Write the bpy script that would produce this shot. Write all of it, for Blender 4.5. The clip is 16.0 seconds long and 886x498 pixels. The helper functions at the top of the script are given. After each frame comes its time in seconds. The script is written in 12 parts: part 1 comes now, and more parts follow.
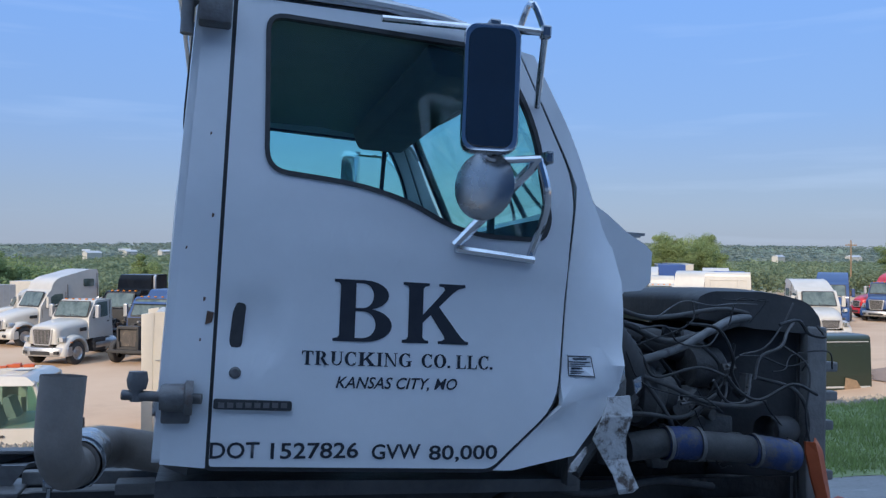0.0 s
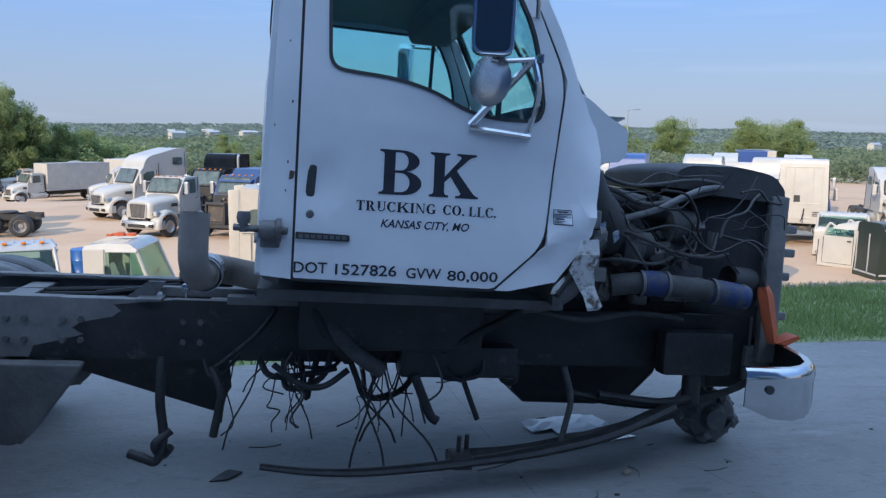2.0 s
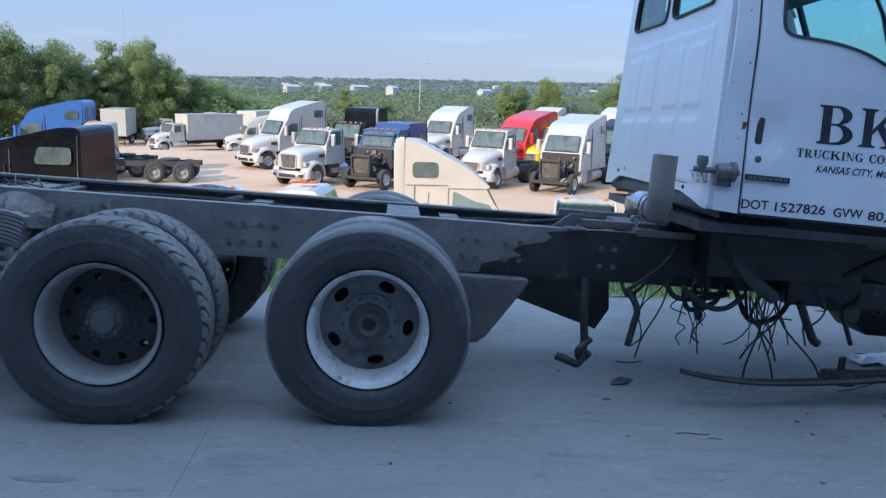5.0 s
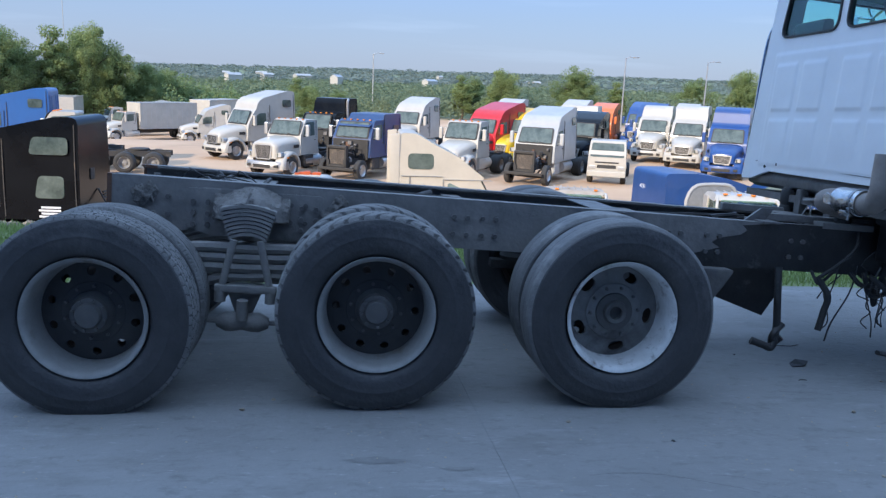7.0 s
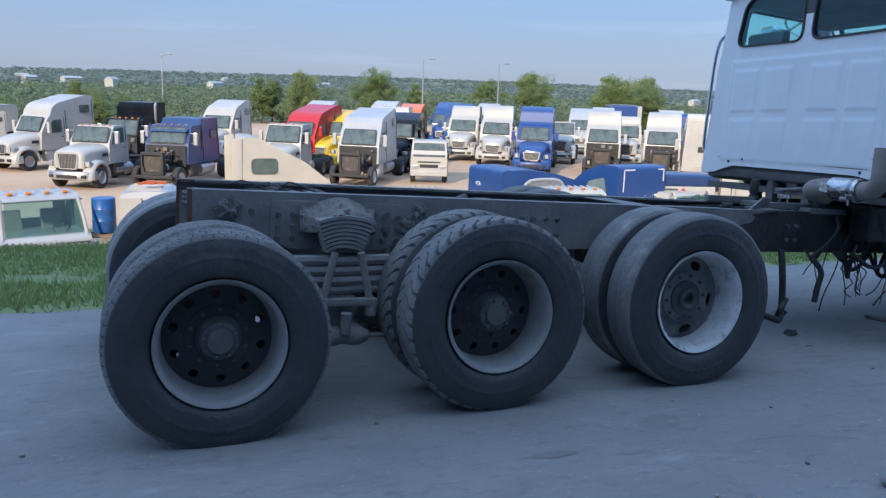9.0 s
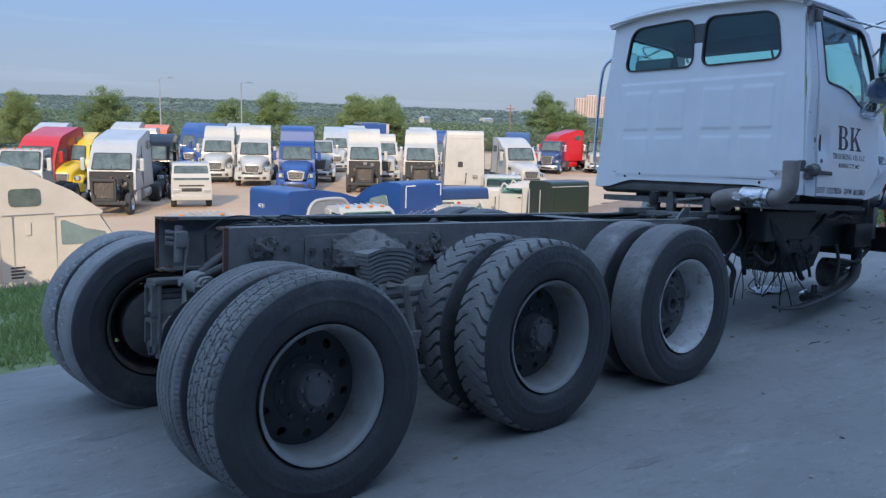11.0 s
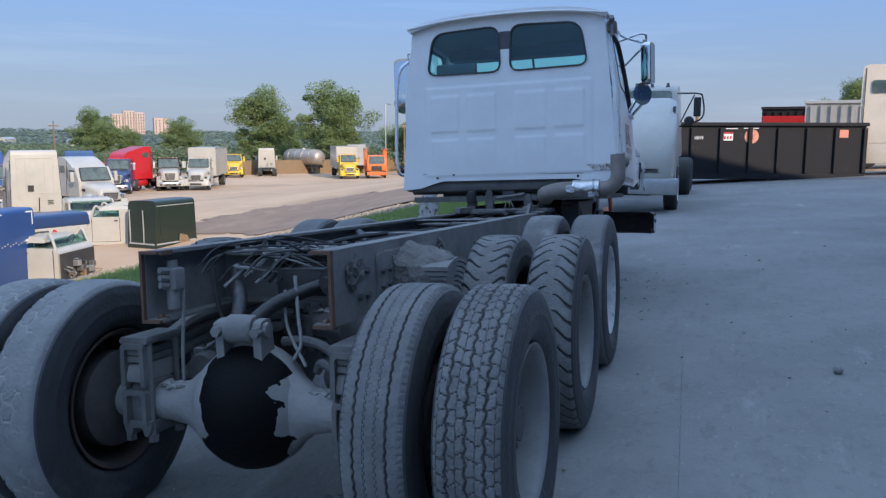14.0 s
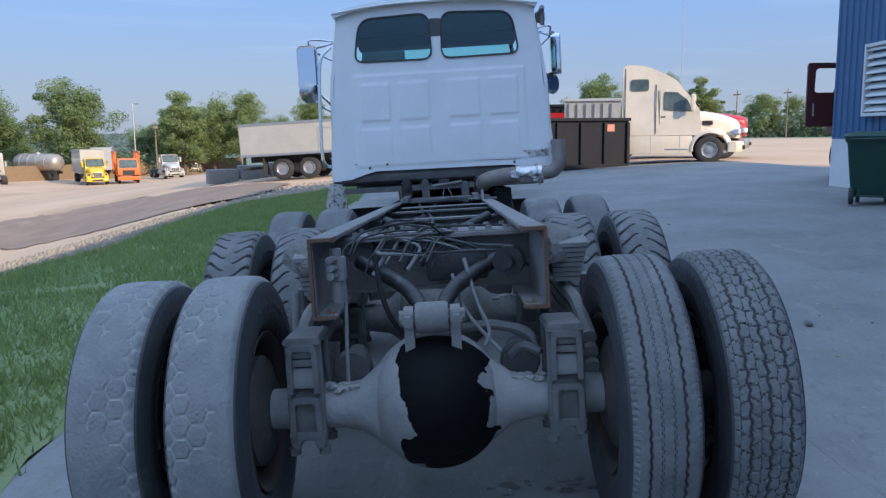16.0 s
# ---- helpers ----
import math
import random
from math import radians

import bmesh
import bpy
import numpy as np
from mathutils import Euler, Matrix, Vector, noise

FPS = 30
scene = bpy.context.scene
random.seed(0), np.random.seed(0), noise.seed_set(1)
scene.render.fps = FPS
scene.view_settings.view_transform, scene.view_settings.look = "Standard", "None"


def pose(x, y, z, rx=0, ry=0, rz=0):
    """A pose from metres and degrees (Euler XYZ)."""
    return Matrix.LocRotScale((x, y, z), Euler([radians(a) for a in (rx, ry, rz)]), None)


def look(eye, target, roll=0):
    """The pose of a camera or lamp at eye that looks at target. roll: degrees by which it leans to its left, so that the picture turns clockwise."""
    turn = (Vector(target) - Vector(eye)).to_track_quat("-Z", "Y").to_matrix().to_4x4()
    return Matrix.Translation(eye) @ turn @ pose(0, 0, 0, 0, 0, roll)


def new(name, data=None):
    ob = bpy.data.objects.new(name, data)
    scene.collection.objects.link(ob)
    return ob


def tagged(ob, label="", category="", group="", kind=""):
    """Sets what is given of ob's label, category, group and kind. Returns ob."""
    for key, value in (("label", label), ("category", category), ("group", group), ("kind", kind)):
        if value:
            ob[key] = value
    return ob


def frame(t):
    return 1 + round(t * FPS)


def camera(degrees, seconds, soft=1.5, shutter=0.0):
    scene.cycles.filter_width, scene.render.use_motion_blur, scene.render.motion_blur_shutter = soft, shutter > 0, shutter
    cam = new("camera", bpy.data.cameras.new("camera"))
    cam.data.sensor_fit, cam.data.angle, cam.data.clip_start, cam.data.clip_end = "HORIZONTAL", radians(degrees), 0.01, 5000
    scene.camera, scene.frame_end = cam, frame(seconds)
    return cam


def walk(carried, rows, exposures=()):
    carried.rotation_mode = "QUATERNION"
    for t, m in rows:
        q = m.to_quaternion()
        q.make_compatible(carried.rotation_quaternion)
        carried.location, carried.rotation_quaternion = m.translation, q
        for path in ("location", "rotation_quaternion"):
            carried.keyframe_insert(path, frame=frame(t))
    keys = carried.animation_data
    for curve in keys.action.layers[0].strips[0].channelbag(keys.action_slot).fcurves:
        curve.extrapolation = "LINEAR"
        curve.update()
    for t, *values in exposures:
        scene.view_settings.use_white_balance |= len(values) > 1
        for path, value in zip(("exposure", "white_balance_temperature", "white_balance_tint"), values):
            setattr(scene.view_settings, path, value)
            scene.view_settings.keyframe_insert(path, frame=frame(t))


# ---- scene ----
cam = camera(58.0, 16.0, 1.35)
PATH = [
    (0, (0.017, 0.084, 1.633), (0.639, 2.101, 1.636), 0.2),
    (0.5, (0.069, -0.179, 1.642), (0.68, 1.839, 1.591), 0.2),
    (1, (-0.027, -0.404, 1.59), (0.551, 1.622, 1.465), 0.3),
    (1.5, (-0.059, -0.641, 1.608), (0.459, 1.393, 1.388), 0.7),
    (2, (-0.007, -0.863, 1.615), (0.42, 1.182, 1.311), 0.8),
    (2.5, (-0.138, -1.031, 1.626), (0.186, 1.022, 1.265), 1.1),
    (3, (-0.313, -1.154, 1.652), (-0.075, 0.906, 1.263), 1.3),
    (3.5, (-0.659, -1.101, 1.581), (-0.48, 0.962, 1.182), 1.4),
    (4, (-0.996, -1.152, 1.593), (-0.841, 0.913, 1.188), 1.6),
    (4.5, (-1.31, -1.291, 1.622), (-1.159, 0.772, 1.209), 1.6),
    (5, (-1.72, -1.331, 1.578), (-1.561, 0.73, 1.159), 1.6),
    (5.2, (-1.874, -1.34, 1.593), (-1.712, 0.721, 1.171), 1.7),
    (7.3, (-3.532, -1.403, 1.591), (-3.169, 0.629, 1.151), 2.1),
    (7.5, (-3.664, -1.398, 1.599), (-3.256, 0.626, 1.162), 2.0),
    (8, (-4.047, -1.225, 1.571), (-3.508, 0.769, 1.139), 1.9),
    (8.5, (-4.484, -1.148, 1.57), (-3.802, 0.803, 1.146), 1.8),
    (10.8, (-6.112, -0.332, 1.561), (-4.795, 1.275, 1.196), 1.7),
    (11, (-6.201, -0.206, 1.564), (-4.817, 1.347, 1.211), 1.4),
    (11.5, (-6.48, 0.034, 1.555), (-4.932, 1.43, 1.227), 1.1),
    (12, (-6.657, 0.446, 1.509), (-4.97, 1.675, 1.195), 0.7),
    (12.5, (-6.862, 0.824, 1.511), (-5.067, 1.893, 1.207), 0.5),
    (13, (-7.038, 1.138, 1.501), (-5.16, 2.051, 1.202), 0.4),
    (13.5, (-7.073, 1.598, 1.496), (-5.127, 2.358, 1.194), 0.2),
    (14, (-7.2, 1.959, 1.444), (-5.203, 2.568, 1.144), 0.1),
    (14.5, (-7.262, 2.421, 1.404), (-5.225, 2.885, 1.102), -0.1),
    (15, (-7.29, 2.879, 1.419), (-5.226, 3.202, 1.12), -0.1),
    (15.5, (-7.374, 3.222, 1.394), (-5.292, 3.388, 1.095), -0.3),
    (16, (-7.331, 3.615, 1.342), (-5.243, 3.592, 1.04), -0.6),
]
walk(cam, [(t, look(eye, target, roll)) for t, eye, target, roll in PATH], [(0, 0.54, 5980, 10), (2, 0.70, 5960, 10), (3, 0.84, 5890, 10), (4, 0.92, 5850, 10), (5, 0.93, 5850, 10), (8.5, 0.70, 5880, 10), (12, 0.54, 6000, 10), (14.5, 0.54, 6060, 10), (16, 0.68, 6080, 10)])

# world, sun, exposure
SUN_EL, SUN_AZ = 24.4, 44.6  # degrees: height, and the way the light goes, from +y to +x
world = bpy.data.worlds.new("world")
scene.world = world
world.use_nodes = True
wn = world.node_tree
sky = wn.nodes.new("ShaderNodeTexSky")
sky.sky_type = "NISHITA"
sky.sun_disc = False
sky.sun_elevation = radians(SUN_EL)
sky.sun_rotation = radians(SUN_AZ + 180)
sky.air_density, sky.dust_density, sky.ozone_density = 1.0, 1.0, 3.0
# morning haze: dull blue-grey near the horizon, thin bright veil high up
geo_w = wn.nodes.new("ShaderNodeTexCoord")
sep_w = wn.nodes.new("ShaderNodeSeparateXYZ")
haze = wn.nodes.new("ShaderNodeValToRGB")
wn.links.new(geo_w.outputs["Generated"], sep_w.inputs[0])
wn.links.new(sep_w.outputs[2], haze.inputs[0])
HAZE = [(0.0, (0.275, 0.31, 0.375)), (0.07, (0.24, 0.305, 0.42)), (0.16, (0.195, 0.31, 0.535)), (0.30, (0.17, 0.315, 0.63)), (0.55, (0.44, 0.65, 1.0)), (0.95, (0.64, 0.86, 1.22))]
while len(haze.color_ramp.elements) < len(HAZE):
    haze.color_ramp.elements.new(0.5)
for el, (at, c) in zip(haze.color_ramp.elements, HAZE):
    el.position, el.color = at, (*c, 1)
thin = wn.nodes.new("ShaderNodeMix")
thin.data_type = "RGBA"
thin.inputs[0].default_value = 0.85
dim = wn.nodes.new("ShaderNodeVectorMath")
dim.operation = "SCALE"
dim.inputs["Scale"].default_value = 0.08
wn.links.new(sky.outputs[0], dim.inputs[0])
wn.links.new(dim.outputs[0], thin.inputs[6])
wn.links.new(haze.outputs[0], thin.inputs[7])
# faint cirrus streaks
cm, cn, cr, cx = (wn.nodes.new(k) for k in ("ShaderNodeMapping", "ShaderNodeTexNoise", "ShaderNodeMapRange", "ShaderNodeMix"))
cm.inputs["Scale"].default_value = (2.0, 2.0, 26.0)
cm.inputs["Rotation"].default_value = (0.10, 0.06, 0.3)
cn.inputs["Scale"].default_value, cn.inputs["Detail"].default_value = 1.6, 7
wn.links.new(geo_w.outputs["Generated"], cm.inputs[0])
wn.links.new(cm.outputs[0], cn.inputs["Vector"])
wn.links.new(cn.outputs[0], cr.inputs[0])
cr.inputs[1].default_value, cr.inputs[2].default_value, cr.inputs[4].default_value = 0.56, 0.80, 0.14
cx.data_type = "RGBA"
wn.links.new(cr.outputs[0], cx.inputs[0])
wn.links.new(thin.outputs[2], cx.inputs[6])
cx.inputs[7].default_value = (0.55, 0.64, 0.78, 1)
wn.links.new(cx.outputs[2], wn.nodes["Background"].inputs[0])
wn.nodes["Background"].inputs[1].default_value = 1.0
sun = new("sun", bpy.data.lights.new("sun", "SUN"))
sun.data.energy, sun.data.angle, sun.data.color = 3.2, radians(0.6), (1.0, 0.81, 0.59)
_d = Vector((math.sin(radians(SUN_AZ)) * math.cos(radians(SUN_EL)), math.cos(radians(SUN_AZ)) * math.cos(radians(SUN_EL)), -math.sin(radians(SUN_EL))))
sun.rotation_euler = _d.to_track_quat("-Z", "Y").to_euler()

# ---- materials ----
def surf(name, c1, c2, scale=3.0, rough=(0.5, 0.8), metal=0.0, bump=0.0, bscale=40.0, dirt=None, dscale=1.5, damt=0.5, dsoft=0.12,
         coat=0.0, piece=0.0, detail=6.0, spec=0.5):
    """Two colours mixed by noise, an optional third as stains, relief, and a shift from piece to piece."""
    m = bpy.data.materials.new(name)
    m.use_nodes = True
    nt = m.node_tree
    N, L = nt.nodes, nt.links
    b = N["Principled BSDF"]
    tc = N.new("ShaderNodeTexCoord")
    n1 = N.new("ShaderNodeTexNoise")
    n1.inputs["Scale"].default_value, n1.inputs["Detail"].default_value = scale, detail
    n1.inputs["Roughness"].default_value = 0.65
    L.new(tc.outputs["Object"], n1.inputs["Vector"])
    mix = N.new("ShaderNodeMix")
    mix.data_type = "RGBA"
    ramp = N.new("ShaderNodeMapRange")
    ramp.inputs[1].default_value, ramp.inputs[2].default_value = 0.3, 0.7
    L.new(n1.outputs[0], ramp.inputs[0])
    L.new(ramp.outputs[0], mix.inputs[0])
    mix.inputs[6].default_value, mix.inputs[7].default_value = (*c1, 1), (*c2, 1)
    out = mix.outputs[2]
    rm = N.new("ShaderNodeMapRange")
    rm.inputs[3].default_value, rm.inputs[4].default_value = rough
    L.new(n1.outputs[0], rm.inputs[0])
    L.new(rm.outputs[0], b.inputs["Roughness"])
    if dirt:
        n2 = N.new("ShaderNodeTexNoise")
        n2.inputs["Scale"].default_value, n2.inputs["Detail"].default_value = dscale, 9
        n2.inputs["Roughness"].default_value = 0.7
        L.new(tc.outputs["Object"], n2.inputs["Vector"])
        r2 = N.new("ShaderNodeMapRange")
        lo = 0.78 - 0.5 * damt
        r2.inputs[1].default_value, r2.inputs[2].default_value = lo, lo + dsoft
        L.new(n2.outputs[0], r2.inputs[0])
        mx = N.new("ShaderNodeMix")
        mx.data_type = "RGBA"
        L.new(r2.outputs[0], mx.inputs[0])
        L.new(out, mx.inputs[6])
        mx.inputs[7].default_value = (*dirt, 1)
        out = mx.outputs[2]
    if piece:
        oi = N.new("ShaderNodeObjectInfo")
        pm = N.new("ShaderNodeMapRange")
        pm.inputs[3].default_value, pm.inputs[4].default_value = 1 - piece, 1 + piece
        L.new(oi.outputs["Random"], pm.inputs[0])
        hs = N.new("ShaderNodeHueSaturation")
        L.new(pm.outputs[0], hs.inputs["Value"])
        L.new(out, hs.inputs["Color"])
        out = hs.outputs[0]
    L.new(out, b.inputs["Base Color"])
    b.inputs["Metallic"].default_value = metal
    b.inputs["Specular IOR Level"].default_value = spec
    if coat:
        b.inputs["Coat Weight"].default_value = coat
        b.inputs["Coat Roughness"].default_value = 0.12
    if bump:
        n3 = N.new("ShaderNodeTexNoise")
        n3.inputs["Scale"].default_value, n3.inputs["Detail"].default_value = bscale, 5
        L.new(tc.outputs["Object"], n3.inputs["Vector"])
        bp = N.new("ShaderNodeBump")
        bp.inputs["Strength"].default_value, bp.inputs["Distance"].default_value = bump, 0.02
        L.new(n3.outputs[0], bp.inputs["Height"])
        L.new(bp.outputs[0], b.inputs["Normal"])
    return m


def glass(name, tint, gloss=0.04):
    """A thin tinted pane: straight through, with a mirror gloss that grows at grazing angles."""
    m = bpy.data.materials.new(name)
    m.use_nodes = True
    nt = m.node_tree
    nt.nodes.remove(nt.nodes["Principled BSDF"])
    tr, gl, mx, fr, pw, ad = (nt.nodes.new(k) for k in ("ShaderNodeBsdfTransparent", "ShaderNodeBsdfGlossy", "ShaderNodeMixShader", "ShaderNodeLayerWeight", "ShaderNodeMath", "ShaderNodeMath"))
    tr.inputs[0].default_value = (*tint, 1)
    gl.inputs["Roughness"].default_value = gloss
    fr.inputs[0].default_value = 0.5
    pw.operation, ad.operation = "POWER", "MULTIPLY_ADD"
    pw.inputs[1].default_value = 5.0
    ad.inputs[1].default_value, ad.inputs[2].default_value = 0.9, 0.045
    nt.links.new(fr.outputs["Facing"], pw.inputs[0])
    nt.links.new(pw.outputs[0], ad.inputs[0])
    nt.links.new(ad.outputs[0], mx.inputs[0])
    nt.links.new(tr.outputs[0], mx.inputs[1])
    nt.links.new(gl.outputs[0], mx.inputs[2])
    nt.links.new(mx.outputs[0], nt.nodes["Material Output"].inputs[0])
    return m


def leafy(name, c1, c2, scale=0.35, spread=0.42):
    m = surf(name, c1, c2, scale, (0.55, 0.8), bump=0.0)
    N, L = m.node_tree.nodes, m.node_tree.links
    b = N["Principled BSDF"]
    geo = N.new("ShaderNodeNewGeometry")
    hs = N.new("ShaderNodeHueSaturation")
    pm = N.new("ShaderNodeMapRange")
    pm.inputs[3].default_value, pm.inputs[4].default_value = 1 - spread, 1 + spread
    L.new(geo.outputs["Random Per Island"], pm.inputs[0])
    L.new(pm.outputs[0], hs.inputs["Value"])
    L.new(b.inputs["Base Color"].links[0].from_socket, hs.inputs["Color"])
    L.new(hs.outputs[0], b.inputs["Base Color"])
    b.inputs["Subsurface Weight"].default_value = 0.0
    b.inputs["Specular IOR Level"].default_value = 0.2
    # light that comes through the leaf
    tl, mx = N.new("ShaderNodeBsdfTranslucent"), N.new("ShaderNodeMixShader")
    L.new(hs.outputs[0], tl.inputs[0])
    mx.inputs[0].default_value = 0.45
    L.new(b.outputs[0], mx.inputs[1])
    L.new(tl.outputs[0], mx.inputs[2])
    L.new(mx.outputs[0], N["Material Output"].inputs[0])
    return m


def concrete_mat(name="concrete", k=1.0):
    """Worn apron: cloudy grey, dark tracked-in oil, pale scuffs, fine pits."""
    m = surf(name, (0.36 * k, 0.355 * k, 0.345 * k), (0.25 * k, 0.247 * k, 0.24 * k), 0.55, (0.7, 0.95), bump=0.35, bscale=30, dirt=(0.17, 0.165, 0.16), dscale=0.9, damt=0.42, dsoft=0.35, detail=12)
    N, L = m.node_tree.nodes, m.node_tree.links
    b = N["Principled BSDF"]
    tc = N.new("ShaderNodeTexCoord")
    out = b.inputs["Base Color"].links[0].from_socket
    for sc, lo, hi, col, amt, rot, stretch in ((14.0, 0.54, 0.76, (0.12, 0.115, 0.11), 0.65, 0.2, 0.6), (4.5, 0.53, 0.75, (0.15, 0.143, 0.135), 0.6, 0.12, 0.3), (90.0, 0.58, 0.75, (0.10, 0.10, 0.098), 0.5, 0.0, 1.0), (3.2, 0.60, 0.72, (0.47, 0.465, 0.455), 0.35, 0.5, 0.25), (38.0, 0.60, 0.74, (0.46, 0.455, 0.44), 0.5, 0.9, 0.35)):
        mp, nz, mr, mx = N.new("ShaderNodeMapping"), N.new("ShaderNodeTexNoise"), N.new("ShaderNodeMapRange"), N.new("ShaderNodeMix")
        mp.inputs["Rotation"].default_value = (0, 0, rot)
        mp.inputs["Scale"].default_value = (stretch, 1, 1)
        nz.inputs["Scale"].default_value, nz.inputs["Detail"].default_value, nz.inputs["Roughness"].default_value = sc, 6, 0.7
        L.new(tc.outputs["Object"], mp.inputs[0])
        L.new(mp.outputs[0], nz.inputs["Vector"])
        mr.inputs[1].default_value, mr.inputs[2].default_value, mr.inputs[4].default_value = lo, hi, amt
        L.new(nz.outputs[0], mr.inputs[0])
        mx.data_type = "RGBA"
        L.new(mr.outputs[0], mx.inputs[0])
        L.new(out, mx.inputs[6])
        mx.inputs[7].default_value = (*col, 1)
        out = mx.outputs[2]
    L.new(out, b.inputs["Base Color"])
    return m


WHITE = surf("white_paint", (0.70, 0.71, 0.72), (0.78, 0.79, 0.80), 2.2, (0.28, 0.42), bump=0.02, bscale=9, dirt=(0.55, 0.54, 0.52), dscale=5, damt=0.12, dsoft=0.3, coat=0.25)
SCUFF = surf("scuffed_white_paint", (0.66, 0.66, 0.66), (0.5, 0.48, 0.45), 9, (0.5, 0.7), bump=0.3, bscale=30, dirt=(0.12, 0.09, 0.07), dscale=22, damt=0.58)
BLACKTXT = surf("black_vinyl", (0.02, 0.022, 0.03), (0.03, 0.032, 0.04), 20, (0.35, 0.5))
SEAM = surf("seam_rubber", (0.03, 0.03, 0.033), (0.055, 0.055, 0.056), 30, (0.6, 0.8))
PIPEGREY = surf("grey_pipe_paint", (0.22, 0.22, 0.22), (0.15, 0.148, 0.145), 15, (0.45, 0.7), metal=0.3, dirt=(0.07, 0.065, 0.06), dscale=12, damt=0.4)
CHROME = surf("chrome", (0.72, 0.73, 0.75), (0.62, 0.63, 0.65), 7, (0.08, 0.22), metal=1.0, dirt=(0.35, 0.33, 0.3), dscale=9, damt=0.2)
STEEL = surf("worn_steel", (0.22, 0.22, 0.22), (0.14, 0.13, 0.125), 14, (0.45, 0.7), metal=0.6, bump=0.15, bscale=60, dirt=(0.13, 0.07, 0.04), dscale=6, damt=0.35)
EXHAUST = surf("exhaust_steel", (0.30, 0.265, 0.235), (0.20, 0.175, 0.155), 6, (0.45, 0.7), metal=0.2, bump=0.15, bscale=50, dirt=(0.17, 0.10, 0.065), dscale=5, damt=0.42, dsoft=0.35)
FRAME = surf("frame_paint", (0.138, 0.133, 0.129), (0.24, 0.228, 0.215), 5, (0.5, 0.85), bump=0.25, bscale=35, dirt=(0.26, 0.245, 0.225), dscale=3.2, damt=0.52, dsoft=0.3)
RUST = surf("rusty_edge", (0.17, 0.085, 0.05), (0.09, 0.06, 0.045), 12, (0.7, 0.9), bump=0.3, bscale=60, dirt=(0.17, 0.09, 0.05), dscale=8, damt=0.45)
GREASE = surf("greasy_iron", (0.068, 0.067, 0.067), (0.14, 0.134, 0.127), 7, (0.35, 0.75), bump=0.35, bscale=28, dirt=(0.13, 0.12, 0.11), dscale=5, damt=0.36, dsoft=0.25)
DUSTY = surf("dusty_casting", (0.25, 0.24, 0.225), (0.17, 0.165, 0.16), 6, (0.7, 0.9), bump=0.3, bscale=40, dirt=(0.04, 0.038, 0.037), dscale=4, damt=0.28, dsoft=0.2)
RUBBER = surf("tyre_rubber", (0.030, 0.031, 0.034), (0.062, 0.062, 0.063), 4, (0.42, 0.72), bump=0.25, bscale=50, dirt=(0.13, 0.127, 0.122), dscale=2.6, damt=0.46, dsoft=0.28)
WORNTREAD = surf("worn_smooth_tread", (0.10, 0.10, 0.101), (0.17, 0.168, 0.165), 5, (0.55, 0.85), bump=0.35, bscale=45, dirt=(0.24, 0.235, 0.225), dscale=3.4, damt=0.50, dsoft=0.15)
RIMRUST = surf("rusty_inner_rim", (0.085, 0.055, 0.042), (0.06, 0.055, 0.052), 7, (0.65, 0.9), bump=0.2, bscale=50, dirt=(0.15, 0.085, 0.055), dscale=5, damt=0.42, dsoft=0.2)
MUD = surf("dried_mud", (0.13, 0.122, 0.113), (0.205, 0.195, 0.182), 9, (0.85, 0.95), bump=0.9, bscale=45, dirt=(0.07, 0.066, 0.062), dscale=14, damt=0.46, dsoft=0.2)
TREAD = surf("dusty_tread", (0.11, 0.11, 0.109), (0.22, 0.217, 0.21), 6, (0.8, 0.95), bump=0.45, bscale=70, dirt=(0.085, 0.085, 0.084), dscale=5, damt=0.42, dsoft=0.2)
# shade down in the tread grooves, put into a darker colour
GROOVE = surf("tread_groove_shade", (0.045, 0.045, 0.046), (0.085, 0.084, 0.082), 9, (0.8, 0.95))
# worn tread of the left rear tyres, lightened for the sky light from that side
COMBTREAD = surf("lit_worn_tread", (0.19, 0.19, 0.188), (0.29, 0.286, 0.277), 6, (0.8, 0.95), bump=0.45, bscale=70, dirt=(0.13, 0.13, 0.128), dscale=4, damt=0.36, dsoft=0.2)
TREADDUST = surf("dust_in_tread", (0.36, 0.35, 0.335), (0.26, 0.255, 0.245), 9, (0.85, 0.95))
DRUM = surf("dark_drum_iron", (0.045, 0.040, 0.038), (0.085, 0.072, 0.064), 9, (0.6, 0.85), bump=0.3, bscale=45, dirt=(0.12, 0.075, 0.05), dscale=6, damt=0.3, dsoft=0.25)
SADDLE = surf("grimy_saddle_casting", (0.175, 0.17, 0.162), (0.115, 0.112, 0.108), 7, (0.65, 0.9), bump=0.35, bscale=40, dirt=(0.23, 0.22, 0.205), dscale=5, damt=0.32, dsoft=0.25)
CRUST = surf("dried_dirt_crust", (0.40, 0.385, 0.36), (0.22, 0.21, 0.195), 30, (0.8, 0.95), bump=0.4, bscale=80)
HOSE = surf("hose_rubber", (0.013, 0.013, 0.014), (0.03, 0.029, 0.028), 15, (0.5, 0.8), bump=0.1, bscale=60)
SHROUD = surf("dusty_black_plastic", (0.035, 0.035, 0.037), (0.07, 0.068, 0.066), 6, (0.5, 0.75), bump=0.1, bscale=40, dirt=(0.12, 0.115, 0.11), dscale=4, damt=0.42, dsoft=0.3)
HOSEGREY = surf("dusty_hose", (0.05, 0.049, 0.048), (0.10, 0.098, 0.095), 15, (0.6, 0.85), bump=0.1, bscale=60)
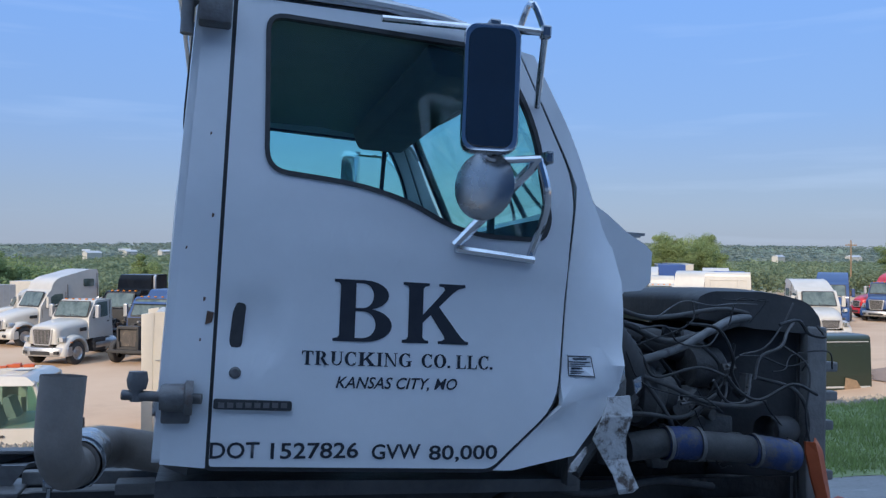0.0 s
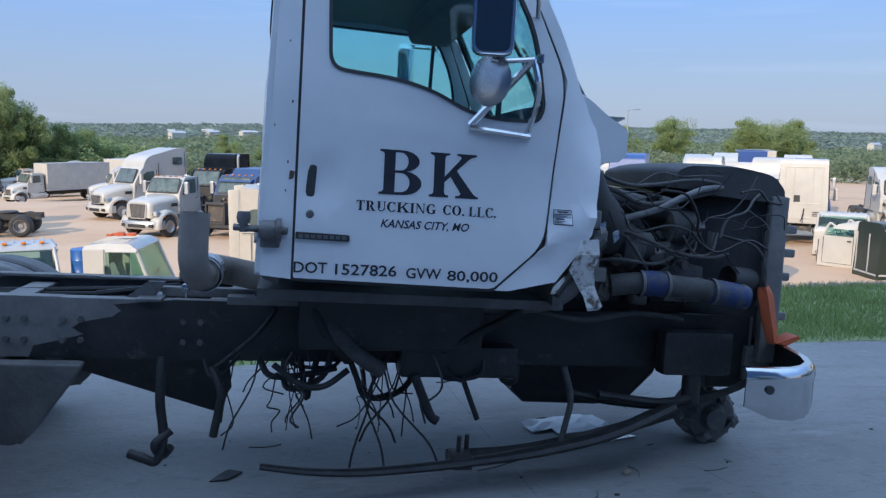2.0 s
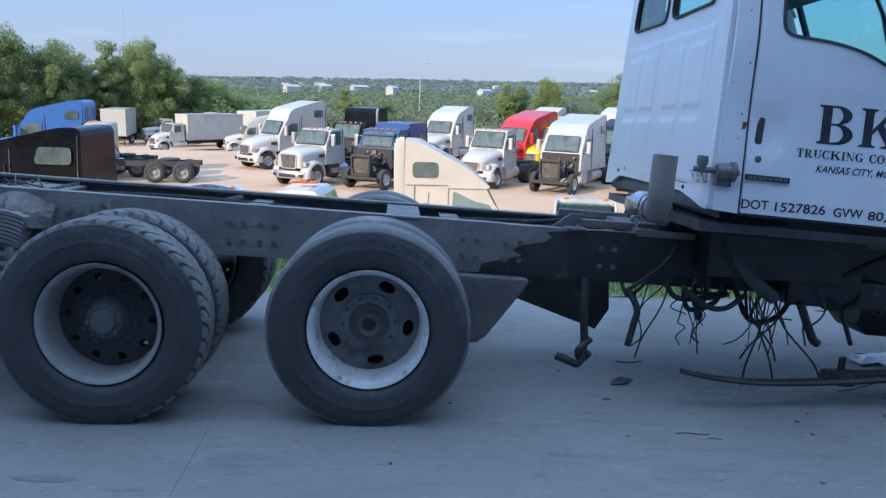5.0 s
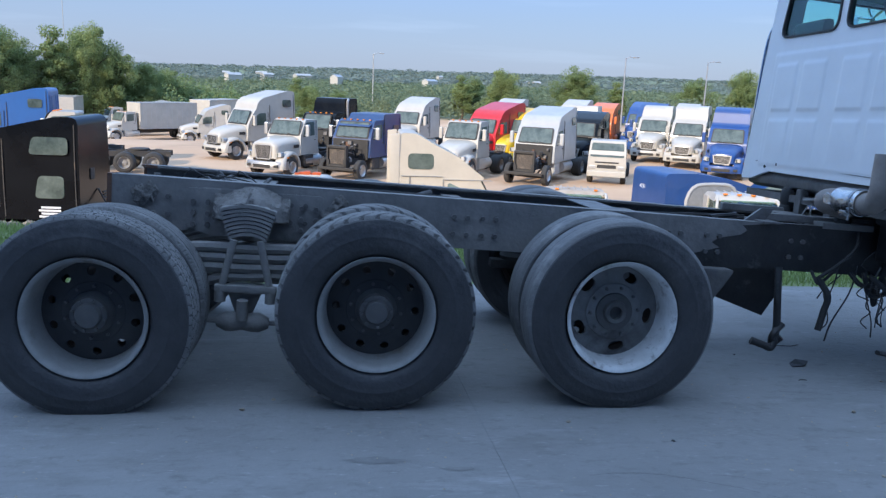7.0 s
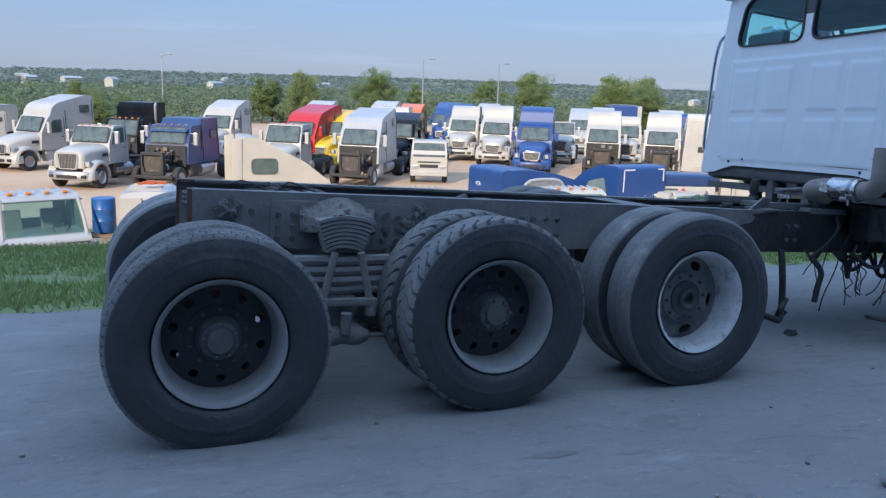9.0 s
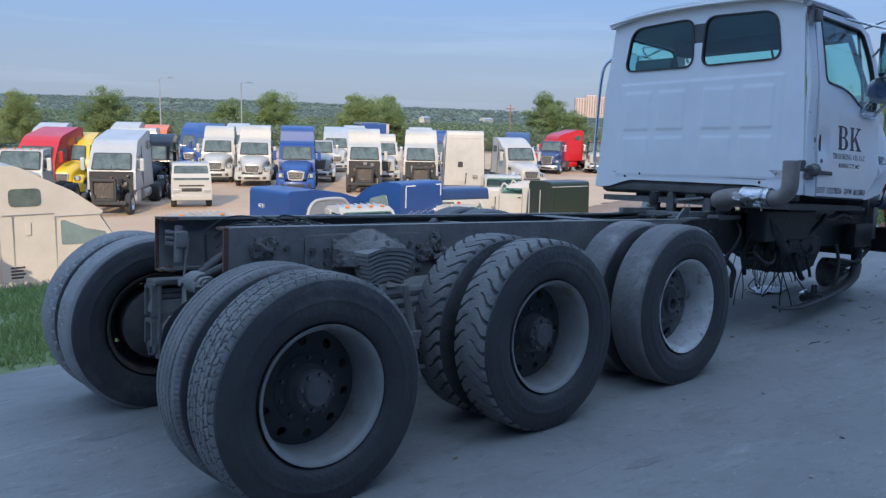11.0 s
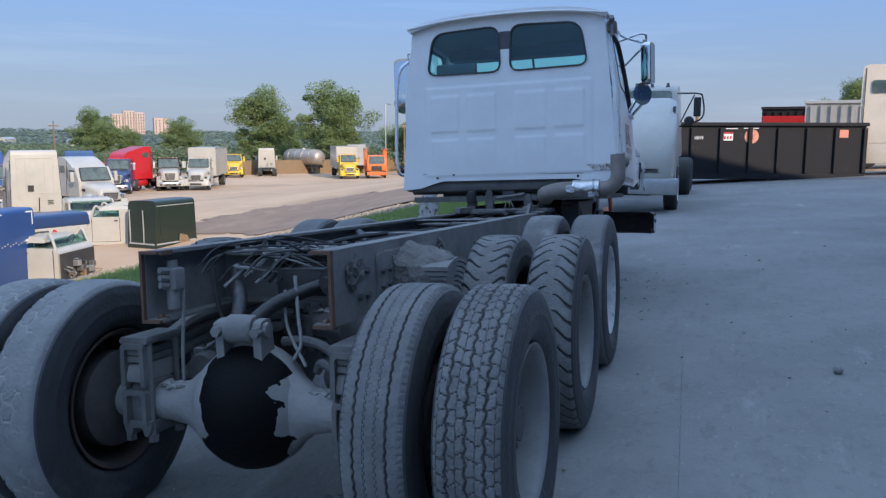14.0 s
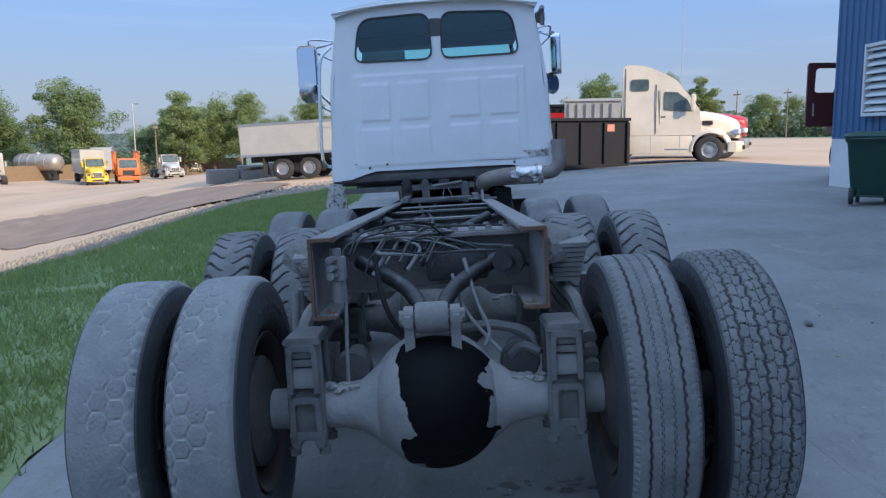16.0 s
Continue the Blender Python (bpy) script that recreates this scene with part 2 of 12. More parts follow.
PALEHOSE = surf("sun_bleached_line", (0.26, 0.255, 0.245), (0.17, 0.165, 0.16), 15, (0.6, 0.85), dirt=(0.06, 0.058, 0.055), dscale=9, damt=0.4)
BLACKIRON = surf("oily_black_iron", (0.012, 0.012, 0.013), (0.035, 0.034, 0.033), 6, (0.35, 0.65), bump=0.3, bscale=30, dirt=(0.12, 0.115, 0.11), dscale=7, damt=0.36, dsoft=0.2)
BLUEHOSE = surf("blue_silicone", (0.018, 0.035, 0.11), (0.03, 0.055, 0.16), 12, (0.5, 0.7), bump=0.1, bscale=60, dirt=(0.08, 0.08, 0.09), dscale=14, damt=0.62)
RIMGREY = surf("grey_rim_paint", (0.30, 0.30, 0.29), (0.22, 0.215, 0.21), 7, (0.5, 0.75), metal=0.2, bump=0.08, bscale=60, dirt=(0.15, 0.10, 0.065), dscale=5, damt=0.46, dsoft=0.2)
RIMWHITE = surf("white_rim_paint", (0.66, 0.66, 0.65), (0.48, 0.475, 0.46), 8, (0.5, 0.7), bump=0.15, bscale=50, dirt=(0.16, 0.135, 0.115), dscale=11, damt=0.5, dsoft=0.16)
RIMFLAKE = surf("flaking_white_disc", (0.22, 0.22, 0.215), (0.13, 0.128, 0.125), 7, (0.5, 0.75), bump=0.12, bscale=60, dirt=(0.05, 0.047, 0.045), dscale=4, damt=0.5, dsoft=0.2)
DISCDARK = surf("dark_wheel_disc", (0.034, 0.034, 0.036), (0.06, 0.059, 0.058), 6, (0.6, 0.85), bump=0.12, bscale=60, dirt=(0.085, 0.08, 0.075), dscale=4, damt=0.3, dsoft=0.25)
RIMDARK = surf("dark_hub", (0.06, 0.06, 0.062), (0.11, 0.108, 0.105), 7, (0.6, 0.85), bump=0.12, bscale=60, dirt=(0.13, 0.12, 0.11), dscale=5, damt=0.3)
ORANGE = surf("orange_plastic", (0.55, 0.11, 0.03), (0.42, 0.08, 0.025), 8, (0.35, 0.6), dirt=(0.15, 0.06, 0.03), dscale=9, damt=0.3)
AMBER = surf("amber_lens", (0.75, 0.25, 0.03), (0.6, 0.18, 0.02), 12, (0.15, 0.3))
TEAL = glass("cab_glass", (0.78, 0.95, 0.94))
INTERIOR = surf("cab_lining", (0.07, 0.074, 0.08), (0.11, 0.114, 0.12), 8, (0.7, 0.9), bump=0.1, bscale=80)
INGREY = surf("cab_plastic", (0.20, 0.21, 0.215), (0.26, 0.27, 0.275), 6, (0.5, 0.7), bump=0.05, bscale=90)
MIRROR = surf("mirror_face", (0.75, 0.76, 0.78), (0.70, 0.71, 0.73), 3, (0.03, 0.08), metal=1.0)
# dark reflection in the right mirror, put in by dimming the face colour
MIRRORDARK = surf("dim_mirror_face", (0.24, 0.235, 0.23), (0.19, 0.187, 0.185), 3, (0.04, 0.12), metal=1.0)
STAINLESS = surf("dull_stainless", (0.42, 0.43, 0.44), (0.30, 0.305, 0.31), 5, (0.18, 0.34), metal=1.0, dirt=(0.16, 0.155, 0.15), dscale=8, damt=0.35)
FOIL = surf("foil", (0.7, 0.7, 0.7), (0.5, 0.5, 0.5), 20, (0.15, 0.3), metal=1.0, bump=0.6, bscale=25)
PAPER = surf("white_sheet", (0.75, 0.76, 0.78), (0.62, 0.63, 0.65), 9, (0.6, 0.8), bump=0.2, bscale=12)
WOOD = surf("old_timber", (0.28, 0.19, 0.11), (0.17, 0.12, 0.075), 10, (0.75, 0.9), bump=0.3, bscale=40)
CONCRETE = concrete_mat("concrete", 0.72)
STAIN = surf("old_stain", (0.15, 0.147, 0.143), (0.21, 0.207, 0.20), 14, (0.6, 0.8), bump=0.2, bscale=40)
OIL = surf("oil_stain", (0.045, 0.044, 0.043), (0.09, 0.088, 0.085), 8, (0.35, 0.6), bump=0.1, bscale=40)
DIRT = surf("yard_dirt", (0.47, 0.305, 0.185), (0.57, 0.40, 0.26), 0.12, (0.85, 0.95), bump=0.3, bscale=3.0, dirt=(0.30, 0.205, 0.13), dscale=0.07, damt=0.48, dsoft=0.25, detail=12)
def woodland(m):
    """Beyond the yard the bare dirt gives way to a green woodland floor."""
    N, L = m.node_tree.nodes, m.node_tree.links
    b = N["Principled BSDF"]
    tc, ln, nz, ad, mr, mx, cl = (N.new(k) for k in ("ShaderNodeTexCoord", "ShaderNodeVectorMath", "ShaderNodeTexNoise", "ShaderNodeMath", "ShaderNodeMapRange", "ShaderNodeMix", "ShaderNodeMix"))
    ln.operation = "LENGTH"
    L.new(tc.outputs["Object"], ln.inputs[0])
    nz.inputs["Scale"].default_value, nz.inputs["Detail"].default_value = 0.012, 8
    L.new(tc.outputs["Object"], nz.inputs["Vector"])
    ad.operation = "MULTIPLY_ADD"
    L.new(nz.outputs[0], ad.inputs[0])
    ad.inputs[1].default_value = 60.0
    L.new(ln.outputs["Value"], ad.inputs[2])
    mr.inputs[1].default_value, mr.inputs[2].default_value = 145.0, 160.0
    L.new(ad.outputs[0], mr.inputs[0])
    cl.data_type = mx.data_type = "RGBA"
    L.new(nz.outputs[0], cl.inputs[0])
    cl.inputs[6].default_value, cl.inputs[7].default_value = (0.135, 0.175, 0.10, 1), (0.19, 0.23, 0.135, 1)
    L.new(mr.outputs[0], mx.inputs[0])
    L.new(b.inputs["Base Color"].links[0].from_socket, mx.inputs[6])
    L.new(cl.outputs[2], mx.inputs[7])
    L.new(mx.outputs[2], b.inputs["Base Color"])


woodland(DIRT)
DARKGROUND = surf("dark_brown_ground", (0.20, 0.135, 0.095), (0.29, 0.20, 0.14), 0.8, (0.85, 0.95), bump=0.4, bscale=9, dirt=(0.38, 0.27, 0.185), dscale=0.5, damt=0.46, dsoft=0.25, detail=10)
GRASSGROUND = surf("grass_ground", (0.15, 0.19, 0.07), (0.20, 0.24, 0.10), 1.2, (0.8, 0.95), bump=0.5, bscale=14, dirt=(0.14, 0.115, 0.06), dscale=0.9, damt=0.3, dsoft=0.2)
GRASS = leafy("grass_blades", (0.20, 0.265, 0.085), (0.27, 0.33, 0.125), 1.5, 0.25)
STONE = surf("gravel_stone", (0.38, 0.32, 0.24), (0.27, 0.225, 0.175), 3, (0.8, 0.95), bump=0.2, bscale=30, piece=0.25)
# leaves paler than real foliage: haze over the yard put into their colour
LEAF = leafy("hazed_leaves", (0.19, 0.25, 0.105), (0.245, 0.31, 0.135), 0.35, 0.28)
LEAF2 = leafy("hazed_leaves_light", (0.22, 0.28, 0.11), (0.275, 0.335, 0.145), 0.35, 0.28)
# WOODS and RIDGE: distance haze painted in as paler, bluer, flatter leaf colour
WOODS = leafy("hazed_woods", (0.17, 0.215, 0.13), (0.205, 0.25, 0.15), 0.03, 0.18)
RIDGE = leafy("hazed_ridge", (0.205, 0.245, 0.21), (0.235, 0.275, 0.235), 0.008, 0.1)
BARK = surf("bark", (0.12, 0.09, 0.065), (0.07, 0.055, 0.04), 6, (0.85, 0.95), bump=0.5, bscale=18)
# paints of the parked trucks
def paint(name, c, dull=0.3, coat=0.4):
    k = [v * 0.82 for v in c]
    return surf(name, c, k, 1.1, (dull, dull + 0.2), bump=0.015, bscale=4, dirt=tuple(0.6 * v + 0.4 * w for v, w in zip(c, (0.30, 0.25, 0.19))), dscale=1.6, damt=0.22, dsoft=0.35, coat=coat)
P_WHITE = paint("yard_white", (0.48, 0.455, 0.405))
P_IVORY = paint("ivory_white", (0.78, 0.67, 0.53))
P_CREAM = paint("yard_cream", (0.54, 0.49, 0.405))
STICKER = surf("faded_red_vinyl", (0.60, 0.21, 0.14), (0.66, 0.30, 0.22), 6, (0.5, 0.7))
P_GREYWHITE = paint("yard_grey_white", (0.42, 0.425, 0.42))
P_BLUE = paint("royal_blue", (0.016, 0.062, 0.235))
P_NAVY = paint("navy_blue", (0.018, 0.05, 0.15))
P_SKY = paint("bright_blue", (0.022, 0.105, 0.33))
P_RED = paint("red_paint", (0.50, 0.012, 0.018))
P_YELLOW = paint("yellow_paint", (0.75, 0.48, 0.01))
P_ORANGE = paint("orange_paint", (0.72, 0.16, 0.025))
P_BLACK = surf("black_paint", (0.003, 0.0035, 0.005), (0.006, 0.007, 0.009), 1.5, (0.10, 0.22), coat=0.0, spec=0.18, dirt=(0.010, 0.011, 0.013), dscale=2.5, damt=0.25, dsoft=0.3)
P_GREEN = paint("dark_green_paint", (0.014, 0.026, 0.017))
P_MAROON = paint("maroon_paint", (0.11, 0.03, 0.025))
P_DARK = surf("chassis_black", (0.025, 0.025, 0.026), (0.05, 0.047, 0.044), 2, (0.6, 0.85), dirt=(0.16, 0.125, 0.09), dscale=1.5, damt=0.35)
P_TYRE = surf("yard_tyre", (0.03, 0.03, 0.03), (0.05, 0.048, 0.045), 3, (0.8, 0.95), dirt=(0.14, 0.115, 0.085), dscale=2, damt=0.3)
P_TRIM = surf("dirty_black_trim", (0.014, 0.014, 0.015), (0.035, 0.033, 0.031), 3, (0.45, 0.75), dirt=(0.11, 0.09, 0.07), dscale=3, damt=0.36, dsoft=0.25)
# warm sunlight on the tanker, tinted into the steel itself
TANKSTEEL = surf("warm_lit_tank_steel", (0.46, 0.40, 0.33), (0.36, 0.31, 0.26), 1.5, (0.35, 0.5), metal=0.55, dirt=(0.25, 0.2, 0.15), dscale=1.2, damt=0.35)
RADCORE = surf("dusty_radiator_core", (0.13, 0.105, 0.085), (0.075, 0.065, 0.055), 9, (0.7, 0.9), dirt=(0.20, 0.165, 0.13), dscale=4, damt=0.45)
P_ALU = surf("dull_aluminium", (0.55, 0.55, 0.55), (0.42, 0.42, 0.42), 3, (0.3, 0.5), metal=0.8)
P_GLASS = surf("windscreen", (0.03, 0.045, 0.04), (0.13, 0.16, 0.14), 1.6, (0.06, 0.16), spec=0.8)
# opaque pane; light shining through the glass is painted as pale green
P_SHELLPANE = surf("lit_through_pane", (0.20, 0.26, 0.24), (0.13, 0.17, 0.16), 1.2, (0.1, 0.25), spec=0.8)
P_DEEPBLUE = paint("deep_blue", (0.016, 0.06, 0.21), 0.35)
P_DUST = surf("dusty_roof", (0.42, 0.38, 0.33), (0.30, 0.25, 0.20), 2.0, (0.8, 0.95), bump=0.1, bscale=20, dirt=(0.5, 0.48, 0.45), dscale=1.5, damt=0.4)
P_GRILLE = surf("grille_bars", (0.35, 0.34, 0.33), (0.22, 0.21, 0.2), 5, (0.35, 0.6), metal=0.6)
DUMP = surf("skip_black", (0.009, 0.010, 0.014), (0.018, 0.018, 0.021), 1.5, (0.55, 0.85), bump=0.1, bscale=12, dirt=(0.034, 0.032, 0.033), dscale=2.2, damt=0.35, spec=0.3)
BLUEWALL = surf("blue_metal_siding", (0.05, 0.12, 0.24), (0.06, 0.14, 0.27), 1.0, (0.4, 0.55), dirt=(0.09, 0.14, 0.25), dscale=0.8, damt=0.25, dsoft=0.3)
BASEWHITE = surf("white_base_wall", (0.70, 0.70, 0.69), (0.60, 0.60, 0.59), 2.0, (0.7, 0.85), bump=0.1, bscale=20, dirt=(0.4, 0.38, 0.35), dscale=1.5, damt=0.25)
BINGREEN = surf("green_bin_plastic", (0.012, 0.055, 0.04), (0.018, 0.07, 0.05), 3, (0.45, 0.6), bump=0.05, bscale=60)
BRICK = surf("campus_brick", (0.50, 0.36, 0.31), (0.56, 0.43, 0.38), 0.05, (0.8, 0.9))
# ---- building blocks ----
def part(name, bm, material, parent=None, label="", smooth=False, m=None):
    """Links a bmesh as one mesh object."""
    me = bpy.data.meshes.new(name)
    bm.to_mesh(me)
    bm.free()
    me.materials.append(material)
    if smooth:
        me.polygons.foreach_set("use_smooth", [True] * len(me.polygons))
        me.set_sharp_from_angle(angle=radians(38))
    ob = new(name, me)
    if parent:
        ob.parent = parent
    if m:
        ob.matrix_basis = m
    if label:
        ob["label"] = label
    return ob


def pieces(name, bm, material, parent=None, label="", smooth=False):
    """Links each loose piece of a bmesh as an object of its own."""
    bm.verts.ensure_lookup_table()
    seen, out = set(), []
    for v0 in bm.verts:
        if v0 in seen:
            continue
        stack, isle = [v0], []
        seen.add(v0)
        while stack:
            v = stack.pop()
            isle.append(v)
            for e in v.link_edges:
                w = e.other_vert(v)
                if w not in seen:
                    seen.add(w)
                    stack.append(w)
        b2 = bmesh.new()
        at = {v: b2.verts.new(v.co) for v in isle}
        for f in {f for v in isle for f in v.link_faces}:
            b2.faces.new([at[v] for v in f.verts])
        bmesh.ops.recalc_face_normals(b2, faces=b2.faces)
        out.append(part(name, b2, material, parent, label, smooth))
    bm.free()
    return out[0]


def thing(name, label, category, m=None, group="", kind=""):
    ob = new(name)
    ob.empty_display_size = 0.2
    if m:
        ob.matrix_basis = m
    return tagged(ob, label, category, group, kind)


def box(bm, x0, x1, y0, y1, z0, z1, bev=0.0, m=None):
    r = bmesh.ops.create_cube(bm, size=1.0)
    vs = r["verts"]
    for v in vs:
        v.co = Vector(((x0 + x1) / 2 + v.co.x * (x1 - x0), (y0 + y1) / 2 + v.co.y * (y1 - y0), (z0 + z1) / 2 + v.co.z * (z1 - z0)))
        if m:
            v.co = m @ v.co
    if bev:
        es = list({e for v in vs for e in v.link_edges})
        bmesh.ops.bevel(bm, geom=es, offset=bev, segments=2, affect="EDGES", profile=0.6)


def frame_of(d):
    d = d.normalized()
    a = Vector((0, 0, 1)) if abs(d.z) < 0.9 else Vector((1, 0, 0))
    u = d.cross(a).normalized()
    return u, d.cross(u).normalized()


def rings(bm, rs, closed=True, caps=True):
    """Skins a run of rings of equal length."""
    vv = [[bm.verts.new(p) for p in r] for r in rs]
    n = len(vv[0])
    for a, b in zip(vv, vv[1:]):
        for i in range(n if closed else n - 1):
            j = (i + 1) % n
            bm.faces.new((a[i], a[j], b[j], b[i]))
    if caps and closed:
        bm.faces.new(vv[0][::-1])
        bm.faces.new(vv[-1])
    return vv


def cyl(bm, p0, p1, r0, r1=None, n=16, caps=True):
    p0, p1 = Vector(p0), Vector(p1)
    r1 = r0 if r1 is None else r1
    u, w = frame_of(p1 - p0)
    an = [2 * math.pi * i / n for i in range(n)]
    rings(bm, [[p0 + (u * math.cos(a) + w * math.sin(a)) * r0 for a in an], [p1 + (u * math.cos(a) + w * math.sin(a)) * r1 for a in an]], caps=caps)


def smooth_path(pts, k=5):
    """A smooth run through the points."""
    P = [Vector(p) for p in pts]
    P = [2 * P[0] - P[1]] + P + [2 * P[-1] - P[-2]]
    out = []
    for i in range(1, len(P) - 2):
        a, b, c, d = P[i - 1:i + 3]
        for j in range(k):
            t = j / k
            out.append(0.5 * (2 * b + (c - a) * t + (2 * a - 5 * b + 4 * c - d) * t * t + (3 * b - a - 3 * c + d) * t ** 3))
    out.append(P[-2])
    return out


def tube(bm, pts, r, n=8, k=5, taper=None, rib=0.0):
    path = smooth_path(pts, k) if k > 1 else [Vector(p) for p in pts]
    u = None
    rs = []
    for i, p in enumerate(path):
        d = path[min(i + 1, len(path) - 1)] - path[max(i - 1, 0)]
        if d.length < 1e-6:
            continue
        d.normalize()
        if u is None:
            u, w = frame_of(d)
        u = (u - d * u.dot(d)).normalized()
        w = d.cross(u)
        f = i / max(1, len(path) - 1)
        rr = (r + (taper - r) * f) if taper is not None else r
        rr *= 1 + rib * (i % 2)
        rs.append([p + (u * math.cos(2 * math.pi * q / n) + w * math.sin(2 * math.pi * q / n)) * rr for q in range(n)])
    rings(bm, rs)


def lathe(bm, prof, n=48, axis="y", centre=(0, 0, 0), closed=False):
    """Turns (radius, along) about an axis."""
    c = Vector(centre)
    cols = []
    for i in range(n):
        a = 2 * math.pi * i / n
        ca, sa = math.cos(a), math.sin(a)
        col = []
        for r, l in prof:
            p = {"y": (r * ca, l, r * sa), "x": (l, r * ca, r * sa), "z": (r * ca, r * sa, l)}[axis]
            col.append(bm.verts.new(c + Vector(p)))
        cols.append(col)
    k = len(prof)
    for i in range(n):
        a, b = cols[i], cols[(i + 1) % n]
        for j in range(k if closed else k - 1):
            q = (j + 1) % k
            vs = (a[j], a[q], b[q], b[j])
            if len({tuple(round(x, 7) for x in v.co) for v in vs}) == 4:
                bm.faces.new(vs)
            else:
                t = []
                for v in vs:
                    if not any((v.co - w.co).length < 1e-7 for w in t):
                        t.append(v)
                if len(t) == 3:
                    bm.faces.new(t)


def roundpoly(pts, rad, k=4):
    """Rounds the corners of a closed outline; rad is one radius or one for each corner."""
    out = []
    n = len(pts)
    for i in range(n):
        a, b, c = Vector(pts[i - 1]), Vector(pts[i]), Vector(pts[(i + 1) % n])
        r = rad[i] if isinstance(rad, (list, tuple)) else rad
        if r <= 0:
            out.append(tuple(b))
            continue
        d1, d2 = (a - b), (c - b)
        q = min(r, d1.length * 0.45, d2.length * 0.45)
        p1, p2 = b + d1.normalized() * q, b + d2.normalized() * q
        for j in range(k + 1):
            t = j / k
            out.append(tuple(p1 * (1 - t) ** 2 + b * 2 * t * (1 - t) + p2 * t * t))
    return out


def prism(bm, outline, lo, hi, axis="y", bev=0.0, fn=None):
    """Extrudes an outline. axis y: (x, z); x: (y, z); z: (x, y)."""
    def at(p, v):
        return {"y": (p[0], v, p[1]), "x": (v, p[0], p[1]), "z": (p[0], p[1], v)}[axis]
    b2 = bmesh.new()
    rings(b2, [[at(p, lo) for p in outline], [at(p, hi) for p in outline]])
    bmesh.ops.recalc_face_normals(b2, faces=b2.faces)
    if bev:
        es = [e for e in b2.edges if len(e.link_faces) == 2 and any(len(f.verts) > 4 or len(outline) == 4 for f in e.link_faces) and e.calc_face_angle(0) > 0.6]
        bmesh.ops.bevel(b2, geom=es, offset=bev, segments=2, affect="EDGES", profile=0.6, clamp_overlap=True)
    if fn:
        for v in b2.verts:
            v.co = Vector(fn(v.co))
    merge(bm, b2)


def merge(bm, b2):
    idx = {}
    for v in b2.verts:
        idx[v] = bm.verts.new(v.co)
    for f in b2.faces:
        try:
            bm.faces.new([idx[v] for v in f.verts])
        except ValueError:
            pass
    b2.free()


def skin(bm, outline, holes, place, thick, cuts_u=(), cuts_v=(), flip=False):
    """A curved sheet: an outline (u, v) with holes, cut along lines so that it can bend, laid out by place(u, v, depth)."""
    b2 = bmesh.new()
    es = []
    for loop in [outline, *holes]:
        vs = [b2.verts.new((p[0], p[1], 0)) for p in loop]
        for i in range(len(vs)):
            es.append(b2.edges.new((vs[i], vs[(i + 1) % len(vs)])))
    bmesh.ops.triangle_fill(b2, edges=es, use_beauty=True)
    for c in cuts_u:
        bmesh.ops.bisect_plane(b2, geom=b2.verts[:] + b2.edges[:] + b2.faces[:], plane_co=(c, 0, 0), plane_no=(1, 0, 0))
    for c in cuts_v:
        bmesh.ops.bisect_plane(b2, geom=b2.verts[:] + b2.edges[:] + b2.faces[:], plane_co=(0, c, 0), plane_no=(0, 1, 0))
    r = bmesh.ops.extrude_face_region(b2, geom=b2.faces[:])
    inner = {v for v in r["geom"] if isinstance(v, bmesh.types.BMVert)}
    for v in b2.verts:
        v.co = Vector(place(v.co.x, v.co.y, thick if v in inner else 0.0))
    bmesh.ops.recalc_face_normals(b2, faces=b2.faces)
    merge(bm, b2)


def span(a, b, step):
    n = max(1, round((b - a) / step))
    return [a + (b - a) * i / n for i in range(n + 1)]


def writing(text, size, wide=1.0, bold=0.0, slant=0.0, gap=1.0):
    """Outline of a line of writing as a flat bmesh in the x, y plane, from x = 0, letters size high; wide: its width in metres."""
    cu = bpy.data.curves.new("writing", "FONT")
    cu.body, cu.size, cu.offset, cu.shear, cu.space_character = text, size / 0.69, bold, slant, gap
    cu.resolution_u = 3
    ob = bpy.data.objects.new("writing", cu)
    scene.collection.objects.link(ob)
    bpy.context.view_layer.update()
    me = bpy.data.meshes.new_from_object(ob.evaluated_get(bpy.context.evaluated_depsgraph_get()))
    bm = bmesh.new()
    bm.from_mesh(me)
    bpy.data.objects.remove(ob)
    bpy.data.curves.remove(cu)
    bpy.data.meshes.remove(me)
    x0, x1 = min(v.co.x for v in bm.verts), max(v.co.x for v in bm.verts)
    for v in bm.verts:
        v.co.x = (v.co.x - x0) * wide / (x1 - x0)
    return bm


def blob(bm, centre, size, rough=0.25, sub=2, seed=0):
    r = bmesh.ops.create_icosphere(bm, subdivisions=sub, radius=1.0)
    for v in r["verts"]:
        f = 1 + rough * noise.noise(v.co * 1.7 + Vector((seed * 3.7, seed, 0)))
        v.co = Vector(centre) + Vector((v.co.x * size[0] * f, v.co.y * size[1] * f, v.co.z * size[2] * f))


def sstep(a, b, v):
    u = min(1.0, max(0.0, (v - a) / (b - a)))
    return u * u * (3 - 2 * u)


def ground_z(x, y):
    """Height of the ground: the tilted concrete apron, the grass bank and the yard below."""
    p = 0.0332 - 0.00727 * min(max(x, -15), 25) - 0.0543 * min(max(y, -6.0), 10)
    w = sstep(12, 40, x) * (1 - sstep(8, 40, y))
    far = max(0.0, math.hypot(x, y) - 60)
    yard = -3.45 + 2.6 * w - 0.012 * min(far, 240) * (1 - w) - 1.9 * sstep(56, 84, y) * sstep(12, -8, x)
    return p + (yard - p) * sstep(8.6, 21, y)


def on_ground(x, y, heading=0.0, lift=0.0):
    return pose(x, y, ground_z(x, y) + lift, 0, 0, heading)


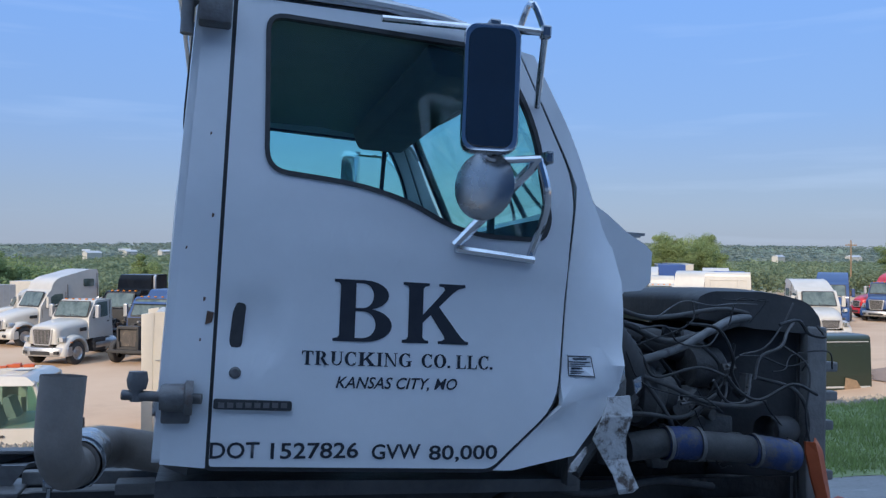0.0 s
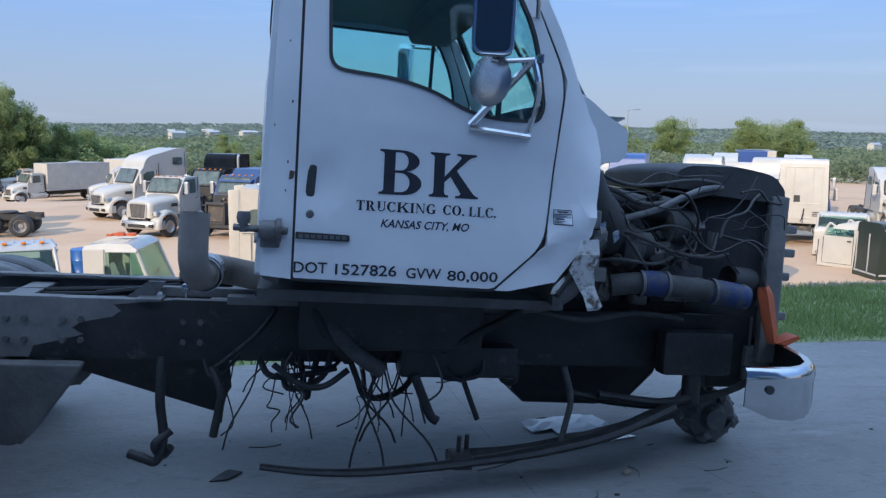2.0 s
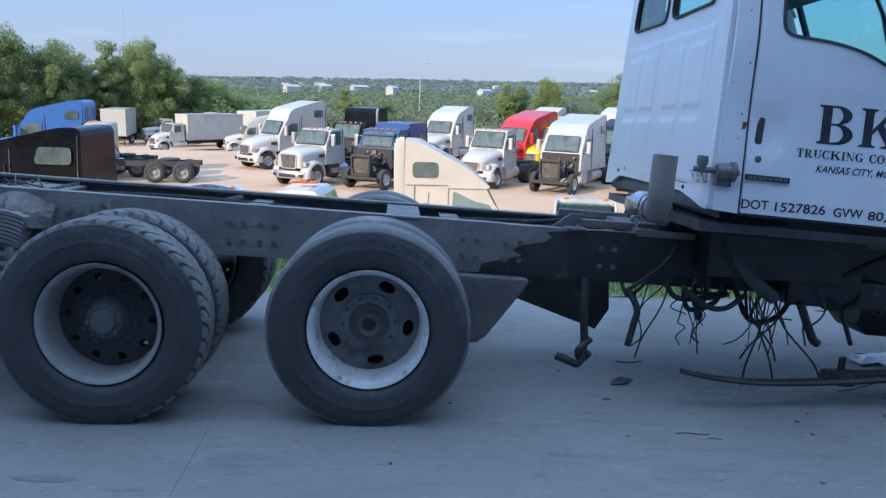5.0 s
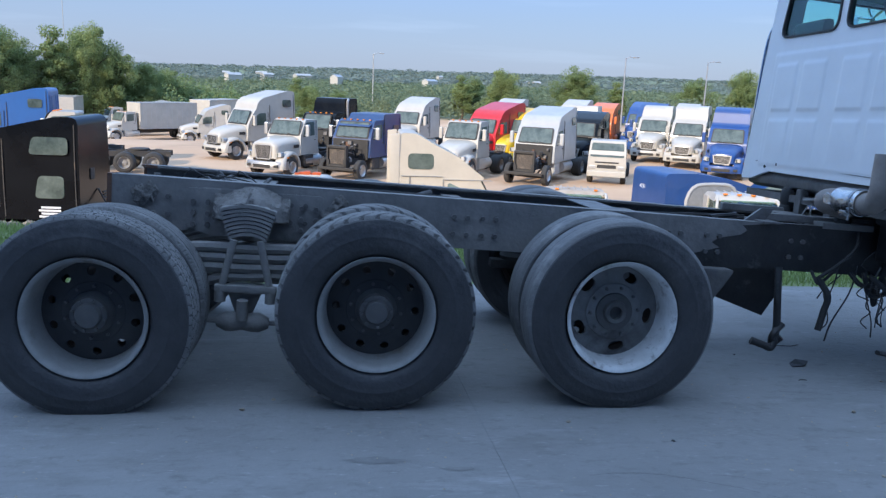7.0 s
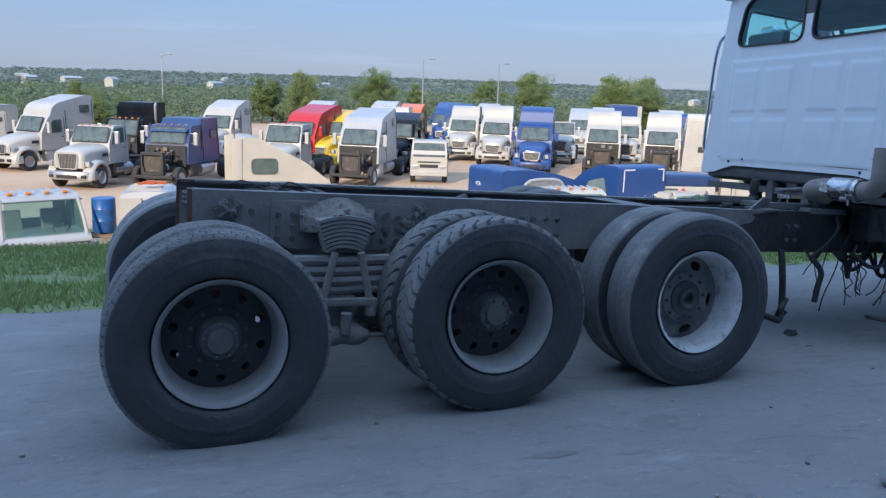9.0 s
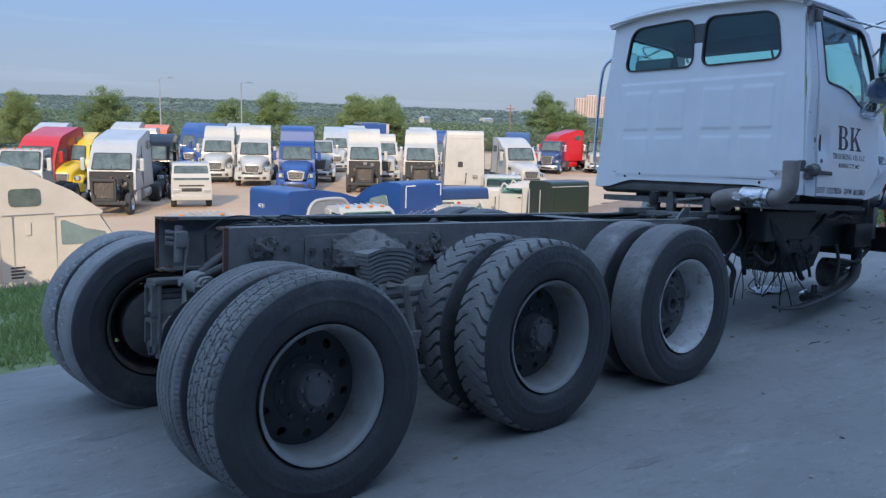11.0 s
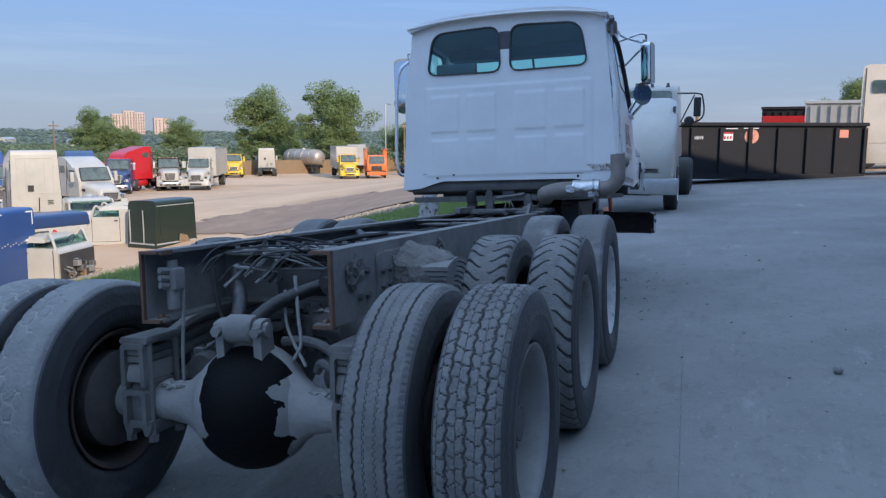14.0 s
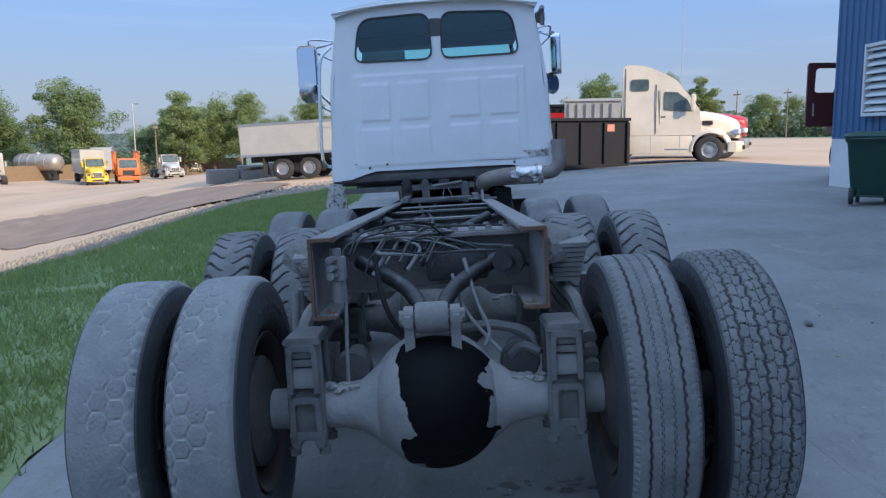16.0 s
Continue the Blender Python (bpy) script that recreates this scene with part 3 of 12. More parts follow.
# ---- the setting ----
def grid_sheet(name, xs, ys, material, fn, label=""):
    verts = [(x, y, fn(x, y)) for y in ys for x in xs]
    n = len(xs)
    faces = [(j * n + i, j * n + i + 1, (j + 1) * n + i + 1, (j + 1) * n + i) for j in range(len(ys) - 1) for i in range(n - 1)]
    me = bpy.data.meshes.new(name)
    me.from_pydata(verts, [], faces)
    me.materials.append(material)
    me.polygons.foreach_set("use_smooth", [True] * len(faces))
    ob = new(name, me)
    return tagged(ob, label, "ground", kind="structure")


def valley(x, y):
    """The wider country: down into the valley and up to the ridge."""
    r = math.hypot(x, y)
    z = ground_z(x, y)
    if r > 120:
        a = math.atan2(x, y)
        k = sstep(120, 600, r)
        low = -14 + 5 * math.sin(a * 3 + 1) + 3 * noise.noise(Vector((x * 0.004, y * 0.004, 3)))
        z = z + (low - z) * k * (1 - sstep(0.2, 0.9, -math.cos(a)))
        z += sstep(900, 3600, r) * (30 + 8 * math.sin(a * 5) + 7 * noise.noise(Vector((x * 0.0011, y * 0.0011, 7))))
    return z


def steps(*runs):
    out = []
    for a, b, s in runs:
        out += span(a, b, s)[:-1]
    return out + [runs[-1][1]]


# one sheet of ground to the horizon; the apron and the grass lie on it
gx = steps((-4500, -600, 260), (-600, -120, 60), (-120, -30, 10), (-30, 45, 1.5), (45, 140, 7), (140, 600, 50), (600, 4500, 260))
gy = steps((-4500, -600, 260), (-600, -60, 60), (-60, -8, 8), (-8, 24, 0.8), (24, 130, 6), (130, 600, 40), (600, 4500, 220))
ground = grid_sheet("ground", gx, gy, DIRT, lambda x, y: valley(x, y) - (0.05 if -34 < x < 26 and -45 < y < 12 else 0.0), "tan dirt and gravel of the truck yard")


def edge_y(x):
    """The kerbless edge between concrete and grass."""
    return 5.62 + 0.05 * math.sin(x * 1.7) + 0.04 * math.sin(x * 5.1) + 0.03 * noise.noise(Vector((x * 3, 0, 0)))


def slab(name, x0, x1, y0, y1):
    bm = bmesh.new()
    xs = span(x0, x1, 0.5)
    top = []
    for x in xs:
        ye = edge_y(x) if y1 > 5 else y1
        col = [bm.verts.new((x, y0 + (ye - y0) * j / 6, ground_z(x, y0 + (ye - y0) * j / 6))) for j in range(7)]
        top.append(col)
    for a, b in zip(top, top[1:]):
        for j in range(6):
            bm.faces.new((a[j], b[j], b[j + 1], a[j + 1]))
    r = bmesh.ops.extrude_face_region(bm, geom=bm.faces[:])
    for v in r["geom"]:
        if isinstance(v, bmesh.types.BMVert):
            v.co.z -= 0.16
    bmesh.ops.recalc_face_normals(bm, faces=bm.faces)
    return part(name, bm, CONCRETE, pavement)


pavement = thing("pavement", "weathered grey concrete apron with saw-cut joints", "pavement", kind="structure")
JX, JY = (-33, -25.05, -21.3, -17.55, -13.8, -10.05, -6.3, -2.55, 1.2, 4.95, 8.7, 12.45, 16.2, 19.95, 23.7, 25.6), (-7.8, -3.0, 1.94, 5.7)
for i in range(len(JX) - 1):
    for j in range(len(JY) - 1):
        slab("concrete_slab", JX[i] + 0.001, JX[i + 1] - 0.001, JY[j] + 0.0008, JY[j + 1] - (0.0008 if j < 2 else 0.0))

# cracks and spots on the apron
random.seed(5)
for (x, y, ang, ln) in [(2.2, 1.9, 1.1, 1.7), (1.0, 1.7, 0.4, 1.2), (-1.1, 0.9, 2.0, 1.0), (-2.2, 1.6, 0.2, 1.5)]:
    bm = bmesh.new()
    a = None
    px, py = x, y
    for k in range(14):
        w = 0.0035 * (1 - abs(k - 7) / 9)
        c = (bm.verts.new((px - w, py + w, ground_z(px, py) + 0.0015)), bm.verts.new((px + w, py - w, ground_z(px, py) + 0.0015)))
        if a:
            bm.faces.new((a[0], a[1], c[1], c[0]))
        a = c
        ang += random.uniform(-0.25, 0.25)
        px += math.cos(ang) * ln / 14
        py += math.sin(ang) * ln / 14
    tagged(part("crack", bm, OIL), "thin dark crack in the concrete apron", "crack", kind="structure")


def stain(x, y, sx, sy, seed, mat=STAIN):
    bm = bmesh.new()
    vs = []
    for k in range(72):
        a = 2 * math.pi * k / 72
        f = 1 + 0.5 * noise.noise(Vector((math.cos(a) * 1.6, math.sin(a) * 1.6, seed))) + 0.35 * noise.noise(Vector((math.cos(a) * 5, math.sin(a) * 5, seed)))
        px, py = x + sx * f * math.cos(a), y + sy * f * math.sin(a)
        vs.append(bm.verts.new((px, py, ground_z(px, py) + 0.002)))
    bm.faces.new(vs)
    tagged(part("oil_stain", bm, mat), "dark oil stain soaked into the concrete", "stain", kind="structure")


for k, (x, y, sx, sy) in enumerate([(-4.42, 3.84, 0.13, 0.09), (-4.8, 3.95, 0.16, 0.07), (-3.12, 1.8, 0.12, 0.035), (-2.75, 1.7, 0.06, 0.02), (-0.9, 2.05, 0.06, 0.03), (0.55, 1.75, 0.07, 0.025),
                                     (2.0, 2.55, 0.09, 0.03), (1.1, 1.2, 0.12, 0.04)]):
    stain(x, y, sx, sy, k * 2.3)

# oil dripped below the rear axle
for k in range(16):
    x, y = -4.21 + random.uniform(-0.06, 0.06), 2.85 + 0.035 * k + random.uniform(-0.03, 0.03)
    stain(x, y, random.uniform(0.008, 0.035), random.uniform(0.008, 0.04), 40 + k, OIL)

# grass verge along the apron and over the lip of the bank
def verge_far(x):
    return 9.1 + 0.9 * sstep(-6, 4, x) - 1.1 * sstep(3, 8, x) + 0.5 * sstep(8, 11, x) - 3.5 * sstep(12, 25, x) + 0.25 * math.sin(x * 0.9) + 0.2 * noise.noise(Vector((x * 0.8, 1, 0)))


bm = bmesh.new()
prev = None
for x in span(-30, 25, 0.5):
    y0, y1 = edge_y(x), max(edge_y(x) + 0.4, verge_far(x))
    col = [bm.verts.new((x, y0 + (y1 - y0) * j / 8, ground_z(x, y0 + (y1 - y0) * j / 8) + 0.02 * noise.noise(Vector((x, j, 0))))) for j in range(9)]
    if prev:
        for j in range(8):
            bm.faces.new((prev[j], col[j], col[j + 1], prev[j + 1]))
    prev = col
verge = tagged(part("grass_verge", bm, GRASSGROUND, smooth=True), "green grass verge between apron and yard", "grass", kind="structure")

# blades of grass, thicker where the camera passes near
random.seed(11)
GV, GF = [], []
for k in range(110000):
    x = random.uniform(-13, 24)
    y0, y1 = edge_y(x), max(edge_y(x) + 0.4, verge_far(x))
    y = y0 + (y1 - y0) * random.random() ** 1.15 + random.uniform(-0.05, 0.35)
    if noise.noise(Vector((x * 0.8, y * 0.8, 2))) < -0.62:
        continue
    z = ground_z(x, y)
    a = random.uniform(0, 6.28)
    hgt = random.uniform(0.03, 0.10) * (1.0 + 0.7 * noise.noise(Vector((x * 1.3, y * 1.3, 5))))
    w = random.uniform(0.006, 0.014)
    lx, ly = random.uniform(-0.06, 0.06), random.uniform(-0.06, 0.06)
    n0 = len(GV)
    GV += [(x - w * math.cos(a), y - w * math.sin(a), z - 0.01), (x + w * math.cos(a), y + w * math.sin(a), z - 0.01), (x + lx, y + ly, z + hgt)]
    GF.append((n0, n0 + 1, n0 + 2))
me = bpy.data.meshes.new("grass")
me.from_pydata(GV, [], GF)
me.materials.append(GRASS)
tagged(new("grass", me), "short green summer grass on the verge", "grass", kind="stuff")

# gravel along the lip of the bank
random.seed(12)
GV, GF = [], []
for k in range(5200):
    x = random.uniform(-8, 26)
    y = verge_far(x) + abs(random.gauss(0, 1.6)) + 0.1
    z = ground_z(x, y)
    s = random.uniform(0.02, 0.075)
    n0 = len(GV)
    for dx, dy, dz in ((1, 0, 0), (0, 1, 0), (-1, 0, 0), (0, -1, 0), (0, 0, 0.9)):
        f = s * random.uniform(0.7, 1.3)
        GV.append((x + dx * f, y + dy * f, z + dz * f - 0.01))
    GF += [(n0, n0 + 1, n0 + 4), (n0 + 1, n0 + 2, n0 + 4), (n0 + 2, n0 + 3, n0 + 4), (n0 + 3, n0, n0 + 4)]
me = bpy.data.meshes.new("gravel")
me.from_pydata(GV, [], GF)
me.materials.append(STONE)
tagged(new("gravel", me), "tan gravel along the lip of the bank", "gravel", kind="stuff")


# darker brown patch with a ragged outline, between the ramp and the yard
def dark_ground_patch():
    ring = roundpoly([(24.0, 25.0), (29.5, 24.0), (32.5, 19.0), (31.0, 13.5), (27.0, 9.2), (18.5, 9.9), (19.6, 12.8), (22.3, 18.5)], 2.5, 6)
    n = len(ring)
    def inside(x, y):
        w = 0
        for i in range(n):
            (xa, ya), (xb, yb) = ring[i], ring[(i + 1) % n]
            if (ya > y) != (yb > y) and x < xa + (y - ya) / (yb - ya) * (xb - xa):
                w += 1
        return w % 2
    V, F, at = [], [], {}
    st = 0.25
    for i in range(64):
        for j in range(70):
            x, y = 17.5 + i * st, 8.6 + j * st
            wob = 1.1 * noise.noise(Vector((x * 0.5, y * 0.5, 4))) + 0.5 * noise.noise(Vector((x * 1.7, y * 1.7, 6)))
            if not inside(x + wob, y + wob * 0.6):
                continue
            q = []
            for a, b in ((0, 0), (1, 0), (1, 1), (0, 1)):
                k = (i + a, j + b)
                if k not in at:
                    px, py = 17.5 + k[0] * st, 8.6 + k[1] * st
                    at[k] = len(V)
                    V.append((px, py, ground_z(px, py) + 0.03 + 0.012 * noise.noise(Vector((px, py, 1)))))
                q.append(at[k])
            F.append(q)
    me = bpy.data.meshes.new("dark_ground_patch")
    me.from_pydata(V, [], F)
    me.materials.append(DARKGROUND)
    me.polygons.foreach_set("use_smooth", [True] * len(F))
    return tagged(new("dark_ground_patch", me), "darker brown patch of ground beside the grass bank", "soil", kind="structure")


dark_ground_patch()
# ---- the workshop whose shadow lies over the apron ----
def workshop():
    t = thing("workshop_building", "long workshop with blue ribbed metal siding over a white base", "building", kind="structure")
    X0, X1, Y0, Y1, H = -34.0, 8.85, -19.0, -4.43, 8.4
    zb = 0.15
    bm = bmesh.new()
    box(bm, X0, X1, Y0, Y1, zb - 0.3, 1.15)
    part("base_wall", bm, BASEWHITE, t, "white painted base wall")
    bm = bmesh.new()
    box(bm, X0, X1, Y0, Y1, 1.154, H)
    part("wall", bm, BLUEWALL, t, "blue ribbed metal siding")
    bm = bmesh.new()
    for x in span(X0 + 0.1, X1 - 0.1, 0.23):
        prism(bm, [(x - 0.03, Y1), (x - 0.015, Y1 + 0.03), (x + 0.015, Y1 + 0.03), (x + 0.03, Y1)], 1.2, H - 0.02, "z")
    part("siding_ribs", bm, BLUEWALL, t)
    bm = bmesh.new()
    box(bm, X0 - 0.12, X1 + 0.1, Y0 - 0.12, Y1 + 0.12, H, H + 0.16, 0.03)
    part("roof", bm, BLUEWALL, t)
    # louvre near the corner
    v = part("louvre", *louvre_frame(7.55, 5.7, Y1, 1.57, 2.87), t, "white louvred vent")
    for k in range(9):
        bm = bmesh.new()
        z = 1.65 + k * 0.135
        prism(bm, [(Y1 + 0.02, z + 0.10), (Y1 + 0.025, z + 0.115), (Y1 + 0.12, z + 0.015), (Y1 + 0.115, z)], 5.75, 7.5, "x")
        part("slat", bm, BASEWHITE, v)
    return t


def louvre_frame(x1, x0, y, z0, z1):
    bm = bmesh.new()
    for a in ((x0, x0 + 0.06, z0, z1), (x1 - 0.06, x1, z0, z1), (x0 + 0.061, x1 - 0.061, z0, z0 + 0.06), (x0 + 0.061, x1 - 0.061, z1 - 0.06, z1)):
        box(bm, a[0], a[1], y + 0.002, y + 0.14, a[2], a[3], 0.006)
    return bm, BASEWHITE


workshop()
# ---- the wrecked truck: x forward, y to its left, z up from its own base ----
truck = thing("salvage_truck", "wrecked white three-axle truck chassis with crushed nose and no hood", "truck", pose(0, 3.466, -0.16, -2.8, 3.15, -1.3))


def half(x, z):
    """Half the cab's width."""
    w = 1.025 - 0.035 * sstep(1.05, 1.75, z)
    w -= 0.105 * max(0.0, (z - 1.95) / 0.68) ** 1.15
    w += 0.045 * sstep(0.85, 1.30, x) * (1 - sstep(1.25, 1.75, z))
    w -= 0.15 * sstep(1.12, 1.42, x) * sstep(1.55, 2.0, z)
    w -= 0.02 * sstep(0.02, -0.2, x)
    return w


def back_x(z):
    return -0.156 + 0.045 * (z - 1.09) / 1.5


def side_place(s):
    return lambda x, z, d: (x, s * (half(x, z) - d), z)


cab = new("cab")
cab.parent = truck
cab["label"] = "white day cab with dented cowl and two rear windows"

DOOR = [(0.006, 1.114), (0.876, 1.094), (1.088, 1.300), (1.130, 1.72), (1.162, 2.03), (0.955, 2.515), (0.87, 2.565), (0.012, 2.565)]
DOOR = roundpoly(DOOR, [0.015, 0.03, 0.08, 0.2, 0.1, 0.12, 0.06, 0.03], 4)
WIN = [(0.108, 2.515), (0.126, 1.998), (0.40, 1.976), (0.56, 1.938), (0.72, 1.860), (0.84, 1.836), (1.04, 1.836), (1.066, 1.90), (1.02, 2.24), (0.885, 2.495)]
WIN = roundpoly(WIN, [0.06, 0.07, 0.12, 0.15, 0.15, 0.1, 0.05, 0.06, 0.2, 0.09], 5)


def inset(loop, d):
    """Moves an outline inwards (d > 0) or outwards."""
    n = len(loop)
    area = sum(loop[i][0] * loop[(i + 1) % n][1] - loop[(i + 1) % n][0] * loop[i][1] for i in range(n))
    sg = 1 if area > 0 else -1
    out = []
    for i in range(n):
        a, b, c = Vector(loop[i - 1]), Vector(loop[i]), Vector(loop[(i + 1) % n])
        t = (c - a)
        if t.length < 1e-9:
            out.append(tuple(b))
            continue
        t.normalize()
        out.append((b.x - t.y * d * sg, b.y + t.x * d * sg))
    return out


CU, CV = span(-0.1, 1.5, 0.11), span(1.1, 2.7, 0.09)
HANDLE = roundpoly([(0.046, 1.462), (0.084, 1.460), (0.092, 1.592), (0.056, 1.596)], 0.014, 3)


def dent(x, z):
    """The pressed recess round the door handle, and the swage line under the window."""
    r = max(0.0, 1 - ((x - 0.105) / 0.095) ** 2) * max(0.0, 1 - ((z - 1.525) / 0.105) ** 2)
    sw = 0.012 * math.exp(-((z - 1.80 + 0.06 * x) / 0.05) ** 2) * sstep(0.1, 0.3, x)
    bow = 0.012 * math.sin(min(1, max(0, (z - 1.1) / 0.9)) * math.pi)
    return 0.022 * r ** 0.5 - sw * 0.5 - bow


for s, nm in ((-1, "door"), (1, "door")):
    place = lambda x, z, d, s=s: (x, s * (half(x, z) + 0.004 - (dent(x, z) if d == 0 else 0) - d), z)
    bm = bmesh.new()
    skin(bm, inset(DOOR, 0.004), [WIN], place, 0.035, span(-0.1, 1.2, 0.055), span(1.1, 2.6, 0.05))
    door = part(nm, bm, WHITE, cab, "white door lettered in black" if s < 0 else "", smooth=True)
    # glazing seal and pane
    bm = bmesh.new()
    skin(bm, inset(WIN, -0.004), [inset(WIN, 0.011)], lambda x, z, d, s=s: (x, s * (half(x, z) + 0.010 - dent(x, z) - d), z), 0.03, CU, CV)
    part("window_seal", bm, SEAM, door)
    bm = bmesh.new()
    skin(bm, inset(WIN, 0.01), [], lambda x, z, d, s=s: (x, s * (half(x, z) - 0.012 - d), z), 0.004, CU, CV)
    part("window_pane", bm, TEAL, door, "green-tinted door glass").visible_shadow = False
    bm = bmesh.new()
    skin(bm, [(0.855, 1.85), (0.877, 1.85), (0.877, 2.49), (0.855, 2.49)], [], lambda x, z, d, s=s: (x, s * (half(x, z) - 0.020 - d), z), 0.016, (), CV)
    part("vent_post", bm, SEAM, door, "black vent window post")
    # shut line behind the door's edge
    bm = bmesh.new()
    skin(bm, inset(DOOR, -0.010), [inset(DOOR, 0.012)], lambda x, z, d, s=s: (x, s * (half(x, z) - 0.005 - d), z), 0.01, CU, CV)
    part("shut_line", bm, SEAM, door)
    bm = bmesh.new()
    skin(bm, HANDLE, [], lambda x, z, d, s=s: (x, s * (half(x, z) + 0.001 - d), z), 0.02)
    part("door_handle", bm, SEAM, door, "black recessed door handle")
    bm = bmesh.new()
    y = s * half(0.069, 1.388)
    lathe(bm, [(0.0, 0.012), (0.012, 0.013), (0.017, 0.009), (0.019, 0.0)], 20, "y")
    for v in bm.verts:
        v.co = Vector((0.069 + v.co.x, y + s * (v.co.y + 0.007), 1.388 + v.co.z))
    part("lock", bm, STEEL, door, smooth=True)
    # quarter panel behind the door, wrapping to the rear wall
    bm = bmesh.new()
    QP = [(back_x(1.09) + 0.030, 1.122), (0.0, 1.112), (0.003, 2.57), (back_x(2.6) + 0.03, 2.60)]
    skin(bm, QP, [], side_place(s), 0.03, (), CV)
    part("quarter_panel", bm, WHITE, cab, smooth=True)
    # panel between door and cowl, with the flared step below and the pillar above
    FP = [(0.886, 1.092), (0.948, 1.092), (1.150, 1.142), (1.310, 1.36), (1.362, 1.72), (1.345, 1.86), (1.255, 2.0), (1.02, 2.49), (0.965, 2.50), (1.172, 2.03), (1.140, 1.72), (1.098, 1.300)]
    fl = lambda x, z, d, s=s: (x, s * (half(x, z) + 0.028 * sstep(0.06, 0.0, abs((z - 1.09) - (x - 0.89) * 0.55 - 0.11)) - d), z)
    bm = bmesh.new()
    skin(bm, FP, [], fl, 0.03, span(0.9, 1.4, 0.05), span(1.08, 2.5, 0.06))
    part("cowl_side", bm, WHITE, cab, "white side panel with flared lower edge", smooth=True)

# rear wall with two windows and pressed panels
RW1 = roundpoly([(0.052, 2.575), (0.042, 2.162), (0.742, 2.170), (0.682, 2.550)], [0.11, 0.09, 0.09, 0.12], 5)
RW2 = [(-a - 0.0, b) for a, b in RW1]
RAILW = 0.93


def pressing(y, z):
    """Relief of the rear wall: a raised field with two rows of stamped panels."""
    d = 0.006 * sstep(0.775, 0.755, y) * sstep(-0.785, -0.765, y) * sstep(2.062, 2.045, z) * sstep(1.225, 1.25, z)
    for y0, y1 in ((0.71, 0.44), (0.365, 0.09), (-0.085, -0.365), (-0.44, -0.71)):
        inx = sstep(y0 + 0.006, y0 - 0.012, y) * sstep(y1 - 0.006, y1 + 0.012, y)
        d += 0.0065 * inx * sstep(1.632, 1.65, z) * sstep(1.99, 1.955, z)
        d += 0.0055 * inx * sstep(1.26, 1.42, z) * sstep(1.585, 1.56, z)
    return d


bm = bmesh.new()
RO = roundpoly([(-1.0, 1.118), (-0.93, 1.125), (-0.78, 1.155), (-0.60, 1.184), (0.61, 1.194), (0.72, 1.165), (0.83, 1.130), (1.0, 1.118), (0.885, 2.625), (0.45, 2.66), (0.0, 2.672), (-0.45, 2.66), (-0.885, 2.625)], [0.03, 0, 0, 0.02, 0.02, 0, 0, 0.03, 0.10, 0, 0, 0, 0.10], 4)
skin(bm, RO, [RW1, RW2[::-1]], lambda y, z, d: (back_x(z) + d - (pressing(y, z) if d == 0 else 0) + 0.06 * max(0.0, abs(y) / half(-0.1, z) - 0.90) ** 1.2 * 6 * 0.35, y, z), 0.03, span(-1.0, 1.0, 0.0125), span(1.1, 2.65, 0.0125))
rear = part("rear_wall", bm, WHITE, cab, "white pressed rear wall of the cab", smooth=True)
for W in (RW1, RW2):
    bm = bmesh.new()
    skin(bm, inset(W, -0.004), [inset(W, 0.010)], lambda y, z, d: (back_x(z) - 0.012 + d, y, z), 0.035, span(-1, 1, 0.15), CV)
    part("window_seal", bm, SEAM, rear)
    bm = bmesh.new()
    skin(bm, inset(W, 0.01), [], lambda y, z, d: (back_x(z) + 0.006 + d, y, z), 0.004)
    part("window_pane", bm, TEAL, rear, "tinted rear window").visible_shadow = False
bm = bmesh.new()
for y, z in ((-0.645, 1.206), (0.50, 1.25), (0.66, 1.226)):
    lathe(bm, [(0.0, -0.003), (0.011, -0.003), (0.012, 0.003)], 10, "x", (back_x(z) - 0.003, y, z))
pieces("plug", bm, SEAM, rear)
# sill under the rear wall, its shade put in with the dark GREASE colour
bm = bmesh.new()
prism(bm, roundpoly([(-0.105, 1.20), (-0.125, 1.15), (-0.12, 1.10), (-0.05, 1.07), (-0.05, 1.20)], 0.01, 3), -0.93, 0.93, "y")
part("rear_sill", bm, GREASE, cab, "grey metal sill, darkened with the shade under the rear wall", smooth=True)
# pressed seam and the patched lower corner of the rear wall
bm = bmesh.new()
prism(bm, [(0.80, 1.262), (0.80, 1.266), (-0.70, 1.232), (-0.70, 1.228)], back_x(1.25) - 0.0035, back_x(1.25) + 0.004, "x")
part("seam", bm, SEAM, rear)
bm = bmesh.new()
prism(bm, roundpoly([(-0.72, 1.305), (-0.79, 1.245), (-0.955, 1.25), (-0.955, 1.31)], 0.006, 2), back_x(1.28) - 0.008, back_x(1.28) + 0.03, "x", 0.002)
part("patch_plate", bm, SCUFF, rear, "scraped patch plate")
bm = bmesh.new()
prism(bm, [(-0.14, 1.05), (1.25, 1.03), (1.25, 0.99), (-0.14, 1.0)], -0.9, 0.9, "y")
part("cab_floor", bm, GREASE, cab)

# roof with a drip rail
bm = bmesh.new()
rs = []
for x in [-0.165, -0.13, -0.05, 0.2, 0.5, 0.75, 0.9, 0.98]:
    drop = 0.10 * sstep(0.6, 1.0, x) + 0.012 * sstep(0.0, -0.165, x)
    ring = []
    for k in range(21):
        y = -0.91 + 1.82 * k / 20
        ring.append((x, y * (1 - 0.05 * sstep(0.5, 1.0, x)), 2.613 + 0.095 * (1 - abs(y / 0.91) ** 3.2) - drop))
    rs.append(ring)
up = [[(p[0], p[1], p[2]) for p in r] for r in rs]
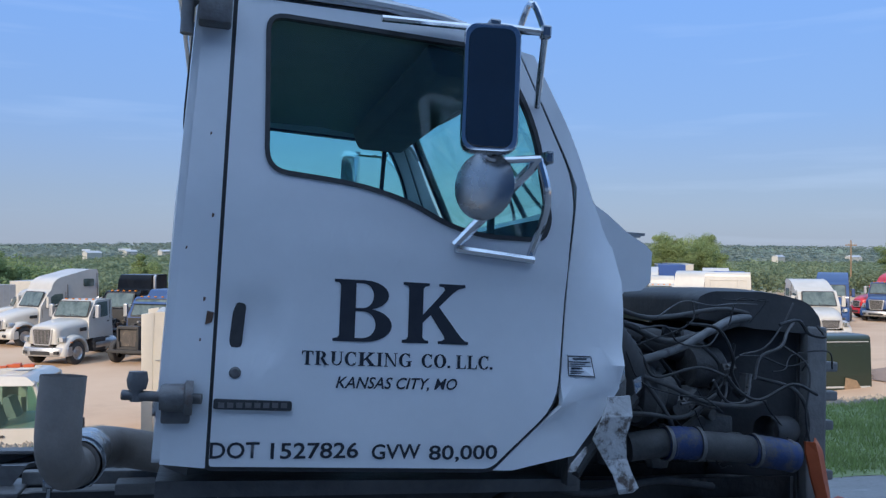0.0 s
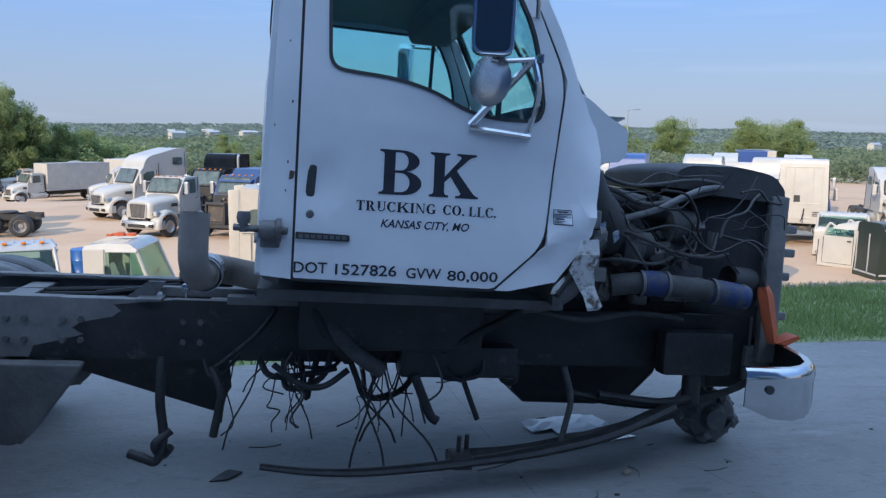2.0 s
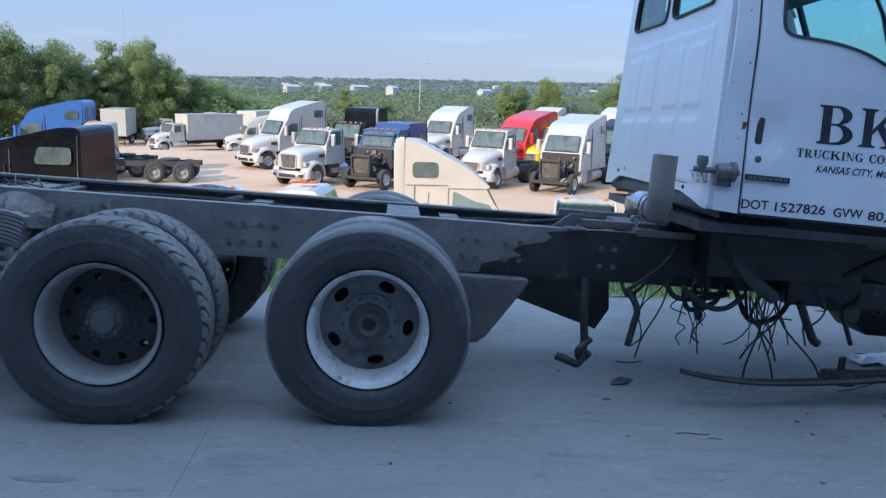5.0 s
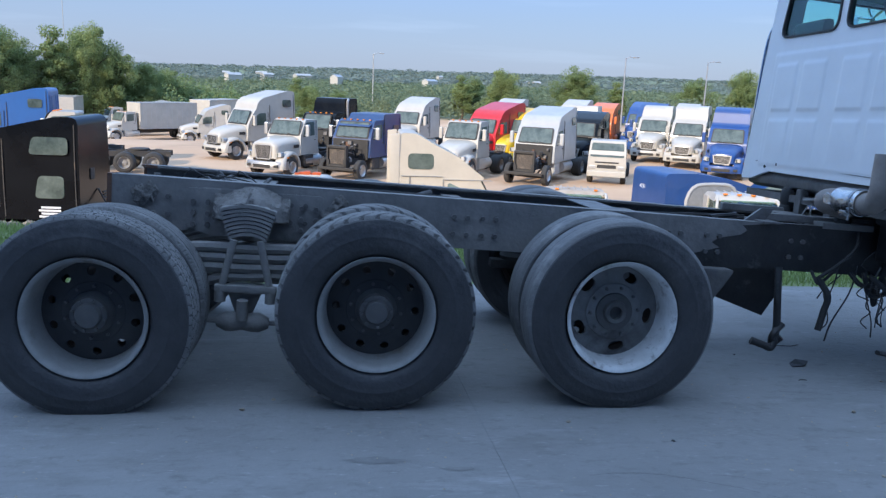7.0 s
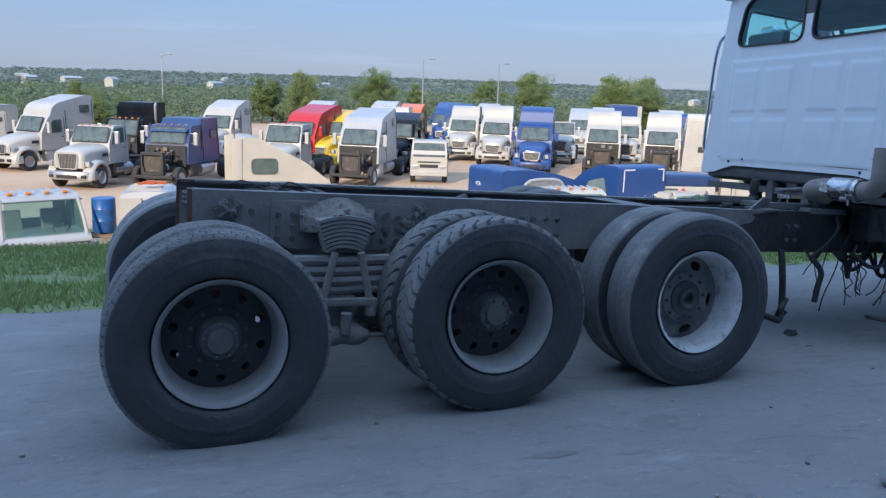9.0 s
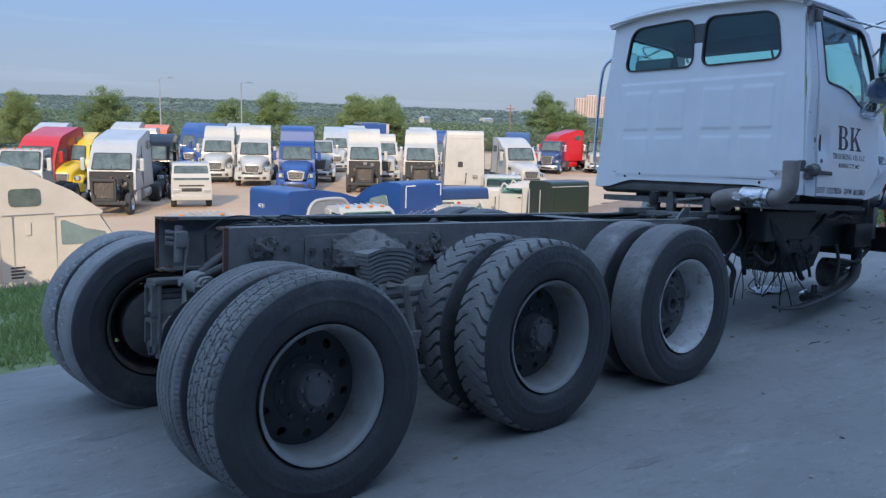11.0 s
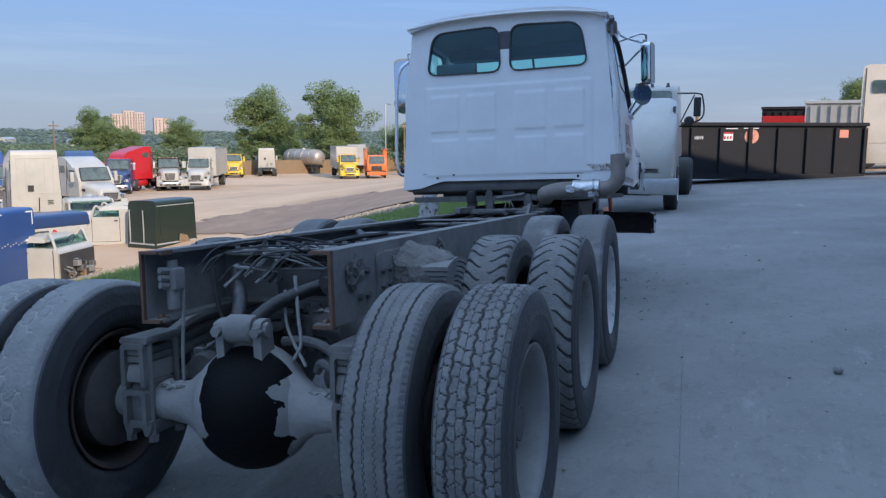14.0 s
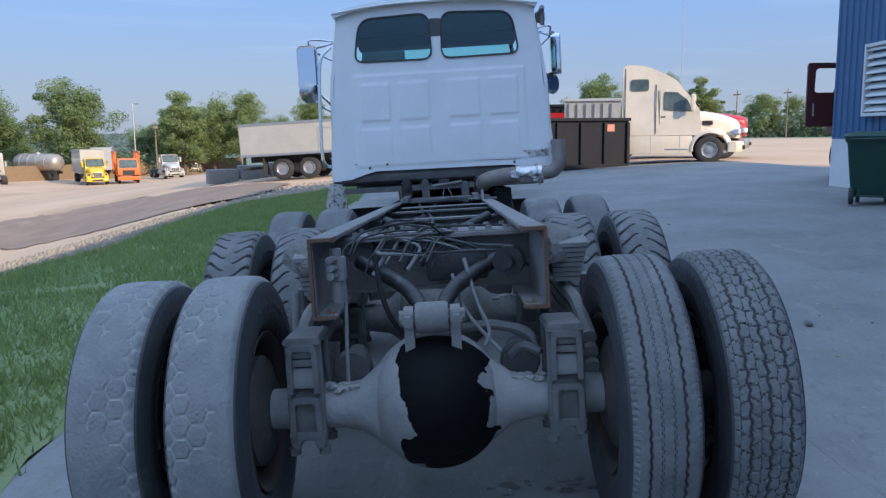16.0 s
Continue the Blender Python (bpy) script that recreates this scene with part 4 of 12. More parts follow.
dn = [[(p[0], p[1] * 0.985, p[2] - 0.035) for p in r][::-1] for r in rs]
rings(bm, [a + b for a, b in zip(up, dn)])
bmesh.ops.recalc_face_normals(bm, faces=bm.faces)
roof = part("roof", bm, WHITE, cab, "white roof with drip rail", smooth=True)
bm = bmesh.new()
for s in (-1, 1):
    tube(bm, [(-0.165, s * 0.905, 2.598), (0.3, s * 0.91, 2.600), (0.7, s * 0.905, 2.578), (0.98, s * 0.865, 2.49), (1.06, s * 0.86, 2.40)], 0.013, 6)
tube(bm, [(-0.170, -0.905, 2.595), (-0.176, -0.5, 2.645), (-0.178, 0, 2.663), (-0.176, 0.5, 2.650), (-0.170, 0.905, 2.603)], 0.010, 6)
part("drip_rail", bm, WHITE, roof)
for y in (-0.33, 0.0, 0.33):
    bm = bmesh.new()
    lathe(bm, [(0.0, 0.062), (0.028, 0.055), (0.05, 0.03), (0.058, 0.0)], 14, "z", (0.80, y, 2.665))
    for v in bm.verts:
        v.co.x = 0.80 + (v.co.x - 0.80) * 1.5
    part("marker_lamp", bm, AMBER, roof, "amber roof marker lamp", smooth=True)

# windscreen, pillars and wipers
def shield(u, v, d):
    y = u * (0.83 - 0.10 * v)
    x = 1.275 - 0.29 * v + 0.12 * (1 - u * u) * (1 - 0.3 * v) - d
    return (x, y, 1.985 + 0.535 * v)


bm = bmesh.new()
skin(bm, [(-1, 0), (1, 0), (1, 1), (-1, 1)], [], shield, 0.005, span(-1, 1, 0.2), (0.5,))
part("windscreen", bm, TEAL, cab, "tinted windscreen").visible_shadow = False
bm = bmesh.new()
for s in (-1, 1):
    tube(bm, [shield(s * 1.02, -0.05, -0.01), shield(s * 1.02, 0.5, -0.01), shield(s * 1.02, 1.05, -0.01)], 0.022, 8)
tube(bm, [shield(u, 1.03, 0.0) for u in (-1, -0.5, 0, 0.5, 1)], 0.03, 8)
tube(bm, [shield(u, -0.03, -0.01) for u in (-1, -0.5, 0, 0.5, 1)], 0.02, 8)
tube(bm, [shield(0, 0, 0.0), shield(0, 0.5, 0.0), shield(0, 1, 0.0)], 0.012, 6)
part("windscreen_frame", bm, SEAM, cab)
bm = bmesh.new()
for s in (-1, 1):
    tube(bm, [(1.41, s * 0.30, 1.97), shield(s * 0.2, 0.15, -0.03), shield(s * 0.05, 0.62, -0.02)], 0.008, 6)
pieces("wiper", bm, SEAM, cab)

# crumpled cowl below the windscreen
random.seed(3)
bm = bmesh.new()
rs = []
prof = [(1.25, 2.005), (1.34, 1.955), (1.43, 1.90), (1.515, 1.86), (1.545, 1.835), (1.545, 1.73), (1.50, 1.695), (1.42, 1.68), (1.38, 1.65), (1.30, 1.62), (1.2, 1.62), (1.2, 1.95)]
for k in range(25):
    y = -0.90 + 1.80 * k / 24
    f = 1 - abs(y / 0.9) ** 3 * 0.10
    ring = []
    for i, (x, z) in enumerate(prof):
        j = 0.018 * noise.noise(Vector((y * 7, i * 0.9, 4))) if 1 <= i <= 8 else 0
        ring.append((1.2 + (x - 1.2) * f + j + 0.05 * (1 - (y / 0.9) ** 2), y, z + j * 1.2))
    rs.append(ring)
rings(bm, rs)
bmesh.ops.recalc_face_normals(bm, faces=bm.faces)
part("cowl", bm, WHITE, cab, "dented white cowl panel", smooth=True)
bm = bmesh.new()
for k in range(9):
    y = -0.86 + k * 0.03
    box(bm, 1.40, 1.50, y, y + 0.016, 1.893 - 0.004 * k, 1.903 - 0.004 * k)
for k in range(3):
    box(bm, 1.555 - 0.05, 1.60 - 0.05, -0.80 + k * 0.05, -0.77 + k * 0.05, 1.76, 1.80, 0.006)
pieces("cowl_vent", bm, INGREY, cab)
# firewall
bm = bmesh.new()
box(bm, 1.18, 1.215, -0.95, 0.95, 1.02, 1.66)
box(bm, 1.215, 1.30, -0.35, 0.42, 1.15, 1.62, 0.03)
box(bm, 1.215, 1.36, -0.80, -0.55, 1.35, 1.58, 0.02)
part("firewall", bm, GREASE, cab)

# inside of the cab
bm = bmesh.new()
prism(bm, roundpoly([(0.78, 1.62), (0.80, 1.84), (0.98, 1.90), (1.20, 1.95), (1.22, 1.6)], 0.05, 4), -0.90, 0.90, "y")
part("dashboard", bm, INTERIOR, cab, smooth=True)
bm = bmesh.new()
skin(bm, [(-0.10, -0.86), (0.92, -0.84), (0.92, 0.84), (-0.10, 0.86)], [], lambda x, y, d: (x, y, 2.52 + 0.10 * (1 - abs(y / 0.9) ** 2.4) - 0.06 * sstep(0.5, 0.95, x) + d), 0.01, span(-0.1, 0.9, 0.2), span(-0.8, 0.8, 0.1))
part("headliner", bm, INGREY, cab, "grey headliner")
bm = bmesh.new()
prism(bm, roundpoly([(0.70, 2.42), (0.66, 2.53), (0.93, 2.47), (0.95, 2.42)], 0.03, 3), -0.78, 0.78, "y")
part("overhead_console", bm, INTERIOR, cab)
for y in (-0.48, 0.48):
    bm = bmesh.new()
    prism(bm, roundpoly([(0.02, 1.45), (0.02, 1.58), (0.50, 1.62), (0.55, 1.48)], 0.05, 4), y - 0.25, y + 0.25, "y", 0.03)
    prism(bm, roundpoly([(0.02, 1.50), (-0.07, 1.94), (0.03, 1.96), (0.15, 1.53)], 0.04, 4), y - 0.24, y + 0.24, "y", 0.03)
    if y > 0:
        prism(bm, roundpoly([(-0.08, 1.93), (-0.085, 2.27), (0.0, 2.28), (0.01, 1.95)], 0.09, 5), y - 0.19, y + 0.19, "y", 0.03)
    box(bm, 0.05, 0.45, y - 0.2, y + 0.2, 1.04, 1.47, 0.02)
    part("seat", bm, INTERIOR, cab, "dark cab seat", smooth=True)
bm = bmesh.new()
prism(bm, roundpoly([(-0.10, 1.05), (-0.12, 2.52), (-0.09, 2.52), (-0.07, 1.05)], 0.0), -0.05, 0.05, "y")
part("rear_pillar", bm, INTERIOR, cab)
bm = bmesh.new()
c = Vector((0.70, 0.47, 1.90))
tilt = Matrix.Rotation(radians(-28), 4, "Y")
prev = []
for k in range(33):
    a = 2 * math.pi * k / 32
    prev.append(c + tilt @ Vector((0.21 * math.cos(a), 0.21 * math.sin(a), 0)))
tube(bm, prev, 0.014, 8, 1)
for a in (0.3, 2.4, 4.5):
    cyl(bm, c + tilt @ Vector((0, 0, -0.03)), c + tilt @ Vector((0.2 * math.cos(a), 0.2 * math.sin(a), 0)), 0.011, n=6)
cyl(bm, c + tilt @ Vector((0, 0, -0.03)), c + Vector((0.22, 0, -0.30)), 0.03, n=10)
part("steering_wheel", bm, INTERIOR, cab, smooth=True)
bm = bmesh.new()
box(bm, 0.14, 1.05, 0.935, 0.955, 1.12, 1.80, 0.01)
box(bm, 0.14, 1.05, -0.955, -0.935, 1.12, 1.80, 0.01)
pieces("door_lining", bm, INTERIOR, cab)

# ---- lettering on the door ----
def letter_on_door(bm, x0, z0, dx=1.0, dz=0.0, name="lettering"):
    """Lays flat writing on the door, rising by dz per metre."""
    for v in bm.verts:
        x, z = x0 + v.co.x, z0 + v.co.y + v.co.x * dz
        v.co = Vector((x, -(half(x, z) + 0.004 - dent(x, z) + 0.0022 + v.co.z), z))
    bmesh.ops.recalc_face_normals(bm, faces=bm.faces)
    for f in bm.faces:
        if f.normal.y > 0:
            f.normal_flip()
    return part(name, bm, BLACKTXT, cab, "black lettering")


def serif_bk(ch):
    """A bold serif capital, 1 high, in the x, y plane: loops of outlines."""
    b = bmesh.new()
    def fill(loop, holes=()):
        es = []
        for lp in (loop, *holes):
            vs = [b.verts.new((x, y, 0)) for x, y in lp]
            es += [b.edges.new((vs[i], vs[(i + 1) % len(vs)])) for i in range(len(vs))]
        bmesh.ops.triangle_fill(b, edges=es, use_beauty=True)
    def arc(cx, cy, rx, ry, a0, a1, n=12):
        return [(cx + rx * math.cos(radians(a0 + (a1 - a0) * i / n)), cy + ry * math.sin(radians(a0 + (a1 - a0) * i / n))) for i in range(n + 1)]
    if ch == "B":
        fill([(0, 0), (0.34, 0), (0.34, 1), (0, 1), (0, 0.955), (0.07, 0.94), (0.10, 0.90), (0.10, 0.10), (0.07, 0.06), (0, 0.045)])
        for oc, ic in (((0.50, 0.27, 0.42, 0.27), (0.46, 0.275, 0.20, 0.215)), ((0.48, 0.76, 0.38, 0.24), (0.45, 0.745, 0.17, 0.20))):
            o = [(0.34, oc[1] - oc[3])] + arc(*oc, -90, 90) + [(0.34, oc[1] + oc[3])]
            q = [(0.34, ic[1] - ic[3])] + arc(*ic, -90, 90) + [(0.34, ic[1] + ic[3])]
            ov, qv = [b.verts.new((x, y, 0)) for x, y in o], [b.verts.new((x, y, 0)) for x, y in q]
            for i in range(len(ov) - 1):
                b.faces.new((ov[i], ov[i + 1], qv[i + 1], qv[i]))
    else:
        stem = [(0, 0), (0.44, 0), (0.44, 0.045), (0.37, 0.06), (0.34, 0.10), (0.34, 0.34), (0.47, 0.47), (0.70, 0.13), (0.71, 0.08), (0.66, 0.05), (0.60, 0.045), (0.60, 0), (1.12, 0),
                (1.12, 0.045), (1.06, 0.06), (0.99, 0.12), (0.61, 0.61), (0.83, 0.84), (0.93, 0.92), (1.05, 0.955), (1.05, 1), (0.60, 1), (0.60, 0.955), (0.68, 0.945), (0.70, 0.90), (0.66, 0.84), (0.34, 0.47),
                (0.34, 0.90), (0.37, 0.94), (0.44, 0.955), (0.44, 1), (0, 1), (0, 0.955), (0.07, 0.94), (0.10, 0.90), (0.10, 0.10), (0.07, 0.06), (0, 0.045)]
        fill(stem)
    return b


for ch, x0, w in (("B", 0.351, 0.184), ("K", 0.568, 0.218)):
    b = serif_bk(ch)
    for v in b.verts:
        v.co.x, v.co.y = v.co.x / (0.92 if ch == "B" else 1.12) * w, v.co.y * 0.190
    letter_on_door(b, x0, 1.489, dz=-0.006)

# serif capitals, 1 high: width, then bars (x0, y0, x1, y1), slants (four corners) and arcs (centre, outer and inner radii, from and to in degrees)
FOOT, HEAD = 0.055, 0.945
SERIF = {
    "T": (0.70, [(0.25, 0, 0.45, 1), (0, 0.925, 0.70, 1), (0.15, 0, 0.55, FOOT)], [((0, 0.70), (0.035, 0.70), (0.10, 0.93), (0, 0.93)), ((0.665, 0.70), (0.70, 0.70), (0.70, 0.93), (0.60, 0.93))], []),
    "R": (0.84, [(0.08, 0, 0.28, 1), (0, 0, 0.37, FOOT), (0, HEAD, 0.34, 1), (0.60, 0, 0.86, FOOT)], [((0.32, 0.50), (0.50, 0.50), (0.80, 0.0), (0.58, 0.0))], [(0.33, 0.735, 0.33, 0.265, 0.12, 0.205, -90, 90)]),
    "U": (0.78, [(0.09, 0.30, 0.29, 1), (0, HEAD, 0.38, 1), (0.63, 0.30, 0.70, 1), (0.55, HEAD, 0.78, 1)], [], [(0.395, 0.32, 0.305, 0.33, 0.19, 0.25, 180, 360)]),
    "C": (0.74, [(0.65, 0.66, 0.70, 0.99), (0.66, 0.10, 0.70, 0.26)], [], [(0.42, 0.5, 0.42, 0.515, 0.21, 0.44, 42, 318)]),
    "I": (0.38, [(0.09, 0, 0.29, 1), (0, 0, 0.38, FOOT), (0, HEAD, 0.38, 1)], [], []),
    "N": (0.84, [(0.09, 0, 0.15, 1), (0.69, 0, 0.75, 1), (0, 0, 0.24, FOOT), (0.60, HEAD, 0.84, 1)], [((0.0, 1), (0.22, 1), (0.76, 0.0), (0.66, 0.0))], []),
    "G": (0.84, [(0.64, 0.68, 0.69, 0.99), (0.57, 0.04, 0.76, 0.42), (0.47, 0.38, 0.84, 0.435)], [], [(0.42, 0.5, 0.42, 0.515, 0.21, 0.44, 42, 310)]),
    "O": (0.84, [], [], [(0.42, 0.5, 0.42, 0.515, 0.20, 0.44, 0, 360)]),
    "L": (0.68, [(0.08, 0, 0.28, 1), (0, 0, 0.66, 0.06), (0, HEAD, 0.38, 1)], [((0.56, 0.05), (0.66, 0.05), (0.68, 0.30), (0.645, 0.30))], []),
    ".": (0.18, [(0, 0, 0.18, 0.17)], [], []),
}


def serif_word(text, size, wide, x0, z0):
    """A word in serif capitals; each stroke lies a hair above the one before it."""
    b, at = bmesh.new(), 0.0
    for ch in text:
        if ch == "K":
            k = serif_bk("K")
            for v in k.verts:
                v.co.x += at
            merge(b, k)
            at += 1.16
            continue
        w, bars, slants, arcs = SERIF[ch]
        n = 0
        for quad in [((p, q), (r, q), (r, s), (p, s)) for p, q, r, s in bars] + slants:
            b.faces.new([b.verts.new((at + x, y, n * 0.00012)) for x, y in quad])
            n += 1
        for cx, cy, rx, ry, ix, iy, a0, a1 in arcs:
            ring = [[b.verts.new((at + cx + u * math.cos(radians(a0 + (a1 - a0) * i / 24)), cy + v * math.sin(radians(a0 + (a1 - a0) * i / 24)), n * 0.00012)) for i in range(25)] for u, v in ((rx, ry), (ix, iy))]
            for i in range(24):
                b.faces.new((ring[0][i], ring[0][i + 1], ring[1][i + 1], ring[1][i]))
        at += w + 0.10
    at -= 0.10
    for v in b.verts:
        v.co.x, v.co.y = v.co.x * wide / at, v.co.y * size
    letter_on_door(b, x0, z0, dz=-0.006)


serif_word("TRUCKING", 0.042, 0.342, 0.261, 1.416)
serif_word("CO.", 0.042, 0.094, 0.634, 1.414)
serif_word("LLC.", 0.042, 0.122, 0.748, 1.412)
letter_on_door(writing("KANSAS CITY, MO", 0.034, 0.386, 0.0006, 0.28), 0.367, 1.348, dz=-0.006)
letter_on_door(writing("DOT", 0.045, 0.140, 0.0009), 0.011, 1.142)
letter_on_door(writing("1527826", 0.045, 0.262, 0.0009), 0.184, 1.139)
letter_on_door(writing("GVW", 0.044, 0.154, 0.0009), 0.487, 1.134)
letter_on_door(writing("80,000", 0.043, 0.226, 0.0009), 0.668, 1.130)
# maker's plate, as plain bars
bm = bmesh.new()
skin(bm, roundpoly([(0.013, 1.284), (0.238, 1.279), (0.238, 1.307), (0.013, 1.313)], 0.006, 2), [], lambda x, z, d: (x, -(half(x, z) + 0.016 - dent(x, z) - d), z), 0.012, span(0, 0.25, 0.06))
plate = part("maker_plate", bm, SEAM, cab, "dark maker's plate with a raised bar")
bm = bmesh.new()
for k in range(8):
    x = 0.026 + k * 0.0257
    skin(bm, [(x, 1.2885), (x + 0.018, 1.288), (x + 0.018, 1.303), (x, 1.3035)], [], lambda x, z, d: (x, -(half(x, z) + 0.018 - dent(x, z) - d), z), 0.003)
pieces("bar", bm, STEEL, plate)
# inspection sticker ahead of the door
bm = bmesh.new()
on = lambda o: (lambda x, z, d: (x, -(half(x, z) + 0.028 * sstep(0.06, 0.0, abs((z - 1.09) - (x - 0.89) * 0.55 - 0.11)) + o - d), z))
SX, SZ = 1.128, 1.398
skin(bm, [(SX, SZ), (SX + 0.084, SZ - 0.006), (SX + 0.086, SZ + 0.062), (SX + 0.002, SZ + 0.068)], [], on(0.006), 0.004, (SX + 0.045,), (SZ + 0.03,))
stick = part("sticker", bm, PAPER, cab, "small printed white sticker")
for x0, x1, z0, z1 in ((0.001, 0.003, 0.0, 0.066), (0.081, 0.083, -0.004, 0.061), (0.003, 0.081, 0.0615, 0.0645), (0.003, 0.081, -0.002, 0.002), (0.018, 0.066, 0.052, 0.057), (0.006, 0.078, 0.043, 0.046), (0.006, 0.060, 0.036, 0.038), (0.004, 0.080, 0.030, 0.0318), (0.012, 0.072, 0.021, 0.026), (0.008, 0.074, 0.013, 0.0155), (0.008, 0.060, 0.0065, 0.009)):
    bm = bmesh.new()
    skin(bm, [(SX + x0, SZ + z0), (SX + x1, SZ + z0), (SX + x1, SZ + z1), (SX + x0, SZ + z1)], [], on(0.0085), 0.002)
    part("printing", bm, BLACKTXT, stick)

# latch bracket on the rear corner, lamp bracket at the roof, damage marks
bm = bmesh.new()
cyl(bm, (-0.24, -0.995, 1.318), (-0.02, -1.03, 1.312), 0.015, n=10)
lathe(bm, [(0.0, -0.045), (0.035, -0.045), (0.04, -0.03), (0.04, 0.02), (0.05, 0.025), (0.05, 0.045), (0, 0.045)], 16, "x", (-0.09, -1.03, 1.315))
cyl(bm, (-0.20, -1.0, 1.30), (-0.20, -1.0, 1.37), 0.018, n=12)
lathe(bm, [(0, 0.025), (0.025, 0.025), (0.03, 0.0), (0.025, -0.025), (0, -0.025)], 12, "z", (-0.20, -1.0, 1.36))
box(bm, -0.13, -0.05, -1.03, -0.99, 1.24, 1.29, 0.008)
part("side_latch", bm, STEEL, cab, "rusty bracket on the cab corner", smooth=True)
bm = bmesh.new()
box(bm, -0.10, 0.0, -0.985, -0.905, 2.44, 2.53, 0.012)
tube(bm, [(-0.11, -0.93, 2.50), (-0.15, -0.95, 2.53), (-0.18, -0.955, 2.55)], 0.022, 10)
cyl(bm, (-0.13, -0.955, 2.40), (-0.13, -0.955, 2.55), 0.020, n=10)
part("lamp_bracket", bm, STEEL, cab, smooth=True)
bm = bmesh.new()
for x, z, a in ((-0.012, 1.545, 0.012), (-0.03, 1.60, 0.004), (-0.02, 1.85, 0.004), (-0.04, 2.1, 0.003), (-0.09, 1.75, 0.003), (1.06, 1.73, 0.003), (-0.035, 1.48, 0.003)):
    skin(bm, [(x - a, z - a * 1.6), (x + a * 0.6, z - a), (x + a, z + a * 1.4), (x - a * 0.7, z + a * 1.8)], [], on(0.0025), 0.001)
pieces("chip", bm, RUST, cab, "chipped paint showing rust")

# grab rail on the far side, behind the cab
bm = bmesh.new()
tube(bm, [(-0.02, 1.01, 1.25), (-0.06, 1.09, 1.32), (-0.06, 1.09, 1.7), (-0.05, 1.06, 2.2), (-0.02, 0.96, 2.34)], 0.016, 8)
part("grab_rail", bm, CHROME, cab, smooth=True)


# ---- door mirrors ----
def door_mirror(s):
    g = new("door_mirror")
    g.parent = truck
    g["label"] = "tall chrome west-coast door mirror on a tubular bracket"
    Y = -1.16 if s < 0 else 1.305
    def P(x, dy, z):
        return (x, Y + s * dy, z)
    # head: rounded box facing backwards
    bm = bmesh.new()
    rs = []
    for x, k in ((0.775, 0.80), (0.770, 0.95), (0.785, 1.0), (0.835, 0.97), (0.860, 0.85), (0.872, 0.5)):
        o = roundpoly([(-0.095 * k, -0.215 * (k * 0.5 + 0.5)), (0.095 * k, -0.215 * (k * 0.5 + 0.5)), (0.095 * k, 0.215 * (k * 0.5 + 0.5)), (-0.095 * k, 0.215 * (k * 0.5 + 0.5))], 0.05 * k, 5)
        if s < 0:
            dd = 0.835 - x
            rs.append([(0.772 + a * 0.9 - dd * 0.22, Y - 0.01 - a * 0.2 - dd * 0.95, 2.27 + b * 0.92) for a, b in o])
        else:
            rs.append([(x - 0.07 + a * 0.20, Y + a * 1.12, 2.275 + b * 1.02) for a, b in o])
    rings(bm, rs)
    bmesh.ops.recalc_face_normals(bm, faces=bm.faces)
    part("mirror_head", bm, CHROME, g, "chrome mirror head", smooth=True)
    bm = bmesh.new()
    o = roundpoly([(-0.075, -0.195), (0.075, -0.195), (0.075, 0.195), (-0.075, 0.195)], 0.04, 5)
    if s < 0:
        rings(bm, [[(0.772 + a * 0.9 - q * 0.22, Y - 0.01 - a * 0.2 - q * 0.95, 2.27 + b * 0.92) for a, b in o] for q in (0.068, 0.058)])
    else:
        rings(bm, [[(0.692 + q + a * 0.20, Y + a * 1.12, 2.275 + b * 1.02) for a, b in o] for q in (0.0, 0.01)])
    part("mirror_glass", bm, MIRRORDARK if s < 0 else MIRROR, g)
    bm = bmesh.new()
    lathe(bm, [(0.0, -0.045), (0.04, -0.041), (0.08, -0.024), (0.100, 0.0), (0.108, 0.008), (0.10, 0.012), (0.05, 0.016), (0, 0.017)], 28, "x")
    rot = Matrix.Rotation(radians(40 if s < 0 else 185), 4, "Z") @ Matrix.Rotation(radians(180), 4, "Z")
    for v in bm.verts:
        v.co = rot @ v.co + (Vector((0.785, Y + 0.03, 1.985)) if s < 0 else Vector((0.69, Y - 0.01, 2.03)))
    part("spot_mirror", bm, STAINLESS, g, "round convex spot mirror", smooth=True)
    bm = bmesh.new()
    kn = P(0.96, -0.02, 2.085)
    low = (0.735, s * (half(0.735, 1.80) + 0.012), 1.805)
    low2 = (0.995, s * (half(0.995, 1.79) + 0.012), 1.785)
    top = (0.90, s * 0.93, 2.54)
    tube(bm, [low, kn], 0.017, 8, 1)
    lo_out = (low[0] - 0.005, low[1] + s * 0.016, low[2] - 0.012)
    hi_out = (low2[0] + 0.005, low2[1] + s * 0.016, low2[2] - 0.014)
    tube(bm, [lo_out, hi_out], 0.015, 8, 1)
    tube(bm, [low2, (0.99, Y - s * 0.02, 1.95), kn], 0.014, 8)
    tube(bm, [kn, P(0.80, 0, 2.065), P(0.76, 0, 2.085)], 0.0115, 8)
    tube(bm, [P(0.955, 0.0, 2.485), P(0.80, 0, 2.485)], 0.0115, 8, 1)
    tube(bm, [P(0.955, 0.0, 2.485), P(0.91, -0.02, 2.58), (0.95, s * 0.90, 2.53)], 0.011, 8)
    tube(bm, [P(0.955, 0.0, 2.485), (1.02, s * 0.95, 2.30)], 0.011, 8, 1)
    tube(bm, [(0.47, s * 0.945, 2.535), (0.80, s * 0.955, 2.545), P(0.955, 0, 2.485)], 0.012, 8)
    pieces("bracket_tube", bm, CHROME, g, smooth=True)
    bm = bmesh.new()
